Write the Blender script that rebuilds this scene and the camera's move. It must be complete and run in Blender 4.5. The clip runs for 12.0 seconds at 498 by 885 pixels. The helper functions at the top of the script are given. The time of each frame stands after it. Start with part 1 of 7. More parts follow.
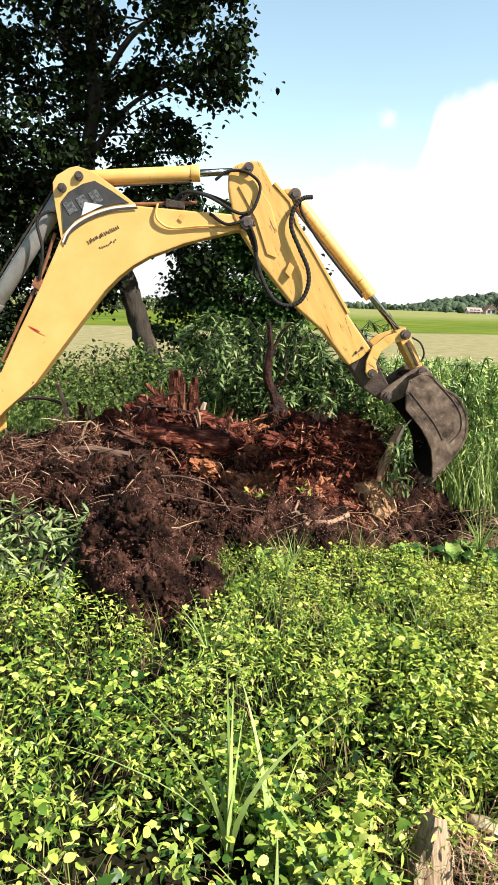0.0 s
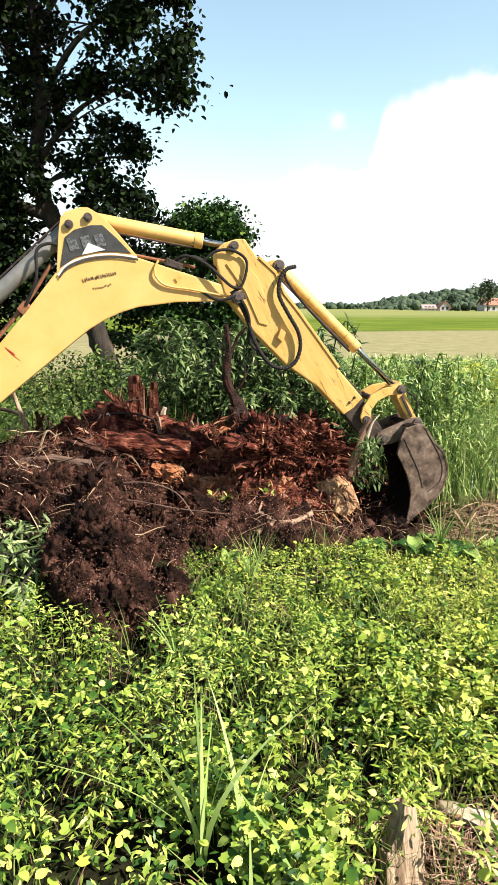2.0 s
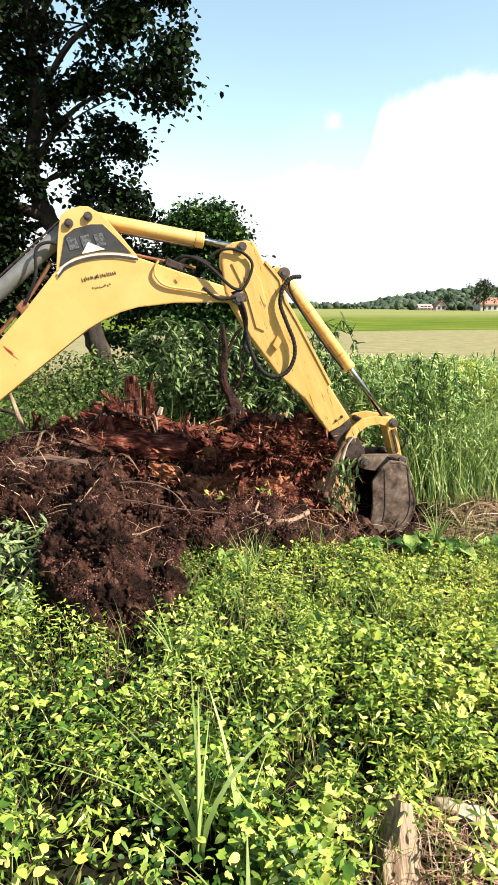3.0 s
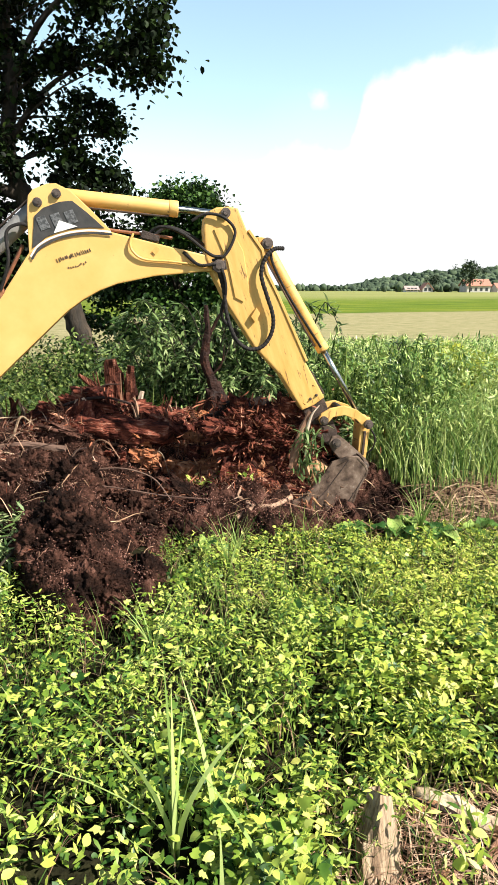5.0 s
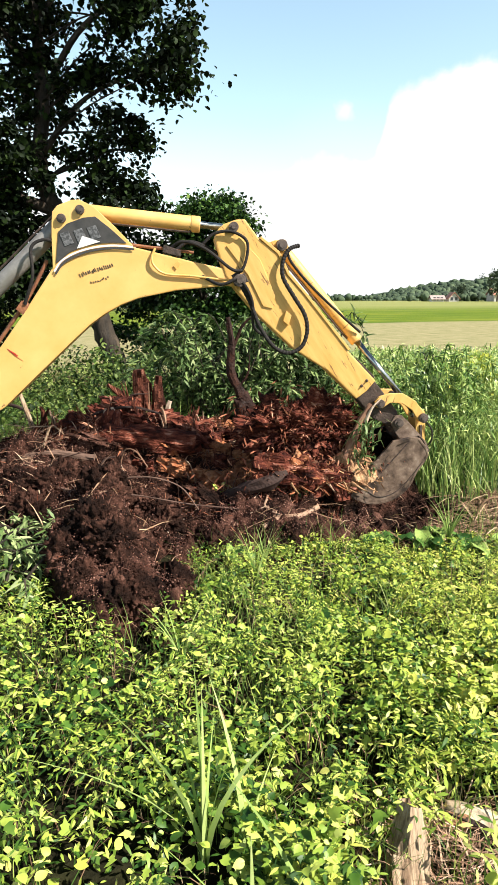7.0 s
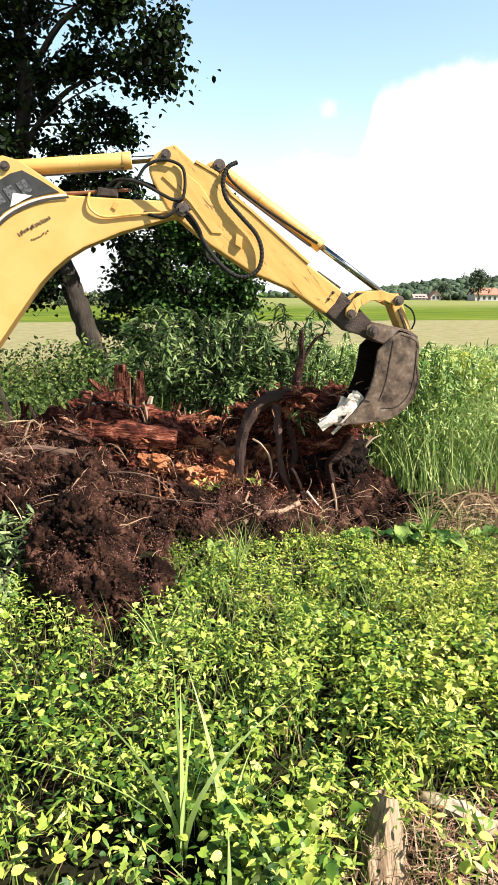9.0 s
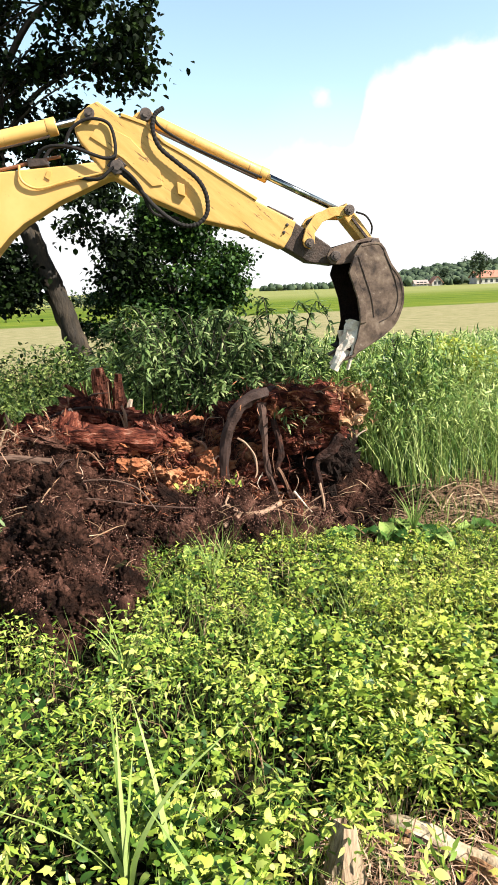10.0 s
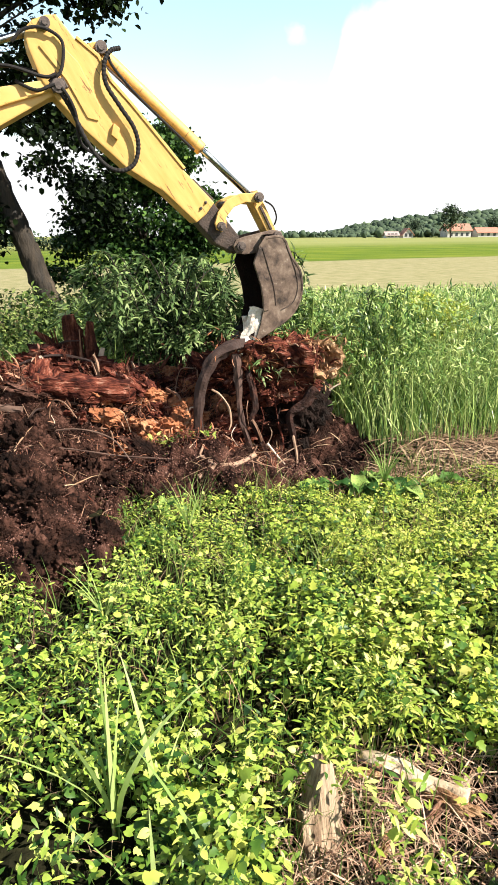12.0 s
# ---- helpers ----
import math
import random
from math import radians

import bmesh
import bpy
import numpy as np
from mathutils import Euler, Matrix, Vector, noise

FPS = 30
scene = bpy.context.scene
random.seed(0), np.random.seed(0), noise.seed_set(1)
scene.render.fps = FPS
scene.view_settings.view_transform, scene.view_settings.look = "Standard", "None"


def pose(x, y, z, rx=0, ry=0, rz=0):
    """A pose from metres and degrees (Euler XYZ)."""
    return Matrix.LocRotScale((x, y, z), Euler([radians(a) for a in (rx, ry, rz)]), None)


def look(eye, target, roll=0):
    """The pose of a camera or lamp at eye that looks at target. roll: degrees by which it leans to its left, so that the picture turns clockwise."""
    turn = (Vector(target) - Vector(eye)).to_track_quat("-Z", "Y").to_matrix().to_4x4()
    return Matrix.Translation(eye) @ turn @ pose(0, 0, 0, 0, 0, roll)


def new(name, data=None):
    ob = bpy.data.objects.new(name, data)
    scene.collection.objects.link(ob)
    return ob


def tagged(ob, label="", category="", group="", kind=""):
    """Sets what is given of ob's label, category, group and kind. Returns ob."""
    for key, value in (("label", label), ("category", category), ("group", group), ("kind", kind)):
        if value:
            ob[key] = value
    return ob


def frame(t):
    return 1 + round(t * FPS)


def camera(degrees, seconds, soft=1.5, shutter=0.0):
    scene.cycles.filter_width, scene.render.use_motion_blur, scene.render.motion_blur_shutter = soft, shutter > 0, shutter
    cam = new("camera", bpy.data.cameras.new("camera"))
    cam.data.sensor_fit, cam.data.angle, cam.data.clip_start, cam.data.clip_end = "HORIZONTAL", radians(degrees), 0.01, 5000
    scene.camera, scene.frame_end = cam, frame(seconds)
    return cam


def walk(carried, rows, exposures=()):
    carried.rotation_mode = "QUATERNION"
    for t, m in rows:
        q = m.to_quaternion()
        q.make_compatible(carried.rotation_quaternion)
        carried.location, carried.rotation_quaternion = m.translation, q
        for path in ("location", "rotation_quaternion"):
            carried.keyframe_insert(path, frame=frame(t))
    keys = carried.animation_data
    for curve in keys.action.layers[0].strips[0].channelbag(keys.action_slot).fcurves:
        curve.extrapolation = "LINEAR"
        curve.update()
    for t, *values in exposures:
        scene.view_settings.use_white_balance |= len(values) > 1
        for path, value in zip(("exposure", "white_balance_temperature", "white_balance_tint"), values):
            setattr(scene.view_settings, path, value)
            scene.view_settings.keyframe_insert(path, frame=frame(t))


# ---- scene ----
cam = camera(42.5, 12.0, 1.0)
PATH = [
    (0, (0.136, 0.137, 1.794), (0.046, 2.087, 1.362), 2.1),
    (0.5, (0.154, 0.151, 1.788), (0.163, 2.098, 1.327), 1.8),
    (1, (0.146, 0.138, 1.792), (0.158, 2.084, 1.333), 1.0),
    (1.5, (0.139, 0.132, 1.8), (0.151, 2.083, 1.362), 1.3),
    (2, (0.155, 0.128, 1.795), (0.178, 2.083, 1.373), 0.5),
    (2.5, (0.149, 0.118, 1.799), (0.169, 2.075, 1.387), 0.5),
    (3, (0.157, 0.117, 1.794), (0.19, 2.072, 1.372), 0.4),
    (3.5, (0.164, 0.119, 1.792), (0.216, 2.071, 1.359), 0.2),
    (3.7, (0.159, 0.119, 1.788), (0.227, 2.07, 1.351), 0.6),
    (5.3, (0.224, 0.217, 1.78), (0.293, 2.158, 1.305), -0.1),
    (5.5, (0.233, 0.222, 1.777), (0.295, 2.166, 1.308), -0.4),
    (6, (0.232, 0.218, 1.78), (0.292, 2.165, 1.324), -0.4),
    (6.5, (0.207, 0.19, 1.789), (0.239, 2.138, 1.337), -0.3),
    (7, (0.183, 0.176, 1.788), (0.179, 2.126, 1.345), -0.1),
    (7.2, (0.179, 0.167, 1.789), (0.188, 2.118, 1.345), -0.1),
    (8.8, (0.176, 0.152, 1.786), (0.231, 2.1, 1.335), 0.8),
    (9, (0.19, 0.168, 1.784), (0.241, 2.116, 1.331), 0.6),
    (9.5, (0.305, 0.264, 1.775), (0.391, 2.207, 1.308), -0.9),
    (10, (0.422, 0.316, 1.787), (0.448, 2.26, 1.318), -2.2),
    (10.5, (0.472, 0.313, 1.774), (0.376, 2.236, 1.234), -0.5),
    (11, (0.5, 0.312, 1.773), (0.447, 2.211, 1.147), -1.2),
    (11.5, (0.445, 0.314, 1.791), (0.483, 2.226, 1.206), -0.7),
    (12, (0.36, 0.31, 1.799), (0.485, 2.208, 1.18), -0.5),
]
walk(cam, [(t, look(eye, target, roll)) for t, eye, target, roll in PATH], [(0, 0.98), (3.5, 1.05), (9.0, 1.05), (10.5, 1.05), (11.0, 1.10), (12.0, 1.15)])

# ---- light ----
SUN_FROM = Vector((0.66, -0.34, 0.70)).normalized()
sun = new("sun", bpy.data.lights.new("sun", "SUN"))
sun.data.energy, sun.data.angle, sun.data.color = 5.0, radians(0.6), (1.0, 0.95, 0.86)
sun.matrix_world = look((20, -10, 30), Vector((20, -10, 30)) - SUN_FROM)

world = bpy.data.worlds.new("world")
scene.world = world
world.use_nodes = True
wt = world.node_tree
wt.nodes.clear()


def wn(kind, **values):
    n = wt.nodes.new(kind)
    for k, v in values.items():
        n.inputs[k].default_value = v
    return n


def wmath(op, a, b=None, c=None):
    n = wt.nodes.new("ShaderNodeMath")
    n.operation = op
    for i, v in enumerate((a, b, c)):
        if v is None:
            continue
        if isinstance(v, (int, float)):
            n.inputs[i].default_value = v
        else:
            wt.links.new(v, n.inputs[i])
    return n.outputs[0]


sky = wt.nodes.new("ShaderNodeTexSky")
sky.sky_type, sky.sun_disc = "NISHITA", False
sky.sun_elevation = math.asin(SUN_FROM.z)
sky.sun_rotation = math.atan2(SUN_FROM.x, SUN_FROM.y)
sky.altitude, sky.air_density, sky.dust_density, sky.ozone_density = 100, 1.0, 0.6, 1.6
coord = wt.nodes.new("ShaderNodeTexCoord")
split = wt.nodes.new("ShaderNodeSeparateXYZ")
wt.links.new(coord.outputs["Generated"], split.inputs[0])
sx, sy, sz = split.outputs
# cumulus bank: its top follows the azimuth, broken up by billows
billow = wn("ShaderNodeTexNoise", Scale=9.0, Detail=6.0, Roughness=0.55)
wt.links.new(coord.outputs["Generated"], billow.inputs["Vector"])
broad = wn("ShaderNodeTexNoise", Scale=3.0, Detail=2.0)
wt.links.new(coord.outputs["Generated"], broad.inputs["Vector"])
tower = wt.nodes.new("ShaderNodeMapRange")
tower.interpolation_type = "SMOOTHERSTEP"
wt.links.new(sx, tower.inputs["Value"])
tower.inputs["From Min"].default_value, tower.inputs["From Max"].default_value = 0.165, 0.205
tower.inputs["To Min"].default_value, tower.inputs["To Max"].default_value = 0.0, 0.085
slope = wmath("MULTIPLY", sx, 0.16)
top = wmath("ADD", wmath("ADD", tower.outputs[0], slope), 0.165)
rough = wmath("ADD", wmath("MULTIPLY", wmath("SUBTRACT", billow.outputs["Fac"], 0.5), 0.14), wmath("MULTIPLY", wmath("SUBTRACT", broad.outputs["Fac"], 0.5), 0.10))
edge = wt.nodes.new("ShaderNodeMapRange")
edge.interpolation_type = "SMOOTHSTEP"
wt.links.new(wmath("SUBTRACT", wmath("ADD", top, rough), sz), edge.inputs["Value"])
edge.inputs["From Min"].default_value, edge.inputs["From Max"].default_value = -0.006, 0.022
# thin veil higher up
veil = wt.nodes.new("ShaderNodeMapRange")
wt.links.new(wmath("SUBTRACT", wmath("ADD", wmath("MULTIPLY", broad.outputs["Fac"], 0.25), 0.09), sz), veil.inputs["Value"])
veil.inputs["From Min"].default_value, veil.inputs["From Max"].default_value = -0.05, 0.10
veil.inputs["To Max"].default_value = 0.42
mask = wmath("MAXIMUM", edge.outputs[0], veil.outputs[0])
# one small puff apart from the bank
away = wt.nodes.new("ShaderNodeVectorMath")
away.operation = "DISTANCE"
wt.links.new(coord.outputs["Generated"], away.inputs[0])
away.inputs[1].default_value = (0.131, 0.959, 0.252)
puff = wt.nodes.new("ShaderNodeMapRange")
wt.links.new(wmath("ADD", away.outputs["Value"], wmath("MULTIPLY", wmath("SUBTRACT", billow.outputs["Fac"], 0.5), 0.13)), puff.inputs["Value"])
puff.inputs["From Min"].default_value, puff.inputs["From Max"].default_value = 0.013, -0.004
puff.inputs["To Max"].default_value = 0.8
mask = wmath("MAXIMUM", mask, puff.outputs[0])
mix = wt.nodes.new("ShaderNodeMix")
mix.data_type = "RGBA"
wt.links.new(mask, mix.inputs["Factor"])
tint = wt.nodes.new("ShaderNodeMix")
tint.data_type, tint.blend_type = "RGBA", "MULTIPLY"
tint.inputs["Factor"].default_value = 1.0
wt.links.new(sky.outputs[0], tint.inputs[6])
haze = wt.nodes.new("ShaderNodeValToRGB")
wt.links.new(sz, haze.inputs[0])
haze.color_ramp.elements[0].position, haze.color_ramp.elements[0].color = 0.42, (2.15, 2.0, 1.55, 1)
haze.color_ramp.elements[1].position, haze.color_ramp.elements[1].color = 0.60, (0.32, 0.36, 0.40, 1)
wt.links.new(haze.outputs[0], tint.inputs[7])
wt.links.new(tint.outputs[2], mix.inputs[6])
mix.inputs[7].default_value = (6.4, 6.5, 6.55, 1)
bg = wn("ShaderNodeBackground", Strength=0.084)
wt.links.new(mix.outputs[2], bg.inputs["Color"])
wout = wt.nodes.new("ShaderNodeOutputWorld")
wt.links.new(bg.outputs[0], wout.inputs["Surface"])


# ---- materials ----
def material(name, stops, scale=6.0, detail=5.0, rough=(0.6, 0.9), bump=0.3, bump_scale=None, metal=0.0, space="Object",
             per="", speckle=None, clear=0.0, stretch=(1, 1, 1), leaf=0.0, distance=0.02, spec=None, weight=0.6):
    """A node material: noise runs through the colour stops; per adds a shift per island or object; speckle: (colour, scale, threshold, softness)."""
    m = bpy.data.materials.new(name)
    m.use_nodes = True
    nt = m.node_tree
    nt.nodes.clear()
    out = nt.nodes.new("ShaderNodeOutputMaterial")
    b = nt.nodes.new("ShaderNodeBsdfPrincipled")
    link = nt.links.new
    if space == "World":
        vec = nt.nodes.new("ShaderNodeNewGeometry").outputs["Position"]
    else:
        vec = nt.nodes.new("ShaderNodeTexCoord").outputs["Object"]
    mp = nt.nodes.new("ShaderNodeMapping")
    mp.inputs["Scale"].default_value = stretch
    link(vec, mp.inputs["Vector"])
    n1 = nt.nodes.new("ShaderNodeTexNoise")
    n1.inputs["Scale"].default_value, n1.inputs["Detail"].default_value, n1.inputs["Roughness"].default_value = scale, detail, 0.65
    link(mp.outputs[0], n1.inputs["Vector"])
    fac = n1.outputs["Fac"]
    if per:
        if per == "island":
            rnd = nt.nodes.new("ShaderNodeNewGeometry").outputs["Random Per Island"]
        else:
            rnd = nt.nodes.new("ShaderNodeObjectInfo").outputs["Random"]
        a = nt.nodes.new("ShaderNodeMath")
        a.operation = "MULTIPLY_ADD"
        link(rnd, a.inputs[0])
        a.inputs[1].default_value = weight
        sc = nt.nodes.new("ShaderNodeMath")
        sc.operation = "MULTIPLY"
        link(fac, sc.inputs[0])
        sc.inputs[1].default_value = 1.0 - weight
        link(sc.outputs[0], a.inputs[2])
        fac = a.outputs[0]
    ramp = nt.nodes.new("ShaderNodeValToRGB")
    link(fac, ramp.inputs[0])
    els = ramp.color_ramp.elements
    for i, (p, c) in enumerate(stops):
        e = els[i] if i < 2 else els.new(p)
        e.position, e.color = p, (*c, 1)
    col = ramp.outputs["Color"]
    if speckle:
        c2, s2, th, soft = speckle
        n2 = nt.nodes.new("ShaderNodeTexNoise")
        n2.inputs["Scale"].default_value, n2.inputs["Detail"].default_value, n2.inputs["Roughness"].default_value = s2, 8, 0.7
        link(mp.outputs[0], n2.inputs["Vector"])
        mr = nt.nodes.new("ShaderNodeMapRange")
        link(n2.outputs["Fac"], mr.inputs["Value"])
        mr.inputs["From Min"].default_value, mr.inputs["From Max"].default_value = th, th + soft
        mx = nt.nodes.new("ShaderNodeMix")
        mx.data_type = "RGBA"
        link(mr.outputs[0], mx.inputs["Factor"])
        link(col, mx.inputs[6])
        mx.inputs[7].default_value = (*c2, 1)
        col = mx.outputs[2]
    link(col, b.inputs["Base Color"])
    rr = nt.nodes.new("ShaderNodeMapRange")
    link(n1.outputs["Fac"], rr.inputs["Value"])
    rr.inputs["From Min"].default_value, rr.inputs["From Max"].default_value = 0.3, 0.7
    rr.inputs["To Min"].default_value, rr.inputs["To Max"].default_value = rough
    link(rr.outputs[0], b.inputs["Roughness"])
    b.inputs["Metallic"].default_value = metal
    b.inputs["Specular IOR Level"].default_value = (0.22 if leaf else 0.5) if spec is None else spec
    b.inputs["Coat Weight"].default_value = clear
    if bump:
        nb = nt.nodes.new("ShaderNodeTexNoise")
        nb.inputs["Scale"].default_value, nb.inputs["Detail"].default_value = bump_scale or scale * 5, 6
        link(mp.outputs[0], nb.inputs["Vector"])
        bp = nt.nodes.new("ShaderNodeBump")
        bp.inputs["Strength"].default_value, bp.inputs["Distance"].default_value = bump, distance
        link(nb.outputs["Fac"], bp.inputs["Height"])
        link(bp.outputs[0], b.inputs["Normal"])
    if leaf:
        tr = nt.nodes.new("ShaderNodeBsdfTranslucent")
        link(col, tr.inputs["Color"])
        ms = nt.nodes.new("ShaderNodeMixShader")
        ms.inputs[0].default_value = leaf
        link(b.outputs[0], ms.inputs[1])
        link(tr.outputs[0], ms.inputs[2])
        link(ms.outputs[0], out.inputs["Surface"])
    else:
        link(b.outputs[0], out.inputs["Surface"])
    return m


YELLOW = material("yellow_paint", [(0.3, (0.71, 0.40, 0.11)), (0.7, (0.81, 0.50, 0.17))], 3, rough=(0.35, 0.6), bump=0.06, bump_scale=60,
                  speckle=((0.16, 0.075, 0.03), 9, 0.64, 0.05), distance=0.004)
YELLOW_WORN = material("worn_yellow_paint", [(0.3, (0.60, 0.33, 0.08)), (0.7, (0.76, 0.46, 0.14))], 5, stretch=(3.2, 1, 0.45), rough=(0.4, 0.7), bump=0.15, bump_scale=50,
                       speckle=((0.20, 0.095, 0.035), 9, 0.595, 0.05), distance=0.004)
STEEL = material("muddy_steel", [(0.36, (0.022, 0.012, 0.008)), (0.48, (0.105, 0.066, 0.045)), (0.58, (0.17, 0.115, 0.082)), (0.72, (0.30, 0.225, 0.17))], 7, rough=(0.5, 0.85), bump=0.4,
                 bump_scale=22, speckle=((0.30, 0.24, 0.19), 14, 0.63, 0.05), metal=0.1, distance=0.012)
# near-black peat: carries the shade inside the bucket and under the stump's trunk
SHADE_MUD = material("shade_black_peat", [(0.3, (0.004, 0.003, 0.002)), (0.7, (0.022, 0.011, 0.008))], 14, rough=(0.7, 0.95), bump=0.8, distance=0.02, spec=0.15)
DARK = material("greasy_iron", [(0.3, (0.025, 0.018, 0.014)), (0.7, (0.10, 0.065, 0.05))], 12, rough=(0.4, 0.8), bump=0.3, metal=0.3)
PIN = material("pin_steel", [(0.3, (0.06, 0.045, 0.04)), (0.7, (0.17, 0.13, 0.11))], 20, rough=(0.4, 0.7), bump=0.2, metal=0.5)
GREY = material("grey_cylinder", [(0.3, (0.20, 0.185, 0.17)), (0.7, (0.34, 0.32, 0.30))], 6, rough=(0.35, 0.6), bump=0.1, metal=0.3)
CHROME = material("chrome_rod", [(0.3, (0.26, 0.28, 0.27)), (0.7, (0.44, 0.46, 0.45))], 30, rough=(0.12, 0.25), bump=0.02, metal=1.0)
RUBBER = material("black_hose", [(0.3, (0.010, 0.009, 0.009)), (0.7, (0.035, 0.03, 0.028))], 40, rough=(0.6, 0.85), bump=0.3, spec=0.2)
DECAL = material("dark_decal", [(0.3, (0.028, 0.027, 0.026)), (0.7, (0.065, 0.06, 0.058))], 9, rough=(0.5, 0.7), bump=0.05)
DECAL_GREY = material("grey_decal", [(0.42, (0.045, 0.045, 0.046)), (0.56, (0.15, 0.15, 0.155))], 45, rough=(0.5, 0.7), bump=0.05)
DECAL_WHITE = material("white_decal", [(0.3, (0.70, 0.69, 0.66)), (0.7, (0.82, 0.81, 0.79))], 15, rough=(0.4, 0.6), bump=0.05)
DECAL_RED = material("red_decal", [(0.3, (0.45, 0.03, 0.02)), (0.7, (0.60, 0.06, 0.03))], 15, rough=(0.4, 0.6), bump=0.05)
RUST = material("rusty_pipe", [(0.3, (0.16, 0.05, 0.025)), (0.7, (0.34, 0.14, 0.06))], 14, rough=(0.6, 0.9), bump=0.3)

BARK = material("tree_bark", [(0.34, (0.010, 0.007, 0.004)), (0.55, (0.036, 0.025, 0.015)), (0.8, (0.11, 0.080, 0.050))], 9, rough=(0.8, 0.95), bump=0.8,
                bump_scale=24, stretch=(1, 1, 0.3), distance=0.03)
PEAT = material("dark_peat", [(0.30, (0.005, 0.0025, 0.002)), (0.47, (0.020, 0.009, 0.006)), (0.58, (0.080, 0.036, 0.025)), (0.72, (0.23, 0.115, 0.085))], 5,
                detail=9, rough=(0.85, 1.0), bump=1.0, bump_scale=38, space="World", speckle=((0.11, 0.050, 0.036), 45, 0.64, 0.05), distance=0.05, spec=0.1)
ROT = material("rotten_wood", [(0.34, (0.009, 0.003, 0.002)), (0.46, (0.052, 0.012, 0.008)), (0.57, (0.175, 0.048, 0.028)), (0.72, (0.52, 0.27, 0.19))], 14,
               detail=9, rough=(0.8, 1.0), bump=0.9, bump_scale=45, stretch=(0.35, 1.2, 1.2), speckle=((0.50, 0.27, 0.17), 35, 0.66, 0.05), distance=0.04, spec=0.15)
TAN = material("frayed_tan_wood", [(0.3, (0.09, 0.035, 0.016)), (0.5, (0.34, 0.18, 0.085)), (0.75, (0.62, 0.42, 0.24))], 14, detail=9, rough=(0.8, 1.0), bump=0.8, bump_scale=40, distance=0.02)
ORANGE = material("crumbled_wood", [(0.3, (0.14, 0.042, 0.018)), (0.5, (0.36, 0.135, 0.060)), (0.72, (0.58, 0.30, 0.16))], 9, detail=9, rough=(0.85, 1.0),
                  bump=0.9, bump_scale=60, speckle=((0.55, 0.34, 0.20), 50, 0.63, 0.05), distance=0.02, spec=0.2)
ROOT = material("root_bark", [(0.3, (0.025, 0.011, 0.008)), (0.6, (0.07, 0.034, 0.024)), (0.85, (0.17, 0.10, 0.07))], 14, rough=(0.7, 0.95), bump=0.6,
                bump_scale=50, per="object", distance=0.01)
WETROOT = material("wet_root_bark", [(0.3, (0.009, 0.004, 0.003)), (0.55, (0.030, 0.011, 0.007)), (0.8, (0.11, 0.040, 0.024))], 12, rough=(0.6, 0.9), bump=0.9, bump_scale=40, distance=0.015, spec=0.25)
ROT_UP = material("upright_rotten_wood", [(0.34, (0.012, 0.004, 0.003)), (0.47, (0.06, 0.018, 0.011)), (0.58, (0.15, 0.05, 0.03)), (0.74, (0.42, 0.23, 0.16))], 16, detail=9, rough=(0.8, 1.0), bump=1.0,
                  bump_scale=60, stretch=(1.3, 1.3, 0.16), distance=0.03, spec=0.15)
PALE = material("pale_splintered_wood", [(0.3, (0.24, 0.12, 0.07)), (0.6, (0.45, 0.29, 0.19)), (0.85, (0.72, 0.58, 0.46))], 16, rough=(0.6, 0.85), bump=0.5,
                stretch=(1, 1, 0.25), bump_scale=60, per="object", distance=0.01)
WEATHERED = material("weathered_wood", [(0.30, (0.06, 0.030, 0.017)), (0.42, (0.23, 0.145, 0.085)), (0.58, (0.44, 0.32, 0.21)), (0.8, (0.68, 0.55, 0.39))], 14,
                     detail=8, rough=(0.7, 0.95), bump=0.9, bump_scale=40, stretch=(3, 3, 0.35), distance=0.015)
FRESH = material("fresh_white_wood", [(0.3, (0.42, 0.30, 0.22)), (0.5, (0.72, 0.63, 0.54)), (0.75, (0.84, 0.79, 0.72))], 14, rough=(0.6, 0.8), bump=0.5, bump_scale=50, distance=0.01)
PALE_LOG = material("pale_log", [(0.3, (0.30, 0.19, 0.11)), (0.5, (0.58, 0.44, 0.29)), (0.75, (0.78, 0.66, 0.48))], 16, rough=(0.7, 0.9), bump=0.6, bump_scale=50, distance=0.01)
STRAW = material("dry_straw", [(0.2, (0.09, 0.045, 0.024)), (0.55, (0.25, 0.145, 0.08)), (0.85, (0.55, 0.40, 0.25))], 5, rough=(0.6, 0.9), bump=0, per="island")
LITTER = material("red_litter", [(0.25, (0.05, 0.018, 0.011)), (0.6, (0.16, 0.065, 0.038)), (0.88, (0.50, 0.30, 0.19))], 5, rough=(0.7, 0.95), bump=0, per="island")

WEED = material("weed_leaf", [(0.24, (0.008, 0.040, 0.006)), (0.39, (0.060, 0.140, 0.016)), (0.50, (0.230, 0.335, 0.040)), (0.61, (0.425, 0.52, 0.085)), (0.80, (0.66, 0.66, 0.21))], 1.9,
                rough=(0.40, 0.58), bump=0, per="island", leaf=0.16, space="World", weight=0.42, spec=0.40)
GRASS = material("grass_blade", [(0.2, (0.03, 0.085, 0.015)), (0.5, (0.12, 0.215, 0.04)), (0.8, (0.34, 0.41, 0.10))], 2, rough=(0.4, 0.6), bump=0, per="island", leaf=0.25, space="World")
REED = material("reed_blade", [(0.2, (0.024, 0.070, 0.018)), (0.40, (0.15, 0.275, 0.062)), (0.60, (0.38, 0.50, 0.13)), (0.85, (0.68, 0.72, 0.30))], 0.8, rough=(0.34, 0.5), bump=0,
                per="island", leaf=0.22, space="World", spec=0.5)
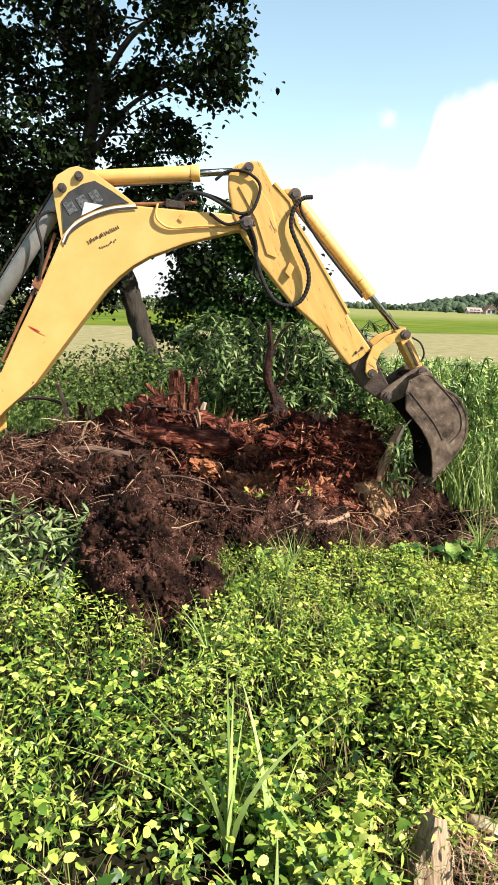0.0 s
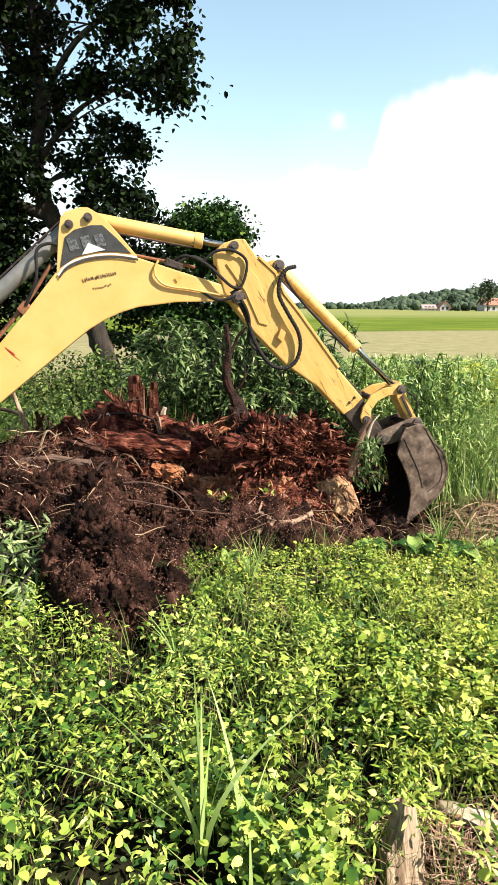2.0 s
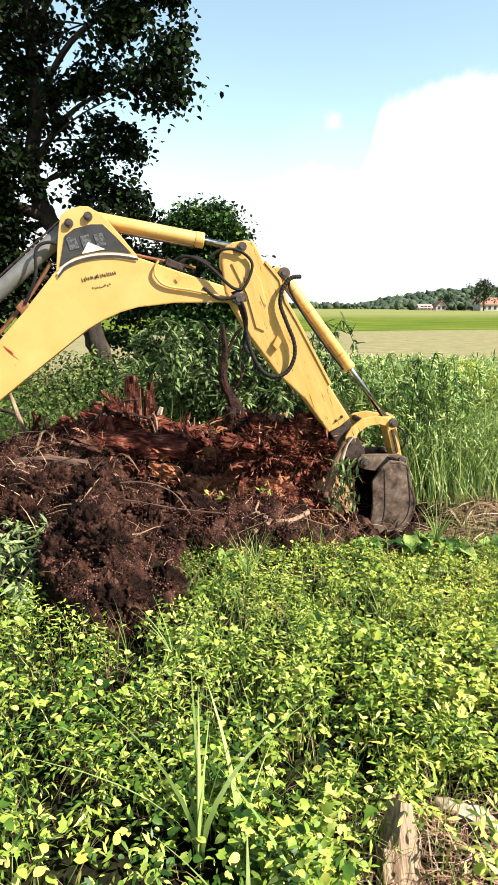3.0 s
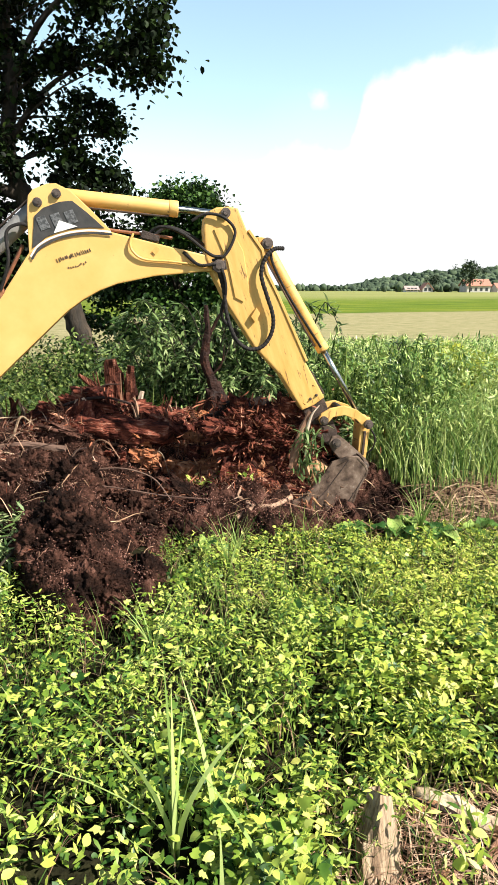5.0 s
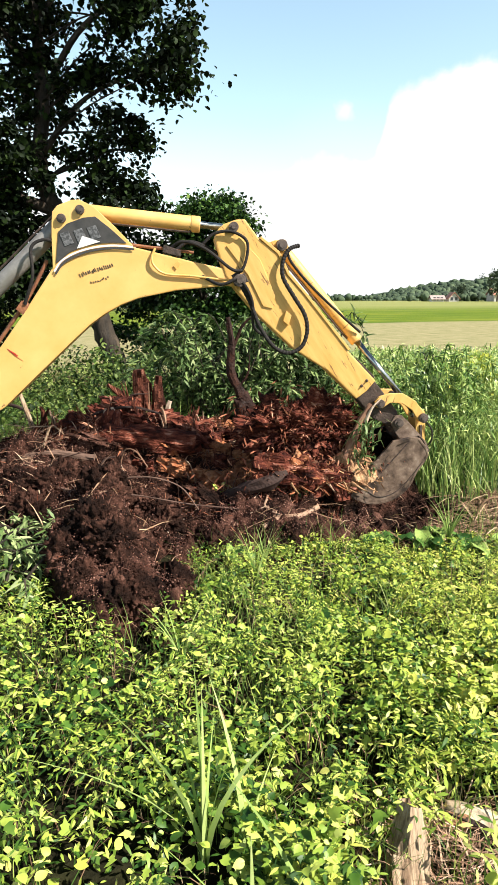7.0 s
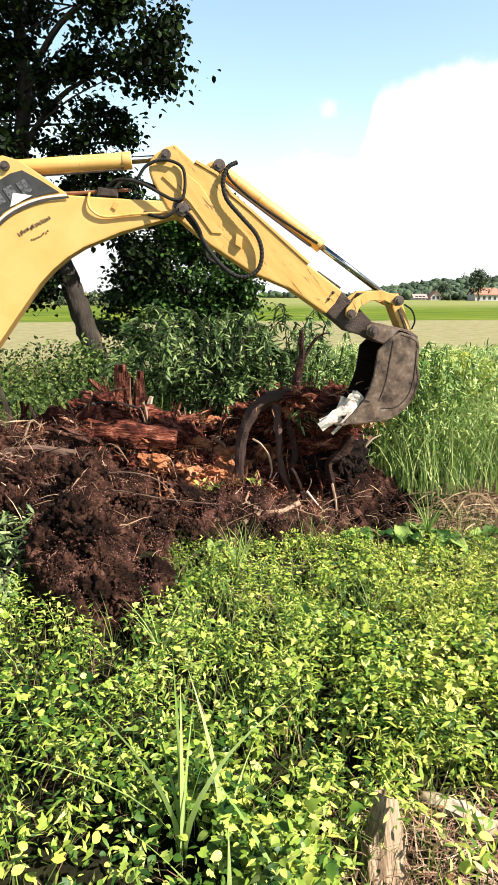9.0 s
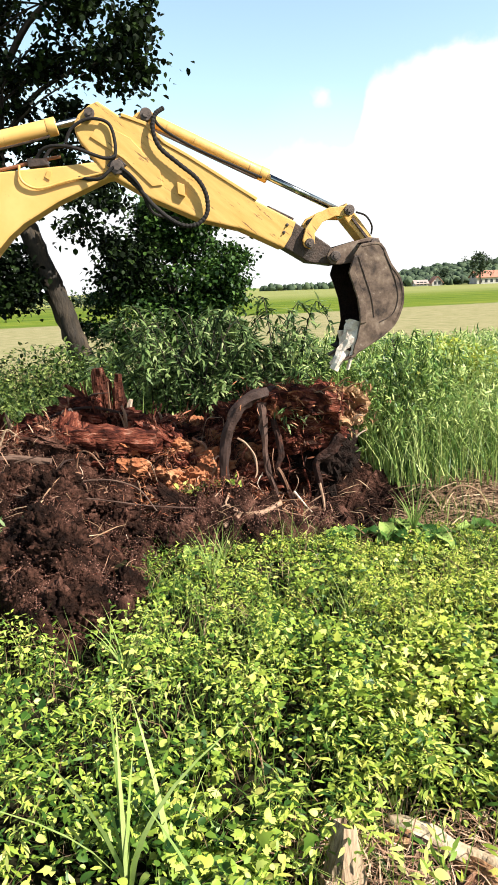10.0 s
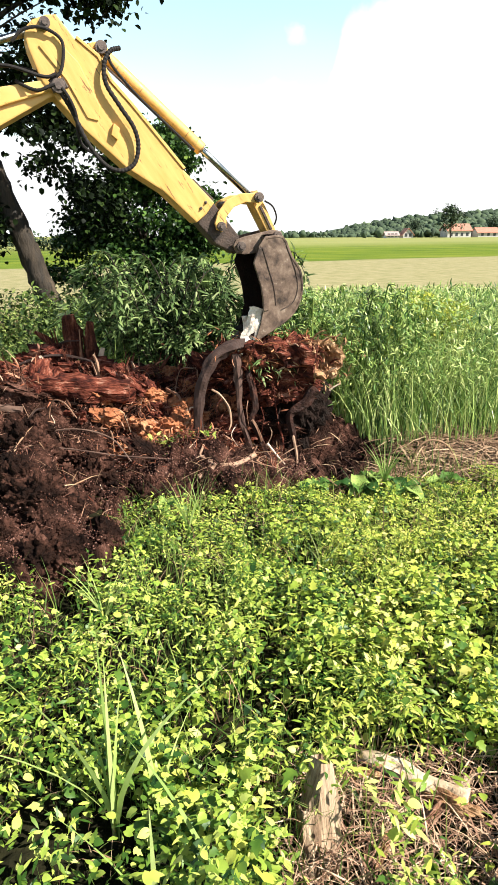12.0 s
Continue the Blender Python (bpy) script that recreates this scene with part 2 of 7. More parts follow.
BLADE = material("pale_grass_blade", [(0.2, (0.15, 0.24, 0.05)), (0.5, (0.31, 0.42, 0.11)), (0.8, (0.52, 0.58, 0.24))], 8, rough=(0.4, 0.6), bump=0, leaf=0.2, per="object")
GOLD = material("yellow_green_leaf", [(0.2, (0.14, 0.23, 0.028)), (0.42, (0.34, 0.43, 0.055)), (0.64, (0.57, 0.60, 0.10)), (0.86, (0.80, 0.70, 0.22))], 2, rough=(0.45, 0.65), bump=0, per="island", leaf=0.25, space="World")
PALE_LITTER = material("pale_litter", [(0.2, (0.13, 0.055, 0.032)), (0.5, (0.40, 0.235, 0.145)), (0.85, (0.72, 0.53, 0.37))], 5, rough=(0.7, 0.95), bump=0, per="island")
WILLOW = material("willow_leaf", [(0.2, (0.022, 0.045, 0.014)), (0.46, (0.085, 0.145, 0.045)), (0.70, (0.22, 0.30, 0.10)), (0.92, (0.52, 0.55, 0.30))], 2, rough=(0.4, 0.6), bump=0,
                  per="island", leaf=0.2, space="World")
CUT_WILLOW = material("cut_willow_leaf", [(0.2, (0.03, 0.065, 0.02)), (0.45, (0.13, 0.20, 0.06)), (0.68, (0.34, 0.42, 0.17)), (0.9, (0.62, 0.64, 0.38))], 2, rough=(0.4, 0.6), bump=0,
                      per="island", leaf=0.2, space="World")
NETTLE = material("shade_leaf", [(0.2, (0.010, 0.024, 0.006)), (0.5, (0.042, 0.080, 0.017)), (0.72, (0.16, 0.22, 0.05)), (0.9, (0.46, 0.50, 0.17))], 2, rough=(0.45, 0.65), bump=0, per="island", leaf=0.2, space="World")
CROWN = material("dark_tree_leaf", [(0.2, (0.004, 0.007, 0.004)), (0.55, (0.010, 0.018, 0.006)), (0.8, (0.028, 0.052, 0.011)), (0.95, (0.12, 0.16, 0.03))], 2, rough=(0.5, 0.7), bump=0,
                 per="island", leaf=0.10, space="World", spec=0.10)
SHRUB = material("shrub_leaf", [(0.2, (0.008, 0.022, 0.006)), (0.5, (0.024, 0.060, 0.012)), (0.75, (0.075, 0.150, 0.026)), (0.92, (0.25, 0.34, 0.065))], 2, rough=(0.4, 0.6), bump=0,
                 per="island", leaf=0.12, space="World")
DOCK = material("broad_leaf", [(0.30, (0.03, 0.085, 0.018)), (0.5, (0.12, 0.235, 0.045)), (0.72, (0.32, 0.44, 0.11))], 16, rough=(0.35, 0.55), bump=0.2, per="object", leaf=0.2)
WOODS = material("far_woods", [(0.25, (0.022, 0.040, 0.020)), (0.55, (0.045, 0.075, 0.035)), (0.85, (0.10, 0.135, 0.065))], 0.5, rough=(0.8, 0.95), bump=0, per="island", space="World")
PLASTER = material("white_plaster", [(0.3, (0.42, 0.39, 0.36)), (0.7, (0.58, 0.55, 0.52))], 0.6, rough=(0.8, 0.9), bump=0.05)
TILES = material("red_roof", [(0.3, (0.36, 0.15, 0.10)), (0.7, (0.50, 0.24, 0.17))], 1.5, rough=(0.7, 0.9), bump=0.2)
TILES_GREY = material("faded_roof", [(0.3, (0.33, 0.25, 0.23)), (0.7, (0.46, 0.36, 0.33))], 1.5, rough=(0.7, 0.9), bump=0.2)
PANE = material("dark_pane", [(0.3, (0.03, 0.035, 0.04)), (0.7, (0.06, 0.065, 0.07))], 1, rough=(0.05, 0.15), bump=0)


def ground_material():
    """Weedy soil near by, mown stubble beyond, then a green meadow: three crops with uneven borders."""
    m = bpy.data.materials.new("field_ground")
    m.use_nodes = True
    nt = m.node_tree
    nt.nodes.clear()
    link = nt.links.new
    out = nt.nodes.new("ShaderNodeOutputMaterial")
    b = nt.nodes.new("ShaderNodeBsdfPrincipled")
    b.inputs["Roughness"].default_value = 0.95
    b.inputs["Specular IOR Level"].default_value = 0.1
    geo = nt.nodes.new("ShaderNodeNewGeometry").outputs["Position"]
    dot = nt.nodes.new("ShaderNodeVectorMath")
    dot.operation = "DOT_PRODUCT"
    link(geo, dot.inputs[0])
    dot.inputs[1].default_value = (-0.33, 0.94, 0)
    wob = nt.nodes.new("ShaderNodeTexNoise")
    wob.inputs["Scale"].default_value, wob.inputs["Detail"].default_value = 0.12, 4
    link(geo, wob.inputs["Vector"])

    def band(lo, hi, amount):
        a = nt.nodes.new("ShaderNodeMath")
        a.operation = "MULTIPLY_ADD"
        link(wob.outputs["Fac"], a.inputs[0])
        a.inputs[1].default_value = amount
        link(dot.outputs["Value"], a.inputs[2])
        r = nt.nodes.new("ShaderNodeMapRange")
        r.interpolation_type = "SMOOTHSTEP"
        link(a.outputs[0], r.inputs["Value"])
        r.inputs["From Min"].default_value, r.inputs["From Max"].default_value = lo, hi
        return r.outputs[0]

    def crop(stops, scale, stretch):
        mp = nt.nodes.new("ShaderNodeMapping")
        mp.inputs["Scale"].default_value = stretch
        mp.inputs["Rotation"].default_value = (0, 0, radians(-19))
        link(geo, mp.inputs["Vector"])
        n = nt.nodes.new("ShaderNodeTexNoise")
        n.inputs["Scale"].default_value, n.inputs["Detail"].default_value, n.inputs["Roughness"].default_value = scale, 8, 0.7
        link(mp.outputs[0], n.inputs["Vector"])
        r = nt.nodes.new("ShaderNodeValToRGB")
        link(n.outputs["Fac"], r.inputs[0])
        for i, (p, c) in enumerate(stops):
            e = r.color_ramp.elements[i] if i < 2 else r.color_ramp.elements.new(p)
            e.position, e.color = p, (*c, 1)
        return r.outputs["Color"]

    def over(a, c, f):
        x = nt.nodes.new("ShaderNodeMix")
        x.data_type = "RGBA"
        link(f, x.inputs["Factor"])
        link(a, x.inputs[6])
        link(c, x.inputs[7])
        return x.outputs[2]

    # near soil almost black, so its colour holds the shade between the leaves
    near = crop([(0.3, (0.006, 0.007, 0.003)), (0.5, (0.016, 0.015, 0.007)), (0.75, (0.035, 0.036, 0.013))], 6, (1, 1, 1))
    stubble = crop([(0.28, (0.16, 0.165, 0.065)), (0.47, (0.265, 0.24, 0.115)), (0.58, (0.315, 0.275, 0.145)), (0.78, (0.40, 0.35, 0.20))], 1.6, (0.9, 1.1, 1))
    meadow = crop([(0.32, (0.055, 0.105, 0.008)), (0.5, (0.115, 0.165, 0.012)), (0.68, (0.21, 0.23, 0.028))], 0.22, (0.5, 1.2, 1))
    far = crop([(0.3, (0.19, 0.22, 0.065)), (0.7, (0.29, 0.28, 0.10))], 0.05, (0.5, 1.5, 1))
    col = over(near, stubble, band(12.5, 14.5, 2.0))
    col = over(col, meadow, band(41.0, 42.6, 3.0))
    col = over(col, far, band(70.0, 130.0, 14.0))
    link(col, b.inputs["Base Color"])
    nb = nt.nodes.new("ShaderNodeTexNoise")
    nb.inputs["Scale"].default_value, nb.inputs["Detail"].default_value = 14, 6
    link(geo, nb.inputs["Vector"])
    bp = nt.nodes.new("ShaderNodeBump")
    bp.inputs["Strength"].default_value, bp.inputs["Distance"].default_value = 0.8, 0.05
    link(nb.outputs["Fac"], bp.inputs["Height"])
    link(bp.outputs[0], b.inputs["Normal"])
    link(b.outputs[0], out.inputs["Surface"])
    return m


# ---- building helpers ----
rng = np.random.default_rng(7)


def thing(name, place=(0, 0, 0), label="", category="", group="", kind=""):
    ob = new(name)
    ob.empty_display_size = 0.1
    ob.location = place
    return tagged(ob, label, category, group, kind)


def to_mesh(name, bm, material_, smooth=False):
    me = bpy.data.meshes.new(name)
    bmesh.ops.recalc_face_normals(bm, faces=bm.faces)
    bm.to_mesh(me)
    bm.free()
    me.materials.append(material_)
    if smooth:
        me.polygons.foreach_set("use_smooth", [len(p.vertices) <= 4 for p in me.polygons])
    return me


def part(name, bm, material_, parent, label="", smooth=False, place=None):
    ob = new(name, to_mesh(name, bm, material_, smooth))
    ob.parent = parent
    if place is not None:
        ob.location = place
    if label:
        ob["label"] = label
    return ob


def solo(name, bm, material_, label, category, group="", kind="", smooth=False):
    return tagged(new(name, to_mesh(name, bm, material_, smooth)), label, category, group, kind)


def arrays(name, verts, faces, material_, smooth=False):
    """A mesh object from numpy arrays: verts (n, 3); faces (m, k), all of one size."""
    me = bpy.data.meshes.new(name)
    n, (f, k) = len(verts), faces.shape
    me.vertices.add(n)
    me.vertices.foreach_set("co", np.ascontiguousarray(verts, dtype=np.float32).ravel())
    me.loops.add(f * k)
    me.loops.foreach_set("vertex_index", np.ascontiguousarray(faces, dtype=np.int32).ravel())
    me.polygons.add(f)
    me.polygons.foreach_set("loop_start", np.arange(0, f * k, k, dtype=np.int32))
    me.update(calc_edges=True)
    me.validate()
    me.materials.append(material_)
    if smooth:
        me.polygons.foreach_set("use_smooth", np.ones(f, dtype=bool))
    return new(name, me)


def prism(profile, y0, y1, bevel=0.008, bm=None):
    """A plate: a profile in x and z, from y0 to y1, with softened edges."""
    bm = bm or bmesh.new()
    a = [bm.verts.new((x, y0, z)) for x, z in profile]
    c = [bm.verts.new((x, y1, z)) for x, z in profile]
    n = len(profile)
    fs = [bm.faces.new(a), bm.faces.new(c[::-1])]
    for i in range(n):
        fs.append(bm.faces.new((a[i], c[i], c[(i + 1) % n], a[(i + 1) % n])))
    bmesh.ops.recalc_face_normals(bm, faces=fs)
    if bevel:
        es = list(set(fs[0].edges) | set(fs[1].edges))
        bmesh.ops.bevel(bm, geom=es, offset=bevel, segments=2, affect="EDGES", profile=0.6)
    return bm


def rod(a, b, r0, r1=None, segs=16, bm=None, bevel=0.0):
    """A round bar from a to b."""
    bm = bm or bmesh.new()
    a, b = Vector(a), Vector(b)
    r1 = r0 if r1 is None else r1
    q = (b - a).to_track_quat("Z", "Y").to_matrix()
    rings = []
    for p, r in ((a, r0), (b, r1)):
        rings.append([bm.verts.new(p + q @ Vector((r * math.cos(2 * math.pi * i / segs), r * math.sin(2 * math.pi * i / segs), 0))) for i in range(segs)])
    caps = [bm.faces.new(rings[0][::-1]), bm.faces.new(rings[1])]
    for i in range(segs):
        bm.faces.new((rings[0][i], rings[0][(i + 1) % segs], rings[1][(i + 1) % segs], rings[1][i]))
    if bevel:
        bmesh.ops.bevel(bm, geom=[e for f in caps for e in f.edges], offset=bevel, segments=2, affect="EDGES", profile=0.6)
    return bm


def smooth_line(points, per=6):
    """Catmull-Rom through the points."""
    pts = [Vector(p) for p in points]
    pts = [2 * pts[0] - pts[1]] + pts + [2 * pts[-1] - pts[-2]]
    out = []
    for i in range(1, len(pts) - 2):
        p0, p1, p2, p3 = pts[i - 1:i + 3]
        for k in range(per):
            t = k / per
            out.append(0.5 * (2 * p1 + (p2 - p0) * t + (2 * p0 - 5 * p1 + 4 * p2 - p3) * t * t + (3 * p1 - p0 - 3 * p2 + p3) * t ** 3))
    out.append(pts[-2])
    return out


def tube(points, r0, r1=None, segs=8, per=6, bm=None, wobble=0.0, ribs=0.0):
    """A tapering tube along a smooth line; wobble makes it knobbly, ribs corrugates it."""
    bm = bm or bmesh.new()
    line = smooth_line(points, per)
    r1 = r0 if r1 is None else r1
    prev, side = None, None
    for i, p in enumerate(line):
        d = (line[min(i + 1, len(line) - 1)] - line[max(i - 1, 0)]).normalized()
        side = (d.orthogonal() if side is None else (side - d * side.dot(d))).normalized()
        up = d.cross(side)
        f = i / (len(line) - 1)
        r = r0 + (r1 - r0) * f
        if ribs:
            r *= 1 + ribs * (i % 2)
        ring = []
        for k in range(segs):
            a = 2 * math.pi * k / segs
            w = 1 + wobble * noise.noise(p * 9 + Vector((k * 1.7, 0, 0)))
            ring.append(bm.verts.new(p + (side * math.cos(a) + up * math.sin(a)) * r * w))
        if prev:
            for k in range(segs):
                bm.faces.new((prev[k], prev[(k + 1) % segs], ring[(k + 1) % segs], ring[k]))
        else:
            bm.faces.new(ring[::-1])
        prev = ring
    bm.faces.new(prev)
    return bm


def lump(radii, seed, rough=0.35, sub=4, freq=1.6):
    """An irregular clod or block of wood."""
    bm = bmesh.new()
    bmesh.ops.create_icosphere(bm, subdivisions=sub, radius=1.0)
    o = Vector((seed * 3.1, seed * 1.7, seed * 0.9))
    for v in bm.verts:
        n = v.co.normalized()
        h = noise.fractal(n * freq + o, 0.8, 2.2, 6) * rough + abs(noise.noise(n * freq * 4 + o)) * rough * 0.35
        v.co = Vector((n.x * radii[0], n.y * radii[1], n.z * radii[2])) * (1 + h)
    return bm


BROAD = (np.array([(0, 0, 0), (0, 0.5, 0.03), (0, 1.0, -0.12), (-0.36, 0.28, 0.10), (-0.34, 0.68, 0.04), (0.36, 0.28, 0.10), (0.34, 0.68, 0.04)]),
         np.array([(0, 1, 3), (1, 4, 3), (1, 2, 4), (0, 5, 1), (1, 5, 6), (1, 6, 2)]))
OVAL = (np.array([(0, 0, 0), (0, 0.5, 0.0), (0, 1.0, -0.14), (-0.24, 0.12, 0.07), (-0.37, 0.32, 0.09), (-0.36, 0.55, 0.06), (-0.24, 0.78, 0.0), (0.24, 0.12, 0.07), (0.37, 0.32, 0.09), (0.36, 0.55, 0.06), (0.24, 0.78, 0.0)]),
        np.array([(0, 4, 3), (0, 1, 4), (1, 5, 4), (1, 6, 5), (1, 2, 6), (0, 7, 8), (0, 8, 1), (1, 8, 9), (1, 9, 10), (1, 10, 2)]))
LANCE = (np.array([(0, 0, 0), (-0.09, 0.35, 0.03), (0.09, 0.35, 0.03), (-0.06, 0.72, 0.0), (0.06, 0.72, 0.0), (0, 1.0, -0.10)]),
         np.array([(0, 2, 1), (1, 2, 4), (1, 4, 3), (3, 4, 5)]))
GRAIN = (np.array([(0.5, 0.1, 0), (-0.45, 0.05, 0.1), (0.05, 0.5, -0.1), (-0.1, -0.5, 0.05), (0.1, 0, 0.42), (0, 0.08, -0.45)]),
         np.array([(0, 2, 4), (2, 1, 4), (1, 3, 4), (3, 0, 4), (2, 0, 5), (1, 2, 5), (3, 1, 5), (0, 3, 5)]))
LEAFLET = (np.array([(0, 0, 0), (0, 0.30, 0.0), (0, 0.62, 0.0), (0, 1.0, -0.14), (-0.20, 0.02, 0.05), (-0.46, 0.20, 0.04), (-0.26, 0.36, 0.07), (-0.38, 0.58, 0.0), (-0.18, 0.66, 0.03),
                     (0.20, 0.02, 0.05), (0.46, 0.20, 0.04), (0.26, 0.36, 0.07), (0.38, 0.58, 0.0), (0.18, 0.66, 0.03)]),
           np.array([(0, 1, 4), (4, 1, 6), (4, 6, 5), (1, 2, 6), (6, 2, 8), (6, 8, 7), (2, 3, 8), (0, 9, 1), (9, 11, 1), (9, 10, 11), (1, 11, 2), (11, 13, 2), (11, 12, 13), (2, 13, 3)]))
SMALL = (np.array([(0, 0, 0), (-0.34, 0.5, 0.08), (0.34, 0.5, 0.08), (0, 1.0, -0.05)]), np.array([(0, 2, 3), (0, 3, 1)]))


def leaves(name, template, base, heading, pitch, size, material_, roll=None, width=1.0):
    """Many leaves in one mesh: base (n, 3), heading and pitch in radians, size in metres."""
    tv, tf = template
    n, k = len(base), len(tv)
    roll = rng.normal(0, 0.35, n) if roll is None else roll
    v = tv[None] * np.stack([size * width, size, size], 1)[:, None, :]
    c, s = np.cos(roll)[:, None], np.sin(roll)[:, None]
    x, y, z = v[..., 0] * c + v[..., 2] * s, v[..., 1], -v[..., 0] * s + v[..., 2] * c
    c, s = np.cos(pitch)[:, None], np.sin(pitch)[:, None]
    y, z = y * c - z * s, y * s + z * c
    c, s = np.cos(heading)[:, None], np.sin(heading)[:, None]
    x, y = x * c - y * s, x * s + y * c
    verts = np.stack([x, y, z], 2) + base[:, None, :]
    faces = (tf[None] + (np.arange(n) * k)[:, None, None]).reshape(-1, 3)
    return arrays(name, verts.reshape(-1, 3), faces, material_)


def blades(name, base, heading, height, lean, width, material_, steps=4):
    """Grass or reed blades that bend over: base (n, 3)."""
    n = len(base)
    t = np.linspace(0, 1, steps)
    out = lean[:, None] * height[:, None] * t[None] ** 2
    up = height[:, None] * (t[None] - 0.30 * np.minimum(lean, 1.6)[:, None] * t[None] ** 2.4)
    w = width[:, None] * (1 - t[None] ** 1.6) * 0.5
    hx, hy = np.cos(heading)[:, None], np.sin(heading)[:, None]
    cx, cy, cz = base[:, :1] + hx * out, base[:, 1:2] + hy * out, base[:, 2:] + up
    tw = rng.uniform(0, math.pi, n)[:, None]
    sx_, sy_ = np.cos(tw), np.sin(tw)
    left = np.stack([cx - sx_ * w, cy - sy_ * w, cz], 2)
    right = np.stack([cx + sx_ * w, cy + sy_ * w, cz], 2)
    verts = np.stack([left, right], 2).reshape(-1, 3)
    k = 2 * steps
    q = np.array([(2 * i, 2 * i + 1, 2 * i + 3, 2 * i + 2) for i in range(steps - 1)])
    faces = (q[None] + (np.arange(n) * k)[:, None, None]).reshape(-1, 4)
    return arrays(name, verts, faces, material_)


# ---- ground ----
def heap_height(x, y):
    """The dug-over earth: height over the ground at x, y."""
    def hump(cx, cy, rx, ry, h):
        return h * math.exp(-((x - cx) / rx) ** 2 - ((y - cy) / ry) ** 2)
    h = hump(-1.05, 5.7, 0.75, 0.75, 0.44) + hump(-0.85, 4.4, 0.42, 0.7, 0.30) + hump(-0.70, 3.75, 0.36, 0.36, 0.16)
    h += hump(-0.2, 6.4, 0.9, 0.5, 0.30) + hump(0.55, 6.3, 0.6, 0.45, 0.30) + hump(-0.1, 5.3, 0.8, 0.7, 0.14) + hump(-1.7, 4.9, 0.5, 0.6, 0.22)
    h += hump(-2.2, 5.8, 0.7, 0.7, 0.30) - hump(1.50, 5.52, 0.42, 0.26, 0.42) - hump(-0.35, 4.75, 0.3, 0.2, 0.12)
    h += hump(0.6, 5.0, 0.9, 0.35, 0.05) + hump(0.60, 4.90, 0.30, 0.16, 0.10) + hump(0.30, 5.0, 0.3, 0.2, 0.10) + hump(-0.72, 3.45, 0.30, 0.25, 0.10)
    h -= hump(-0.45, 5.15, 0.40, 0.16, 0.24) + hump(-0.25, 4.72, 0.25, 0.13, 0.16) + hump(-1.05, 5.2, 0.3, 0.12, 0.16) + hump(1.05, 5.15, 0.5, 0.25, 0.14) + hump(-0.62, 6.0, 0.22, 0.12, 0.16)
    h -= hump(-0.62, 5.36, 0.48, 0.18, 0.50) + hump(-0.22, 5.0, 0.30, 0.09, 0.30) + hump(-0.32, 4.49, 0.20, 0.14, 0.30) + hump(-0.45, 3.88, 0.12, 0.10, 0.22) + hump(0.95, 5.45, 0.40, 0.14, 0.26)
    h -= hump(0.78, 5.42, 0.55, 0.22, 0.30)
    h += hump(-1.0, 6.22, 0.42, 0.24, 0.20) + hump(-1.75, 6.1, 0.4, 0.3, 0.10)
    return h


def heap_rough(p):
    """Clods and hollows at middle size."""
    return 0.11 * noise.fractal(p * 2.6, 0.7, 2.1, 6) + 0.13 * abs(noise.noise(p * 5.5)) - 0.85 * max(0.0, noise.noise(p * 3.3 + Vector((7, 3, 1))) - 0.14) + 0.10 * max(0.0, noise.noise(p * 3.0 + Vector((1, 9, 4))))


def heap_edge(x, y):
    """1 inside the bare earth, falling to 0 at its rim."""
    d = min(((x + 0.65) / 2.0) ** 2 + ((y - 5.6) / 1.35) ** 2, ((x + 0.56 + 0.22 * (y - 3.6)) / 0.46) ** 2 + ((y - 4.3) / 1.10) ** 2, ((x - 0.82) / 1.05) ** 2 + ((y - 5.55) / 0.92) ** 2)
    return 1.0 - d


def build_ground():
    xs = np.unique(np.concatenate([np.arange(-4, 5.01, 0.12), np.geomspace(5, 900, 24), -np.geomspace(4, 900, 24)]))
    ys = np.unique(np.concatenate([np.arange(-3, 10.01, 0.12), np.geomspace(10, 1500, 40), -np.geomspace(3, 300, 12)]))
    gx, gy = np.meshgrid(xs, ys)
    gz = np.zeros_like(gx)
    for i in range(gx.shape[0]):
        for j in range(gx.shape[1]):
            x, y = gx[i, j], gy[i, j]
            if -4 < x < 5 and -3 < y < 10:
                z = 0.03 * noise.fractal(Vector((x, y, 0)) * 1.3, 1, 2, 3) - 0.03
                z -= 0.34 * math.exp(-((x - 0.4) / 1.6) ** 2 - ((y - 5.45) / 0.55) ** 2)
                z -= 0.40 * math.exp(-((x - 1.5) / 0.42) ** 2 - ((y - 5.52) / 0.26) ** 2)
                gz[i, j] = z
    w = len(xs)
    a = np.arange(len(xs) * len(ys)).reshape(len(ys), w)
    f = np.stack([a[:-1, :-1], a[:-1, 1:], a[1:, 1:], a[1:, :-1]], 2).reshape(-1, 4)
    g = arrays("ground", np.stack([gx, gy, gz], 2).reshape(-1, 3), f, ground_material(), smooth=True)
    tagged(g, "flat farmland with weedy soil, mown stubble and a green meadow", "ground", kind="structure")


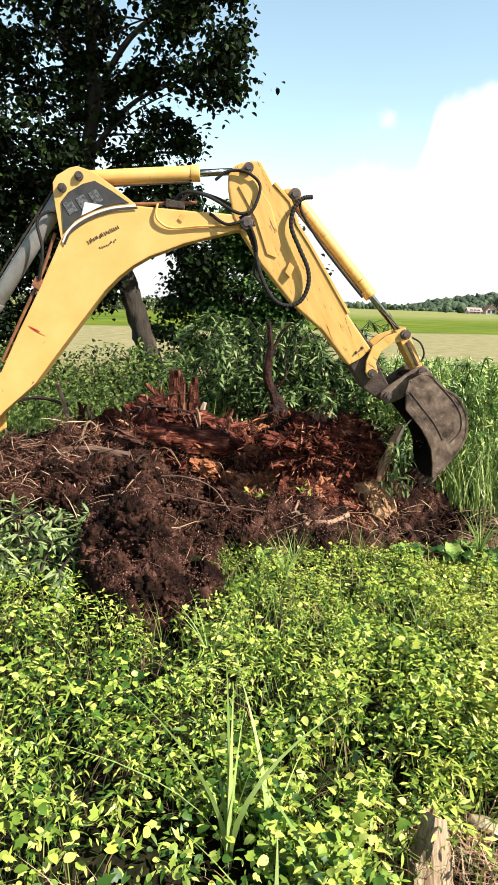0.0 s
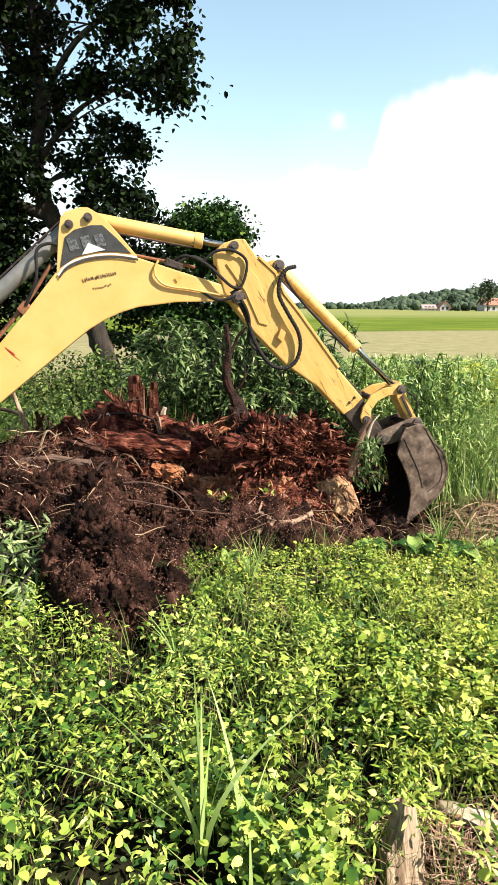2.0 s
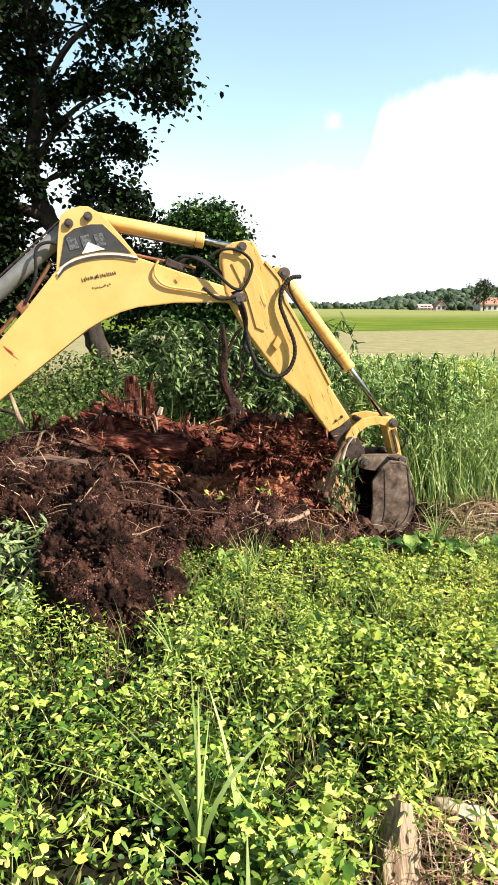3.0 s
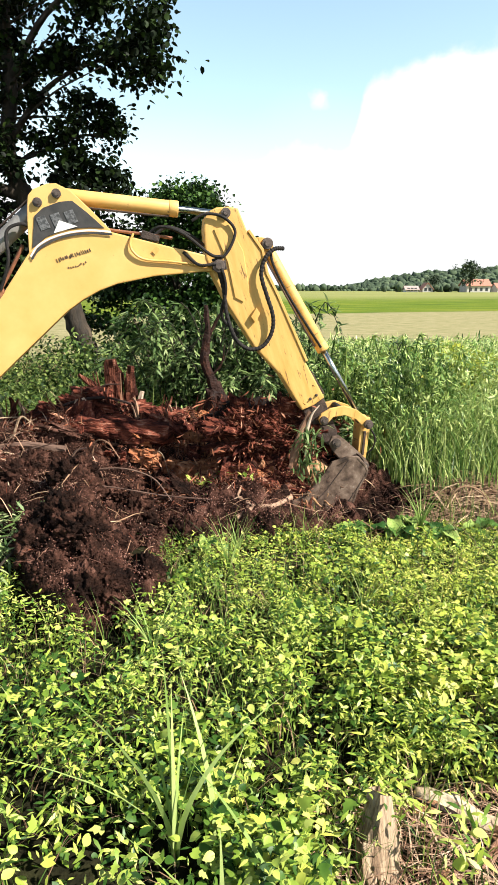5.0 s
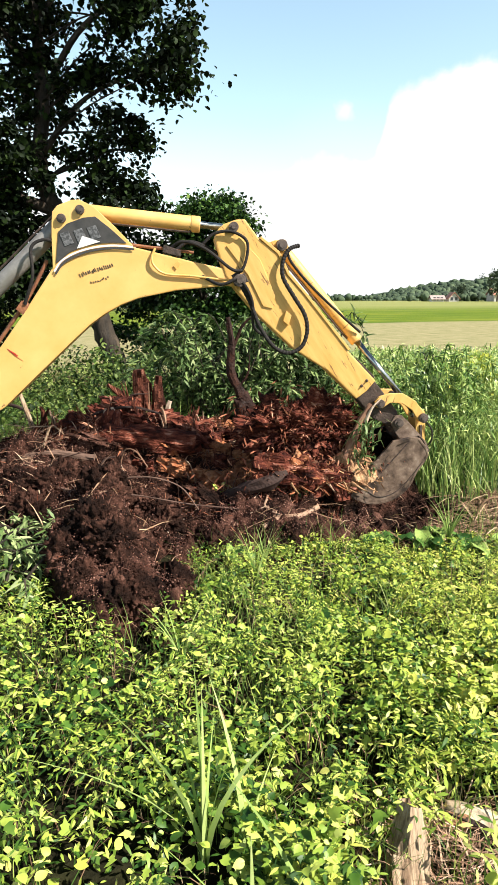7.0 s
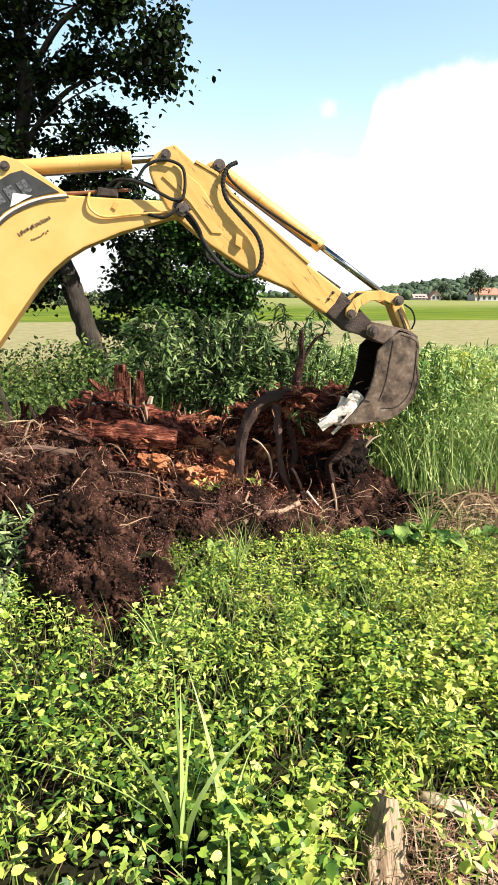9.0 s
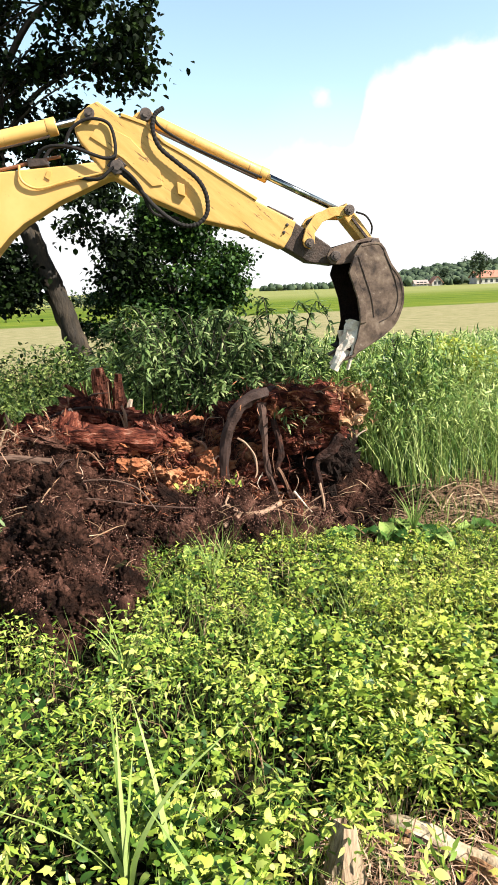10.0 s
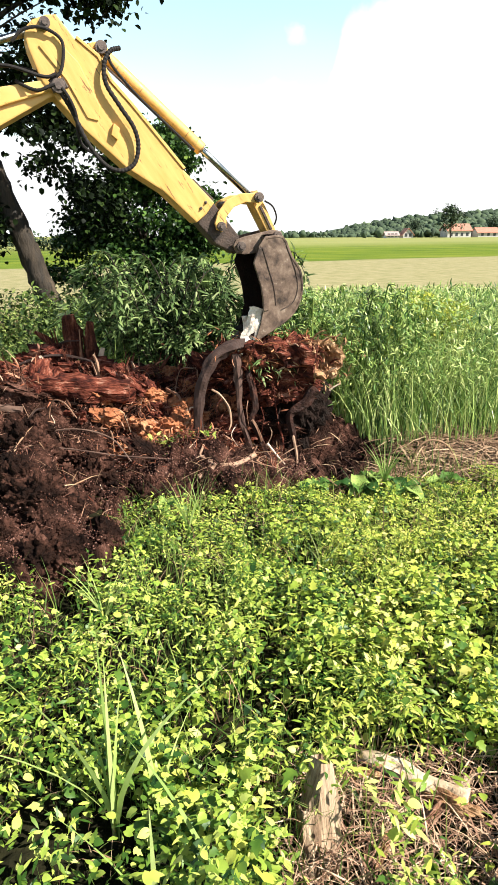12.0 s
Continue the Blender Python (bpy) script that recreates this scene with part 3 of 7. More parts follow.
def build_heap():
    step = 0.022
    xs, ys = np.arange(-3.0, 2.5, step), np.arange(3.1, 7.2, step)
    vz = np.zeros((len(ys), len(xs)))
    for i, y in enumerate(ys):
        for j, x in enumerate(xs):
            e = heap_edge(x, y)
            p = Vector((x, y, 0.3))
            if e < -0.25:
                vz[i, j] = -0.35
                continue
            rough_ = heap_rough(p) + 0.085 * noise.noise(p * 13) + 0.04 * noise.noise(p * 29)
            vz[i, j] = heap_height(x, y) + rough_ + 0.03 + min(0.0, e + 0.02) * 1.4
    gx, gy = np.meshgrid(xs, ys)
    a = np.arange(len(xs) * len(ys)).reshape(len(ys), len(xs))
    f = np.stack([a[:-1, :-1], a[:-1, 1:], a[1:, 1:], a[1:, :-1]], 2).reshape(-1, 4)
    keep = (vz.reshape(-1)[f] > -0.2).any(1)
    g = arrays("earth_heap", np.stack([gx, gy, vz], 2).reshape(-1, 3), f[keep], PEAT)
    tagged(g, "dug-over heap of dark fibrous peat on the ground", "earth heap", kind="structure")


build_ground()
build_heap()


def heap_top(x, y):
    p = Vector((x, y, 0.3))
    return heap_height(x, y) + heap_rough(p) + 0.03 + min(0.0, heap_edge(x, y) + 0.02) * 1.4


# ---- the digging arm ----
AXIS = (-2.44, 4.78)
SIZE = 0.85          # the arm is modelled larger and set to this scale
FOOT, REACH = (0.357, 0.993), 2.945
STICK_TOP, STICK_CYL, ROCK, BPIN = (0.200, 0.400), (0.477, 0.053), (0.513, -1.629), (0.567, -1.880)
BOOM_PIN_A, BOOM_PIN_B = (1.84, 1.10), (2.01, 1.095)
LIFT_BASE = (0.117, 1.413)
DEPTH = 0.24          # thickness of boom and stick


def hexpin(name, x, z, r, y, parent, out=0.025):
    bm = rod((x, y - out, z), (x, y + 0.01, z), r, segs=14, bevel=0.004)
    rod((x, y - out - 0.012, z), (x, y - out + 0.004, z), r * 0.55, segs=6, bm=bm)
    part(name, bm, PIN, parent)


def strip(points, width, y, bm=None):
    """A thin flat band on a plate's face."""
    bm = bm or bmesh.new()
    line = smooth_line([(x, 0, z) for x, z in points], 6)
    vs = []
    for i, p in enumerate(line):
        d = (line[min(i + 1, len(line) - 1)] - line[max(i - 1, 0)]).normalized()
        n = Vector((-d.z, 0, d.x)) * width / 2
        vs.append((bm.verts.new((p.x + n.x, y, p.z + n.z)), bm.verts.new((p.x - n.x, y, p.z - n.z))))
    for (a, b), (c, d) in zip(vs, vs[1:]):
        bm.faces.new((a, b, d, c))
    return bm


arm = thing("backhoe_arm", (AXIS[0], AXIS[1], 0), "yellow digging arm of a backhoe, scratched and muddy, over the heap", "backhoe arm")
arm.scale = (SIZE, SIZE, SIZE)


def build_boom():
    outline = [(-0.16, -0.02), (0.0, -0.14), (0.25, -0.09), (0.62, -0.055), (0.98, 0.053), (1.458, 0.193), (1.62, 0.238), (1.778, 0.262), (1.94, 0.268), (2.098, 0.252),
               (2.42, 0.166), (2.845, 0.003), (2.95, -0.075), (3.06, -0.06), (3.07, 0.04), (2.917, 0.112), (2.658, 0.318), (2.41, 0.522), (2.245, 0.657),
               (2.108, 0.729), (1.933, 0.793), (1.726, 0.818), (1.574, 0.79), (1.157, 0.563), (0.816, 0.394), (0.45, 0.20), (0.0, 0.13), (-0.14, 0.10)]
    boom = part("boom", prism(outline, 0.0, DEPTH, 0.012), YELLOW, arm, "arched yellow box-section boom")
    plate = [(1.574, 0.78), (1.70, 1.02), (1.752, 1.11), (1.80, 1.18), (1.86, 1.205), (1.98, 1.195), (2.045, 1.168), (2.121, 1.071), (2.20, 0.86), (2.265, 0.655),
             (2.108, 0.70), (1.933, 0.76), (1.726, 0.79)]
    for y in (0.0, DEPTH - 0.03):
        part("bracket_plate", prism(plate, y - 0.004, y + 0.03, 0.005), YELLOW, boom)
    logo = [(1.765, 1.02), (1.86, 1.045), (2.0, 1.03), (2.095, 0.995), (2.16, 0.86), (2.225, 0.695), (2.12, 0.75), (2.02, 0.79), (1.90, 0.825), (1.77, 0.835), (1.62, 0.805)]
    part("dark_panel", prism(logo, -0.012, -0.002, 0.002), DECAL, boom, "worn dark panel with faded lettering shapes")
    part("panel_triangle", prism([(1.835, 0.835), (1.925, 0.905), (2.035, 0.80)], -0.017, -0.010, 0), DECAL_WHITE, boom)
    # faded emblem: three plain blocks in place of the maker's name
    for k in range(3):
        x0, z0 = 1.79 + 0.112 * k, 0.985 - 0.028 * k
        part("emblem_block", prism([(x0 - 0.035, z0 - 0.09), (x0 + 0.045, z0 - 0.10), (x0 + 0.05, z0 + 0.005), (x0 - 0.025, z0 + 0.015)], -0.0165, -0.011, 0.002), DECAL_GREY, boom)
    arc = [(1.575, 0.755), (1.66, 0.80), (1.75, 0.812), (1.86, 0.805), (1.99, 0.775), (2.12, 0.725), (2.26, 0.645)]
    part("white_stripe", strip(arc, 0.015, -0.0145), DECAL_WHITE, boom)
    part("dark_stripe", strip([(x, z - 0.022) for x, z in arc], 0.018, -0.0140), DECAL, boom)
    # worn lettering on the flank, kept as plain marks
    r = random.Random(4)
    for k in range(26):
        row, col = (0, k) if k < 17 else (1, k - 17)
        x = (1.745 + 0.0175 * col if row == 0 else 1.80 + 0.018 * col) + r.uniform(-0.003, 0.003)
        z = (0.625 if row == 0 else 0.545) - 0.16 * (x - 1.745) + r.uniform(-0.006, 0.006)
        w, h = r.choice(((0.008, 0.030), (0.013, 0.012), (0.010, 0.024), (0.006, 0.034)))
        h *= 1.0 if row == 0 else 0.5
        part("letter_mark", prism([(x, z), (x + w, z - 0.003), (x + w * 1.1, z + h), (x + 0.002, z + h * 0.9)], -0.004, 0.002, 0), DARK, boom, "worn unreadable dark lettering")
    part("red_arrow", prism([(0.90, 0.375), (0.945, 0.30), (0.925, 0.295), (0.965, 0.225), (0.935, 0.275), (0.95, 0.285), (0.905, 0.345)], -0.004, 0.002, 0), DECAL_RED, boom, "small red arrow sticker")
    hexpin("pin", *BOOM_PIN_A, 0.038, -0.004, boom)
    hexpin("pin", *BOOM_PIN_B, 0.038, -0.004, boom)
    hexpin("hinge_pin", REACH, 0, 0.055, -0.05, boom, 0.03)
    # hydraulic pipes along the back and flank
    part("pipe", tube([(2.42, -0.012, 0.555), (2.36, -0.025, 0.50), (2.345, -0.025, 0.43), (2.40, -0.02, 0.33), (2.60, -0.02, 0.21), (2.81, -0.02, 0.075), (2.93, -0.03, 0.01)], 0.010, segs=8), YELLOW_WORN, boom, "grimy yellow hydraulic pipe")
    part("pipe", tube([(0.50, 0.05, 0.27), (0.90, 0.05, 0.48), (1.25, 0.05, 0.66), (1.55, 0.06, 0.86)], 0.014, segs=8), RUST, boom, "rusty hydraulic pipe")
    part("pipe", tube([(0.50, 0.12, 0.28), (0.90, 0.12, 0.50), (1.25, 0.12, 0.68), (1.55, 0.12, 0.88)], 0.014, segs=8), RUST, boom, "rusty hydraulic pipe")
    part("pipe", tube([(2.16, 0.02, 0.73), (2.36, 0.03, 0.60), (2.52, 0.03, 0.50), (2.70, 0.03, 0.38)], 0.013, segs=8), RUST, boom, "rusty hydraulic pipe")
    part("hose", tube([(2.52, 0.05, 0.50), (2.66, 0.0, 0.50), (2.80, -0.05, 0.36), (2.92, -0.07, 0.12), (3.0, -0.07, 0.06)], 0.014, segs=8), RUBBER, boom)
    part("hose", tube([(2.56, 0.12, 0.47), (2.72, 0.12, 0.48), (2.86, 0.10, 0.33), (2.95, 0.04, 0.15)], 0.014, segs=8), RUBBER, boom)
    part("hose", tube([(1.22, 0.0, 0.63), (1.40, -0.03, 0.80), (1.50, -0.02, 1.00), (1.62, 0.0, 1.02), (1.70, 0.02, 0.96)], 0.014, segs=8), RUBBER, boom)
    part("clamp", prism([(2.46, 0.50), (2.58, 0.40), (2.61, 0.44), (2.50, 0.55)], -0.002, 0.12, 0.004), DARK, boom)
    part("clamp", prism([(1.16, 0.56), (1.24, 0.60), (1.21, 0.67), (1.13, 0.63)], 0.0, 0.16, 0.004), RUST, boom)
    part("weld_lug", prism([(2.50, 0.32), (2.56, 0.35), (2.545, 0.38), (2.49, 0.36)], -0.012, 0.004, 0.002), YELLOW_WORN, boom)
    return boom


def build_stick():
    outline = [(-0.015, 0.335), (0.02, 0.415), (0.075, 0.455), (0.137, 0.465), (0.25, 0.44), (0.316, 0.403), (0.337, 0.197), (0.41, 0.0), (0.385, -0.185), (0.425, -0.40), (0.46, -0.61),
               (0.509, -1.05), (0.590, -1.433), (0.47, -1.47), (0.352, -1.479), (0.256, -1.101), (0.098, -0.769), (-0.016, -0.352), (-0.06, -0.071), (-0.078, 0.092)]
    stick = part("stick", prism(outline, -0.01, DEPTH + 0.01, 0.012), YELLOW_WORN, arm, "tapered yellow dipper stick with scratched paint")
    rib = [(0.06, 0.30), (0.20, 0.30), (0.25, 0.05), (0.20, -0.28), (0.12, -0.36), (0.06, -0.30), (0.09, 0.0)]
    part("doubler_plate", prism(rib, -0.022, -0.008, 0.004), YELLOW_WORN, stick)
    part("edge_flange", prism([(0.338, 0.20), (0.405, 0.01), (0.385, -0.18), (0.425, -0.40), (0.509, -1.05), (0.535, -1.05), (0.45, -0.40), (0.412, -0.18), (0.43, 0.02), (0.36, 0.21)], -0.02, DEPTH + 0.02, 0.004), YELLOW_WORN, stick)
    part("stop_block", prism([(0.515, -1.16), (0.545, -1.16), (0.605, -1.40), (0.575, -1.41)], 0.0, DEPTH, 0.006), DARK, stick)
    tip = [(0.36, -1.47), (0.585, -1.43), (0.60, -1.55), (0.625, -1.80), (0.60, -1.91), (0.55, -1.935), (0.50, -1.90), (0.40, -1.74)]
    part("nose", prism(tip, 0.015, DEPTH - 0.015, 0.01), DARK, stick, "greasy worn iron nose")
    part("lug", prism([(0.14, -0.50), (0.21, -0.44), (0.23, -0.50), (0.16, -0.56)], -0.05, 0.0, 0.004), YELLOW_WORN, stick)
    part("cylinder_ear", prism([(0.36, 0.14), (0.45, 0.12), (0.535, 0.075), (0.53, 0.01), (0.46, -0.02), (0.39, -0.12)], 0.03, 0.08, 0.005), YELLOW_WORN, stick)
    part("cylinder_ear", prism([(0.36, 0.14), (0.45, 0.12), (0.535, 0.075), (0.53, 0.01), (0.46, -0.02), (0.39, -0.12)], DEPTH - 0.08, DEPTH - 0.03, 0.005), YELLOW_WORN, stick)
    hexpin("pin", *STICK_TOP, 0.042, -0.012, stick)
    hexpin("pin", 0.477, 0.053, 0.05, 0.03, stick, 0.05)
    hexpin("pin", *ROCK, 0.040, -0.05, stick, 0.03)
    for x, z in ((0.455, -1.40), (0.52, -1.385)):
        hexpin("bolt", x, z, 0.014, -0.01, stick, 0.008)
    loop = [(0.60, -0.03, -0.03), (0.51, -0.05, -0.01), (0.41, -0.06, -0.06), (0.335, -0.06, -0.18), (0.33, -0.06, -0.37), (0.33, -0.06, -0.555), (0.275, -0.06, -0.69), (0.16, -0.06, -0.78),
            (0.03, -0.06, -0.76), (-0.05, -0.05, -0.64), (-0.06, -0.04, -0.42), (-0.02, -0.04, -0.21), (-0.01, -0.06, -0.03)]
    part("hose", tube(loop, 0.0165, segs=10, per=9, ribs=0.22), RUBBER, stick, "coiled black hose guard")
    part("hose", tube([(-0.04, -0.05, 0.06), (0.08, -0.06, 0.07), (0.20, -0.05, 0.18), (0.225, -0.045, 0.27), (0.15, -0.045, 0.385), (0.02, -0.04, 0.44), (-0.10, -0.03, 0.42)], 0.013, segs=8), RUBBER, stick)
    part("hose", tube([(-0.25, 0.0, 0.20), (-0.16, -0.06, 0.06), (0.0, -0.075, 0.0), (0.0, -0.06, -0.20), (-0.10, 0.02, -0.42), (0.0, 0.06, -0.62)], 0.014, segs=8), RUBBER, stick)
    part("hose", tube([(0.50, 0.02, 0.0), (0.47, -0.02, -0.12), (0.52, -0.01, -0.40), (0.62, 0.0, -0.75), (0.70, 0.05, -0.98)], 0.012, segs=8), RUBBER, stick)
    part("pipe_clamp", prism([(-0.06, -0.02), (0.06, -0.05), (0.07, 0.03), (-0.05, 0.05)], -0.075, -0.02, 0.006), DARK, stick)
    return stick


def build_bucket():
    """Origin at the stick's pin, x towards the link's pin."""
    y0, y1 = -0.17, DEPTH + 0.17
    curve = [(0.22, 0.03), (0.39, -0.01), (0.437, -0.20), (0.492, -0.35), (0.483, -0.50), (0.437, -0.61), (0.335, -0.728), (0.20, -0.79), (0.09, -0.822), (-0.04, -0.856), (-0.09, -0.866)]
    back = [(q.x, q.z) for q in smooth_line([(x, 0, z) for x, z in curve], 3)]
    side = [(0.13, -0.035)] + [(x - 0.004, z + 0.004) for x, z in back] + [(-0.10, -0.835), (-0.03, -0.73), (0.031, -0.615), (0.052, -0.50), (0.062, -0.396), (0.055, -0.28), (0.045, -0.165)]
    inner = []
    for i, (x, z) in enumerate(back):
        a, c = back[max(i - 1, 0)], back[min(i + 1, len(back) - 1)]
        dx, dz = c[0] - a[0], c[1] - a[1]
        l = math.hypot(dx, dz)
        inner.append((x + dz / l * 0.02, z - dx / l * 0.02))
    bucket = part("bucket", prism(back + inner[::-1], y0 - 0.004, y1 + 0.004, 0.003), STEEL, arm, "muddy worn steel digging bucket")
    part("side_plate", prism(side, y0, y0 + 0.022, 0.004), STEEL, bucket, "scraped steel side plate")
    part("side_plate", prism(side, y1 - 0.022, y1, 0.004), STEEL, bucket)
    for seam in ([(0.165, -0.06), (0.175, -0.25), (0.185, -0.42), (0.165, -0.60)], [(0.40, -0.10), (0.425, -0.26), (0.435, -0.42), (0.405, -0.54), (0.33, -0.63), (0.20, -0.66)]):
        rib_ = smooth_line([(x, 0, z) for x, z in seam], 4)
        part("weld_seam", tube([(q.x, y0 - 0.001, q.z) for q in rib_], 0.006, 0.005, segs=6, per=1), DARK, bucket)
    part("front_lip", prism([(0.045, -0.165), (0.13, -0.04), (0.15, -0.06), (0.10, -0.17), (0.118, -0.29), (0.125, -0.40), (0.112, -0.52), (0.085, -0.62), (0.031, -0.615), (0.052, -0.50), (0.062, -0.396), (0.055, -0.28)], y0 - 0.012, y0 + 0.004, 0.004), STEEL, bucket, "scraped edge of the side plate")
    # dark lining puts the inner shade into colour, along with caked mud
    part("mud_shade_lining", prism([(x - 0.004, z) for x, z in inner[1:]] + [(x - 0.05, z + 0.045) for x, z in inner[1:][::-1]], y0 + 0.03, y1 - 0.03, 0.0), SHADE_MUD, bucket, "black lining, caked peat and the inner shade in its colour")
    part("mud_shade_lining", prism([(x * 0.97, z * 0.97) for x, z in side], y1 - 0.034, y1 - 0.023, 0.0), SHADE_MUD, bucket, "black lining, caked peat and the inner shade in its colour")
    ear = [(-0.07, 0.02), (-0.03, 0.07), (0.05, 0.075), (0.34, 0.065), (0.425, 0.03), (0.44, -0.08), (0.40, -0.12), (0.16, -0.10), (0.02, -0.08), (-0.05, -0.05)]
    for y in (-0.055, DEPTH + 0.025):
        part("ear_plate", prism(ear, y, y + 0.03, 0.005), STEEL, bucket)
    part("top_plate", prism([(0.14, -0.10), (0.42, -0.10), (0.42, -0.075), (0.14, -0.075)], y0 + 0.02, y1 - 0.02, 0.003), STEEL, bucket)
    hexpin("pin", 0, 0, 0.045, -0.055, bucket, 0.03)
    hexpin("pin", 0.373, 0.0, 0.042, -0.055, bucket, 0.03)
    part("cutting_edge", prism([(-0.07, -0.868), (-0.125, -0.885), (-0.135, -0.872), (-0.07, -0.842)], y0 - 0.005, y1 + 0.005, 0.003), STEEL, bucket, "bright worn cutting edge")
    for k in range(5):
        y = y0 + 0.02 + k * (y1 - y0 - 0.10) / 4
        part("tooth", prism([(-0.08, -0.845), (-0.08, -0.89), (-0.185, -0.895), (-0.195, -0.885)], y, y + 0.06, 0.005), STEEL, bucket)
    return bucket


def build_links():
    """The bent rocker and the tie that tilt the bucket; and the three rams."""
    made = {}
    bent = [(-0.05, 0.0), (-0.03, 0.055), (0.05, 0.115), (0.18, 0.155), (0.32, 0.125), (0.43, 0.055), (0.48, 0.02), (0.475, -0.035), (0.42, -0.045), (0.32, 0.035), (0.20, 0.065), (0.09, 0.035), (0.04, -0.035), (-0.02, -0.045)]
    rocker = part("rocker", prism(bent, -0.045, -0.013, 0.006), YELLOW_WORN, arm, "bent yellow rocker link")
    part("link_plate", prism(bent, DEPTH + 0.015, DEPTH + 0.047, 0.006), YELLOW_WORN, rocker)
    part("spacer", rod((0.18, -0.02, 0.11), (0.18, DEPTH + 0.02, 0.11), 0.03), DARK, rocker)
    hexpin("pin", 0.445, 0.0, 0.045, -0.045, rocker, 0.03)
    made["rocker"] = rocker
    tie = part("tie_link", prism([(-0.05, -0.045), (-0.05, 0.045), (0.06, 0.05), (0.30, 0.045), (0.42, 0.035), (0.42, -0.035), (0.30, -0.045), (0.06, -0.05)], 0.02, DEPTH - 0.02, 0.01), YELLOW_WORN, arm, "stout yellow tie link")
    part("grease_hose", tube([(0.06, 0.0, 0.055), (0.14, -0.01, 0.10), (0.24, 0.0, 0.095), (0.30, 0.02, 0.05)], 0.008, segs=6), RUBBER, tie)
    part("tie_web", prism([(0.08, -0.012), (0.32, -0.012), (0.32, 0.012), (0.08, 0.012)], 0.005, 0.03, 0.004), DARK, tie)
    made["tie"] = tie
    mid = DEPTH / 2

    def barrel(name, length, r, mat, label):
        bm = rod((0.02, mid, 0), (length, mid, 0), r, segs=24, bevel=0.008)
        rod((length - 0.07, mid, 0), (length + 0.012, mid, 0), r * 1.06, segs=24, bm=bm, bevel=0.008)
        rod((-0.0, mid - 0.06, 0), (0.0, mid + 0.06, 0), r * 0.95, segs=16, bm=bm, bevel=0.006)
        ob = part(name, bm, mat, arm, label, smooth=True)
        part("pipe", tube([(length * 0.06, mid - r * 0.55, -r), (length * 0.10, mid - r * 0.55, -r * 1.12), (length * 0.85, mid - r * 0.55, -r * 1.12), (length * 0.93, mid - r * 0.4, -r * 0.9)], 0.009, segs=6), DARK, ob)
        return ob

    def piston(name, length, r):
        bm = rod((0.0, mid, 0), (length, mid, 0), r, segs=20)
        rod((0, mid - 0.055, 0), (0, mid + 0.055, 0), r * 1.9, segs=16, bm=bm, bevel=0.005)
        return part(name, bm, CHROME, arm, "polished chrome ram rod", smooth=True)

    made["crowd"] = barrel("crowd_cylinder", 0.99, 0.066, YELLOW, "yellow hydraulic cylinder on the boom")
    made["crowd_rod"] = piston("crowd_rod", 1.05, 0.030)
    made["curl"] = barrel("curl_cylinder", 1.10, 0.056, YELLOW_WORN, "slim yellow hydraulic cylinder on the stick")
    made["curl_rod"] = piston("curl_rod", 0.95, 0.028)
    made["lift"] = barrel("lift_cylinder", 1.20, 0.072, GREY, "thick grey lift cylinder")
    made["lift_rod"] = piston("lift_rod", 1.0, 0.036)
    return made


boom, stick, bucket, links = build_boom(), build_stick(), build_bucket(), build_links()
post_outline = [(-0.16, -0.1), (0.20, -0.1), (0.22, 0.66), (0.50, 0.86), (0.50, 1.10), (0.24, 1.16), (0.20, 1.50), (0.0, 1.52), (-0.16, 1.26)]
for edge_y in (-0.07, DEPTH + 0.02):
    part("swing_post", prism(post_outline, edge_y, edge_y + 0.05, 0.01), YELLOW_WORN, arm, "cast swing post standing on the ground")


# ---- trees ----
def limb(points, r0, r1, parent, name="limb"):
    return part(name, tube(points, r0, r1, segs=9, per=6, wobble=0.25), BARK, parent, smooth=True)


def clusters(spec, leaf_size, per_cluster, spread):
    """Leaf places in knots: spec rows are (centre, radii, number of knots)."""
    base = []
    for (cx, cy, cz), (rx, ry, rz), n in spec:
        d = rng.normal(size=(n, 3))
        d /= np.linalg.norm(d, axis=1)[:, None]
        r = rng.uniform(0.35, 1.0, n)[:, None] ** 0.5
        knots = np.array([cx, cy, cz]) + d * r * np.array([rx, ry, rz])
        k = rng.poisson(per_cluster, n) + 6
        size = rng.uniform(0.6, 1.35, n)
        for p, m, s in zip(knots, k, size):
            base.append(p + rng.normal(size=(m, 3)) * spread * s * np.array([1.15, 1.15, 0.75]))
    base = np.concatenate(base)
    n = len(base)
    return base, rng.uniform(0, 2 * math.pi, n), rng.normal(-0.5, 0.55, n), leaf_size * rng.uniform(0.65, 1.3, n)


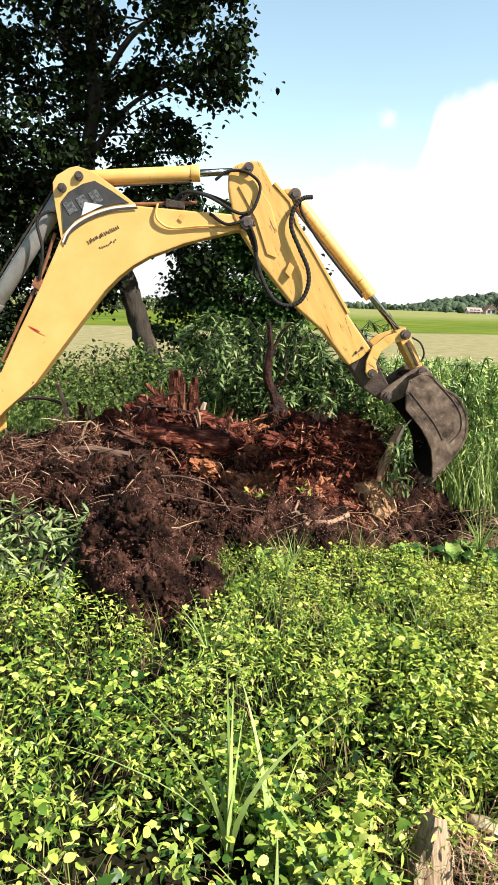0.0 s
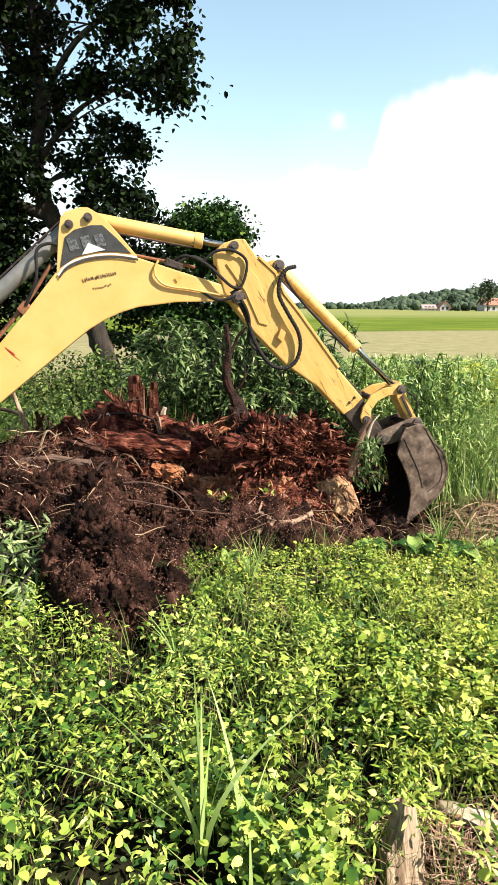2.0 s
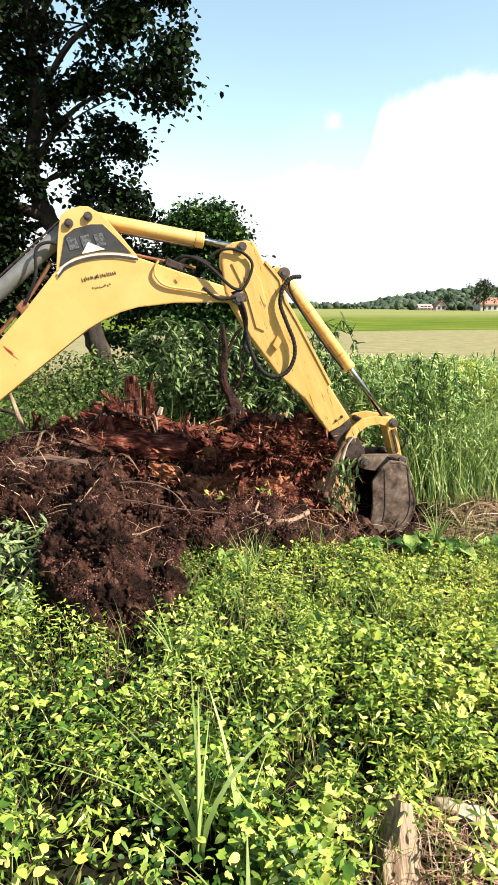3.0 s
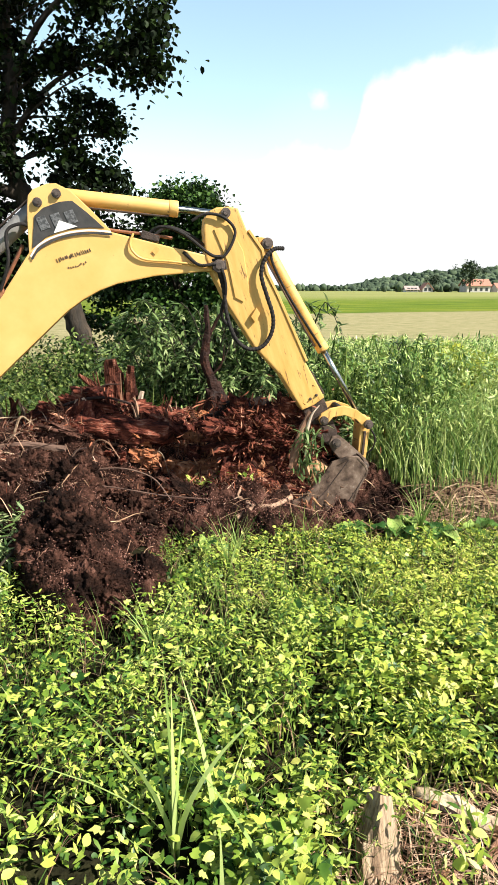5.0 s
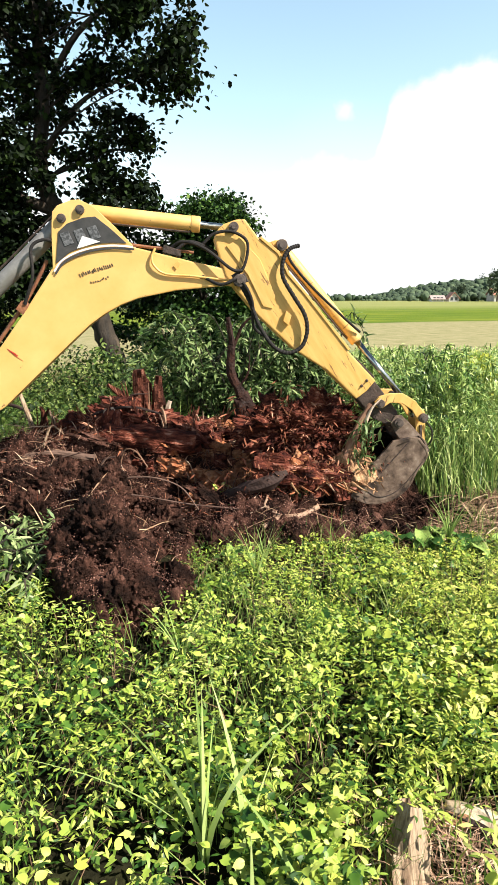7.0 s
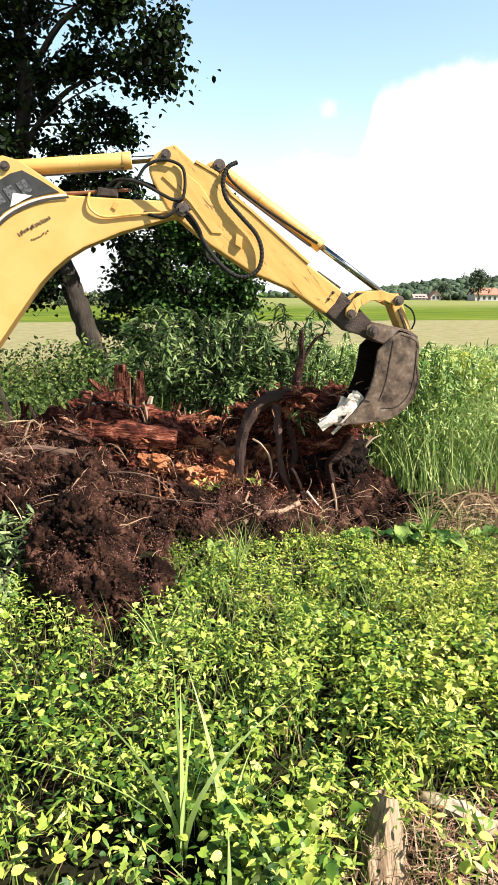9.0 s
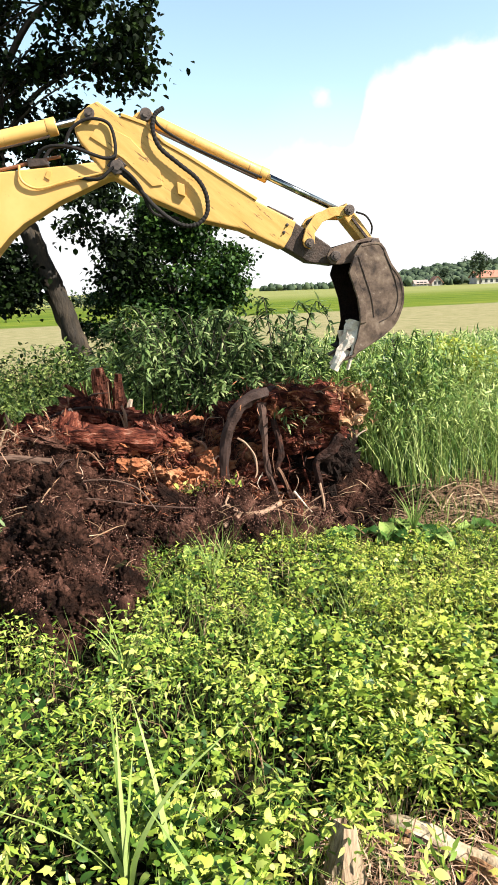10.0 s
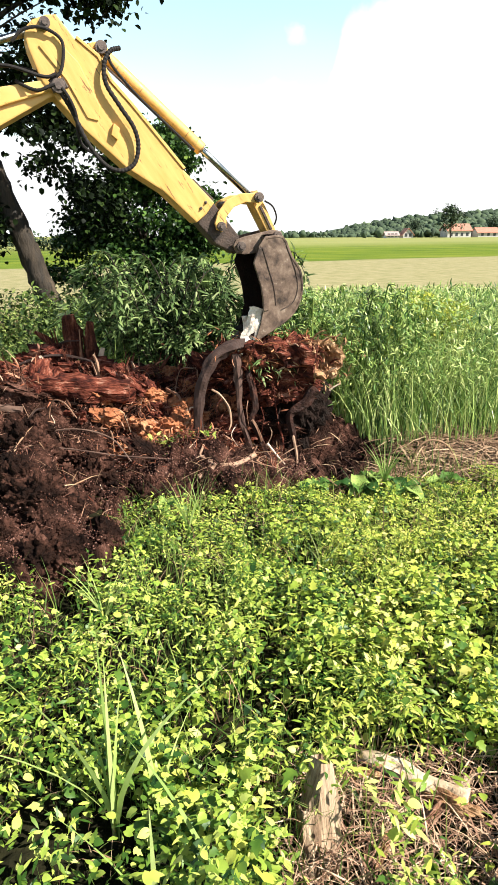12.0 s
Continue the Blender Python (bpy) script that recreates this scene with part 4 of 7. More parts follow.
def build_big_tree():
    tree = thing("tree", (-1.685, 10.295, -0.262), "tall dark-leaved tree with a leaning trunk behind the heap", "tree")
    o = Vector((-1.45, 9.0, 0))
    tree.scale = (1.146, 1.146, 1.146)

    def at(*ps):
        return [Vector(p) - o for p in ps]

    part("trunk", tube(at((-1.50, 9, -0.1), (-1.64, 9, 0.75), (-1.79, 9, 1.27), (-1.97, 9, 1.85), (-2.26, 9, 2.70), (-2.45, 9, 3.10), (-2.53, 9, 3.55), (-2.43, 9, 4.2), (-2.46, 9, 5.4), (-2.5, 9.05, 7.0)), 0.165, 0.06, segs=16, per=10, wobble=0.30), BARK, tree, smooth=True)
    for ps, r in (
        (((-2.38, 9, 2.9), (-2.8, 8.9, 3.05), (-3.4, 8.8, 3.3), (-4.3, 8.7, 3.5)), 0.085),
        (((-2.3, 9, 2.85), (-2.7, 9.1, 2.75), (-3.2, 9.1, 2.5), (-3.6, 9.1, 2.0)), 0.05),
        (((-2.46, 9, 3.6), (-2.0, 8.9, 4.1), (-1.5, 8.8, 4.35), (-0.8, 8.7, 4.5)), 0.045),
        (((-2.46, 9, 4.2), (-1.9, 8.8, 4.9), (-1.2, 8.7, 5.3), (-0.6, 8.6, 5.4)), 0.05),
        (((-2.46, 9, 3.3), (-2.0, 9.1, 3.5), (-1.6, 9.1, 3.65), (-1.2, 9.0, 3.6)), 0.03),
        (((-2.47, 9, 4.6), (-3.0, 8.9, 5.1), (-3.6, 8.9, 5.6), (-4.2, 8.9, 6.0)), 0.05),
        (((-2.47, 9, 5.0), (-2.1, 9.2, 5.7), (-1.6, 9.3, 6.4), (-1.2, 9.3, 7.0)), 0.04),
        (((-2.44, 9, 3.9), (-2.9, 9.2, 4.3), (-3.5, 9.3, 4.5), (-4.2, 9.3, 4.6)), 0.04),
    ):
        limb(at(*ps), r, 0.010, tree)
    for k in range(34):
        a = np.array([-2.46, 9.0, 3.2 + 3.2 * rng.random()])
        d = np.array([rng.uniform(-1.7, 1.5), rng.uniform(-0.7, 0.7), rng.uniform(-0.3, 0.8)])
        limb(at(a, a + d * 0.5 + np.array([0, 0, 0.08]), a + d), 0.018, 0.005, tree, "twig")
    spec = [((-1.05, 8.8, 4.75), (0.60, 0.6, 0.50), 34), ((-0.75, 8.7, 4.45), (0.34, 0.4, 0.28), 12), ((-1.3, 8.8, 5.7), (0.85, 0.7, 0.6), 46),
            ((-1.75, 9.0, 3.75), (0.62, 0.6, 0.34), 26), ((-2.3, 9.0, 4.6), (0.7, 0.7, 0.7), 34), ((-3.2, 9.0, 5.1), (0.9, 0.8, 0.8), 58),
            ((-3.5, 9.0, 3.7), (0.9, 0.8, 0.7), 56), ((-2.7, 8.9, 3.3), (0.45, 0.6, 0.35), 16), ((-3.7, 9.0, 2.5), (0.55, 0.6, 0.75), 36),
            ((-3.15, 9.1, 1.95), (0.30, 0.4, 0.40), 10), ((-2.2, 9.1, 6.6), (1.4, 1.0, 0.9), 70), ((-4.6, 9.2, 4.4), (0.8, 0.8, 1.6), 60), ((-4.4, 9.2, 2.4), (0.6, 0.6, 1.0), 30), ((-3.75, 9.1, 1.5), (0.5, 0.5, 0.7), 46), ((-1.55, 8.9, 2.95), (0.50, 0.4, 0.45), 26), ((-2.75, 9.0, 2.35), (0.40, 0.4, 0.45), 18), ((-1.05, 9.3, 2.2), (0.45, 0.4, 0.40), 24), ((-2.6, 8.9, 1.95), (0.5, 0.4, 0.32), 34), ((-3.05, 8.9, 2.6), (0.4, 0.4, 0.4), 34), ((-3.6, 8.9, 3.1), (0.5, 0.5, 0.4), 34), ((-2.9, 9.0, 6.0), (0.9, 0.8, 0.7), 40)]
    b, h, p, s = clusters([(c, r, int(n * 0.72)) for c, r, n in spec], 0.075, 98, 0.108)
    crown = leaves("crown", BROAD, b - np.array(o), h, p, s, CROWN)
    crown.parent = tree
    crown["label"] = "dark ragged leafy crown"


def build_small_tree():
    tree = thing("small_tree", (-0.58, 11.33, -0.24), "dense round-topped bushy tree behind the heap", "tree")
    o = np.array([-0.35, 10.0, 0])
    tree.scale = (1.135, 1.135, 1.135)
    part("trunk", tube([(0, 0, -0.1), (0.05, 0, 0.7), (-0.02, 0, 1.5), (0.08, 0, 2.6)], 0.09, 0.03, wobble=0.2), BARK, tree)
    for a in range(7):
        d = Vector((math.cos(a * 0.9), math.sin(a * 0.9) * 0.8, 0.9))
        limb([Vector((0.02, 0, 0.7 + 0.15 * a)), Vector((0.02, 0, 0.8 + 0.15 * a)) + d * 0.4, Vector((0.02, 0, 0.8 + 0.15 * a)) + d * 0.85], 0.03, 0.008, tree)
    spec = [((-0.25, 10, 2.80), (0.60, 0.6, 0.46), 100), ((-0.35, 9.9, 2.0), (0.95, 0.8, 0.65), 110), ((0.35, 9.9, 2.0), (0.42, 0.5, 0.45), 34),
            ((-0.9, 9.8, 1.4), (0.8, 0.7, 0.6), 70), ((0.1, 9.7, 1.2), (0.6, 0.6, 0.5), 50), ((-0.6, 9.6, 0.7), (1.0, 0.6, 0.45), 50)]
    b, h, p, s = clusters(spec, 0.060, 92, 0.085)
    crown = leaves("crown", BROAD, b - o, h, p, s, SHRUB)
    crown.parent = tree


build_big_tree()
build_small_tree()


# ---- woods, hedges and houses in the distance ----
def clump_mesh(name, centres, radii, material_):
    """Many rough leafy masses in one mesh."""
    bm = bmesh.new()
    bmesh.ops.create_icosphere(bm, subdivisions=2, radius=1.0)
    tv = np.array([v.co for v in bm.verts])
    tf = np.array([[v.index for v in f.verts] for f in bm.faces])
    bm.free()
    n, k = len(centres), len(tv)
    shake = rng.uniform(0.62, 1.22, (n, k, 1))
    v = tv[None] * shake * radii[:, None, :] + centres[:, None, :]
    f = (tf[None] + (np.arange(n) * k)[:, None, None]).reshape(-1, 3)
    return arrays(name, v.reshape(-1, 3), f, material_)


def hill_line(x):
    return float(np.interp(x, [40, 56, 70, 95, 120, 147, 180, 260], [0, 1.2, 5.6, 10.0, 12.2, 14.0, 17, 19]))


def build_distance():
    n = 1700
    x = rng.uniform(52, 230, n)
    f = rng.uniform(0, 1, n)
    top = np.array([hill_line(v) for v in x])
    c = np.stack([x * (1 + 0.12 * f), 300 + 55 * f, np.maximum(top * f - 1.2, 0.2)], 1)
    r = np.stack([rng.uniform(1.1, 2.9, n), rng.uniform(1.1, 2.9, n), rng.uniform(0.9, 2.4, n)], 1) * np.minimum(1, 0.3 + top / 8)[:, None]
    tagged(clump_mesh("hill_woods", c, r, WOODS), "wooded low hill beyond the fields", "woods", kind="stuff")
    xs, ys = np.linspace(40, 320, 30), np.linspace(285, 420, 10)
    gx, gy = np.meshgrid(xs, ys)
    gz = np.array([[hill_line(a / (1 + 0.12 * min(1, max(0, (b - 300) / 55)))) * max(0.0, min(1, (b - 296) / 58)) - 2.2 for a in xs] for b in ys])
    a = np.arange(300).reshape(10, 30)
    fq = np.stack([a[:-1, :-1], a[:-1, 1:], a[1:, 1:], a[1:, :-1]], 2).reshape(-1, 4)
    tagged(arrays("hill", np.stack([gx, gy, gz], 2).reshape(-1, 3), fq, WOODS, True), "low hill under the woods", "hill", kind="structure")
    n = 90
    x = np.sort(rng.uniform(14, 60, n))
    c = np.stack([x, rng.uniform(300, 325, n), rng.uniform(0.3, 1.6, n)], 1)
    tagged(clump_mesh("far_hedge", c, rng.uniform(0.9, 2.2, (n, 3)), WOODS), "far low line of bushes at the field edge", "hedge", kind="stuff")
    n = 260
    x = rng.uniform(-75, -9, n)
    c = np.stack([x, 96 + 0.35 * x + rng.uniform(-2, 2, n), rng.uniform(0.3, 1.5, n)], 1)
    q = np.repeat(c, 34, 0) + rng.normal(size=(n * 34, 3)) * np.array([0.55, 0.5, 0.42])
    q[:, 2] = np.abs(q[:, 2])
    tagged(leaves("near_hedge", BROAD, q, rng.uniform(0, 6.28, len(q)), rng.normal(0, 0.7, len(q)), rng.uniform(0.2, 0.5, len(q)), WOODS), "bushy hedge along the field edge", "hedge", kind="stuff")
    for (tx, ty), h, w in (((3.0, 200), 4.6, 3.0), ((90.4, 240), 12.5, 7.0), ((84, 262), 7.0, 5.0), ((119, 268), 8.0, 6.0)):
        t = thing("tree", (tx, ty, 0), "lone leafy field tree far beyond the meadow", "tree", "far trees")
        part("trunk", rod((0, 0, -0.3), (0, 0, h * 0.6), 0.28, 0.12, 8), BARK, t)
        m = 54
        c = np.stack([rng.normal(0, w * 0.26, m), rng.normal(0, w * 0.26, m), h * (0.25 + 0.62 * rng.random(m))], 1)
        q = np.repeat(c, 30, 0) + rng.normal(size=(m * 30, 3)) * w * 0.075
        cr = leaves("crown", BROAD, q, rng.uniform(0, 6.28, len(q)), rng.normal(0, 0.7, len(q)), rng.uniform(0.05, 0.13, len(q)) * w, WOODS)
        cr.parent = t


def build_house(x, y, w, d, eaves, ridge, along, roof_mat, rows, label):
    """A gabled house; along: the ridge runs along x."""
    house = thing("house", (x, y, 0), label, "house", "far houses")
    bm = bmesh.new()
    if along:
        prof = [(-d / 2, 0), (d / 2, 0), (d / 2, eaves), (0, ridge), (-d / 2, eaves)]
        vs = [[bm.verts.new((sx_ * w / 2, a, b)) for a, b in prof] for sx_ in (-1, 1)]
    else:
        prof = [(-w / 2, 0), (w / 2, 0), (w / 2, eaves), (0, ridge), (-w / 2, eaves)]
        vs = [[bm.verts.new((a, sy_ * d / 2, b)) for a, b in prof] for sy_ in (-1, 1)]
    bm.faces.new(vs[0])
    bm.faces.new(vs[1][::-1])
    for i in range(5):
        bm.faces.new((vs[0][i], vs[1][i], vs[1][(i + 1) % 5], vs[0][(i + 1) % 5]))
    part("wall", bm, PLASTER, house)
    bm = bmesh.new()
    half = (d if along else w) / 2
    over = 0.5
    k = (ridge - eaves) / half
    for s in (-1, 1):
        quad = []
        for e in (-1, 1):
            for a, b in ((0, ridge + 0.12), (s * (half + over), eaves - over * k + 0.12)):
                quad.append((e * (w / 2 + over), a, b) if along else (a, e * (d / 2 + over), b))
        q = [bm.verts.new(p) for p in (quad[0], quad[1], quad[3], quad[2])]
        q2 = [bm.verts.new((v.co.x, v.co.y, v.co.z + 0.2)) for v in q]
        bm.faces.new(q)
        bm.faces.new(q2[::-1])
        for i in range(4):
            bm.faces.new((q[i], q2[i], q2[(i + 1) % 4], q[(i + 1) % 4]))
    part("roof", bm, roof_mat, house)
    for z, n in rows:
        for i in range(n):
            wx = -w / 2 + w * (i + 0.7) / (n + 0.4)
            part("window", prism([(wx - 0.5, z), (wx + 0.5, z), (wx + 0.5, z + 1.2), (wx - 0.5, z + 1.2)], -d / 2 - 0.06, -d / 2 + 0.05, 0.02), PANE, house)
    return house


build_distance()
build_house(71.2, 250, 4.6, 4.0, 0.9, 2.0, True, TILES_GREY, [(0.4, 3)], "low white farm building with a grey roof, far off")
build_house(77.0, 250, 3.8, 5.0, 1.2, 3.2, False, TILES, [(0.4, 2)], "small white house with a red gabled roof, far off")
build_house(96.0, 250, 9.0, 8.0, 2.4, 4.6, True, TILES, [(0.5, 4)], "long white house with a faded pink roof, far off")
build_house(108.5, 252, 8.0, 6.0, 1.6, 3.2, True, TILES, [(0.4, 3)], "low house with a red roof, far off")
n = 60
bx = rng.uniform(62, 112, n)
tagged(clump_mesh("garden_bushes", np.stack([bx, rng.uniform(256, 264, n), rng.uniform(0.3, 2.2, n)], 1), rng.uniform(0.7, 2.0, (n, 3)), WOODS), "garden bushes round the far houses", "bushes", kind="stuff")


# ---- wild growth ----
def stuff(ob, label, category):
    return tagged(ob, label, category, kind="stuff")


def build_weeds():
    """Leafy creeping weeds over the whole foreground."""
    n = 33000
    x, y = rng.uniform(-2.9, 3.6, n), rng.uniform(0.62, 5.05, n)
    keep = np.abs(x - 0.25) < 0.50 * y + 0.55
    x, y = x[keep], y[keep]
    rim = np.array([heap_edge(a, b) for a, b in zip(x, y)])
    bare = (((x - 1.04) / 0.33) ** 2 + ((y - 1.80) / 0.27) ** 2 < 1) | (((x - 0.66) / 0.16) ** 2 + ((y - 1.52) / 0.34) ** 2 < 1)
    keep = (rim < 0.0) & ~(bare & (rng.random(len(x)) < 0.96)) & ~((x > 1.35) & (y > 4.72))
    x, y = x[keep], y[keep]
    hollow = np.array([noise.noise(Vector((a * 4.2, b * 4.2, 7))) + 0.5 * noise.noise(Vector((a * 9, b * 9, 2))) for a, b in zip(x, y)])
    keep = rng.random(len(x)) < np.clip(0.72 + 0.16 * np.clip(x, 0, 1.2) + 1.9 * hollow, 0.06, 1.0) * np.where((x < 0.15) & (y < 1.9), np.clip(0.16 + 0.9 * (y - 1.45), 0.10, 1), 1) * np.interp(x, [-1.4, -0.3, 0.4], [0.42, 0.60, 1.0])
    x, y, hollow = x[keep], y[keep], hollow[keep]
    tall = np.array([0.21 + 0.12 * noise.noise(Vector((a * 1.6, b * 1.6, 3))) for a, b in zip(x, y)]) + 0.22 * hollow
    tall = np.maximum(tall, 0.05)
    tall *= np.interp(y, [0.6, 3.0, 3.8, 4.6], [1.15, 0.88, 0.62, 0.32])
    n = len(x)
    gold = rng.random(n) < np.clip(0.06 + 0.34 * (x - 0.25), 0.03, 0.5)
    for mat, pick, label in ((WEED, ~gold, "dense low yellow-green weeds with toothed leaves"), (GOLD, gold, "sunlit yellowish weeds among the green ones")):
        px, py, pt = x[pick], y[pick], tall[pick] * (1.0 if mat is WEED else 1.12)
        for tag, template, share, lo, hi in (("broad", OVAL, 3, 0.016, 0.045), ("lobed", LEAFLET, 2, 0.020, 0.057), ("narrow", LANCE, 10, 0.020, 0.052)):
            idx = np.repeat(np.arange(len(px)), share)
            # patches of one kind of plant or another
            kind_ = np.array([noise.noise(Vector((a * 1.7, b * 1.7, 21))) for a, b in zip(px, py)])[idx]
            leafy = np.clip(0.62 - 0.16 * (py[idx] - 1.6) + 1.3 * kind_, 0.10, 1.0)
            idx = idx[rng.random(len(idx)) < (1.10 - leafy if tag == "narrow" else leafy)]
            m = len(idx)
            f = rng.random(m) ** 0.42
            a = rng.uniform(0, 2 * math.pi, m)
            r = rng.uniform(0.005, 0.055, m)
            base = np.stack([px[idx] + r * np.cos(a), py[idx] + r * np.sin(a), pt[idx] * f * rng.uniform(0.75, 1.2, m)], 1)
            stuff(leaves("weeds", template, base, a - math.pi / 2 + rng.normal(0, 0.5, m), rng.normal(-0.02, 0.42, m), rng.uniform(lo, hi, m) * np.interp(py[idx], [1.1, 2.2, 3.6], [1.10, 1.0, 0.78]), mat, roll=rng.normal(0, 0.42, m),
                         width=1.5 if tag == "narrow" else 0.95), label, "weeds")
    # bleached stems and dead stalks among the leaves
    k = 3000
    sx, sy = rng.uniform(-2.4, 3.2, k), rng.uniform(0.8, 4.9, k)
    keep = (np.abs(sx - 0.25) < 0.50 * sy + 0.55) & (heap_edge_many(sx, sy) < 0.0)
    sx, sy = sx[keep], sy[keep]
    k = len(sx)
    stuff(blades("dry_stalks", np.stack([sx, sy, np.full(k, 0.05)], 1), rng.uniform(0, 6.28, k), rng.uniform(0.08, 0.26, k), rng.uniform(0.3, 1.6, k), rng.uniform(0.003, 0.006, k), STRAW),
          "bleached dead stalks among the weeds", "weeds")
    # the same growth goes on to all sides
    k = 9500
    ox, oy = rng.uniform(-11, 12, k), rng.uniform(-6, 10.5, k)
    keep = (np.abs(ox - 0.25) > 0.50 * oy + 0.45) & (heap_edge_many(ox, oy) < 0.0)
    ox, oy = ox[keep], oy[keep]
    idx = np.repeat(np.arange(len(ox)), 6)
    m = len(idx)
    base = np.stack([ox[idx] + rng.normal(0, 0.10, m), oy[idx] + rng.normal(0, 0.10, m), rng.uniform(0.02, 0.28, m)], 1)
    away_ = np.hypot(base[:, 0] - 0.3, base[:, 1] - 0.2) > 0.5
    base = base[away_]
    m = len(base)
    stuff(leaves("weeds", SMALL, base, rng.uniform(0, 6.28, m), rng.normal(0.05, 0.5, m), rng.uniform(0.06, 0.13, m), WEED), "low weeds spreading over the ground", "weeds")
    stuff(blades("weed_stems", np.stack([x, y, np.zeros(n) - 0.03], 1)[::4], rng.uniform(0, 6.28, len(x[::4])), tall[::4] * 0.95, rng.uniform(0, 0.5, len(x[::4])), np.full(len(x[::4]), 0.006), GRASS),
          "thin green weed stems", "weeds")
    n = 9000
    x, y = rng.uniform(-2.6, 3.4, n), rng.uniform(0.8, 5.0, n)
    dens = np.array([noise.noise(Vector((a * 1.3, b * 1.3, 9))) for a, b in zip(x, y)])
    keep = (np.abs(x - 0.25) < 0.50 * y + 0.55) & (dens > -0.12) & (np.array([heap_edge(a, b) for a, b in zip(x, y)]) < 0.04)
    x, y = x[keep], y[keep]
    n = len(x)
    stuff(blades("grass", np.stack([x, y, np.zeros(n) - 0.02], 1), rng.uniform(0, 6.28, n), rng.uniform(0.14, 0.38, n), rng.uniform(0.1, 0.9, n), rng.uniform(0.003, 0.008, n), GRASS),
          "scattered grass blades among the weeds", "grass")


def build_grass_clump(place, rows, label):
    g = thing("grass_clump", place, label, "grass")
    for heading, height, lean, width in rows:
        ob = blades("blade", np.zeros((1, 3)), np.array([radians(heading)]), np.array([height]), np.array([lean]), np.array([width * 0.78]), BLADE, steps=9)
        ob.parent = g
    return g


def build_back_growth():
    # reeds and tall grass beside and behind the heap
    n = 46000
    x, y = rng.uniform(0.9, 8.5, n), rng.uniform(5.5, 13.5, n)
    keep = (x > 1.55 + 0.25 * np.sin(y * 3) - 0.08 * (y - 5.5)) & (x < 0.62 * y + 0.3) & (rng.random(n) < np.interp(y, [5.5, 6.2, 9, 13.5], [0.55, 1.0, 0.8, 0.35])) & (heap_edge_many(x, y) < 0.0)
    x, y = x[keep], y[keep]
    n = len(x)
    h = np.array([0.92 + 0.25 * noise.noise(Vector((a * 0.9, b * 0.9, 5))) for a, b in zip(x, y)]) * np.interp(y, [5.5, 6.3, 8, 13.5], [0.55, 0.95, 1.05, 0.55]) * rng.uniform(0.6, 1.15, n)
    stuff(blades("reeds", np.stack([x, y, np.zeros(n) - 0.03], 1), rng.uniform(0, 6.28, n), h, rng.uniform(0.05, 0.75, n), rng.uniform(0.006, 0.016, n), REED), "tall green reeds and grass beside the heap", "reeds")
    # leafy weeds among the reeds
    n = 52000
    x, y = rng.uniform(1.0, 6.0, n), rng.uniform(5.9, 10.5, n)
    keep = (x < 0.62 * y) & (heap_edge_many(x, y) < 0.0) & (x > 1.0)
    x, y = x[keep], y[keep]
    n = len(x)
    stuff(leaves("reed_side_leaves", LANCE, np.stack([x, y, (0.12 + 0.95 * np.sqrt(rng.random(n))) * np.interp(y, [5.9, 6.6, 8, 10.5], [0.6, 0.95, 1.12, 0.85])], 1), rng.uniform(0, 6.28, n), rng.normal(0.1, 0.7, n), rng.uniform(0.04, 0.105, n), REED, width=1.0),
          "lance-shaped leaves among the reeds", "reeds")
    # yellow-green patch
    n = 7000
    a, r = rng.uniform(0, 6.28, n), np.sqrt(rng.random(n))
    x, y = 2.85 + 0.75 * r * np.cos(a), 8.0 + 0.7 * r * np.sin(a)
    stuff(leaves("yellow_weeds", OVAL, np.stack([x, y, 0.2 + 0.98 * np.sqrt(rng.random(n)) * (1 - 0.25 * r)], 1), rng.uniform(0, 6.28, n), rng.normal(0, 0.5, n), rng.uniform(0.03, 0.065, n), GOLD),
          "patch of yellow-green weeds among the reeds", "weeds")
    # shaded nettles and brush behind the heap
    n = 24000
    x, y = rng.uniform(-5.5, 1.1, n), rng.uniform(6.5, 10.0, n)
    keep = (np.abs(x) < 0.62 * y + 0.2)
    x, y = x[keep], y[keep]
    n = len(x)
    top = np.array([(0.62 + 0.35 * noise.noise(Vector((a * 1.1, b * 1.1, 2)))) * (1.72 if a < -1.2 else 1.0) for a, b in zip(x, y)]) * np.interp(y, [6.5, 7.2, 10], [0.75, 1.0, 0.8])
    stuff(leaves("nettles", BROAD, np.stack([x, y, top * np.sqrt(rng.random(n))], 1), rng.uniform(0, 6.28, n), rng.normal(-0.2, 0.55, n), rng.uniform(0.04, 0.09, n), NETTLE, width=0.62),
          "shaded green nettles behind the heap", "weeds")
    n = 5000
    x, y = rng.uniform(-5.5, -0.2, n), rng.uniform(6.4, 10.5, n)
    stuff(blades("tall_grass", np.stack([x, y, np.zeros(n)], 1), rng.uniform(0, 6.28, n), rng.uniform(0.4, 1.0, n), rng.uniform(0.2, 1.2, n), rng.uniform(0.008, 0.018, n), GRASS), "tall grass behind the heap", "grass")
    n = 4200
    x, y = rng.uniform(-4.2, -0.4, n), rng.uniform(6.7, 8.6, n)
    stuff(blades("tall_grass", np.stack([x, y, np.zeros(n)], 1), rng.uniform(0, 6.28, n), rng.uniform(0.45, 1.0, n), rng.uniform(0.4, 1.5, n), rng.uniform(0.008, 0.018, n), REED), "bright arching grass behind the heap", "grass")
    n = 900
    x, y = rng.uniform(-4.3, -2.0, n), rng.uniform(8.8, 10.6, n)
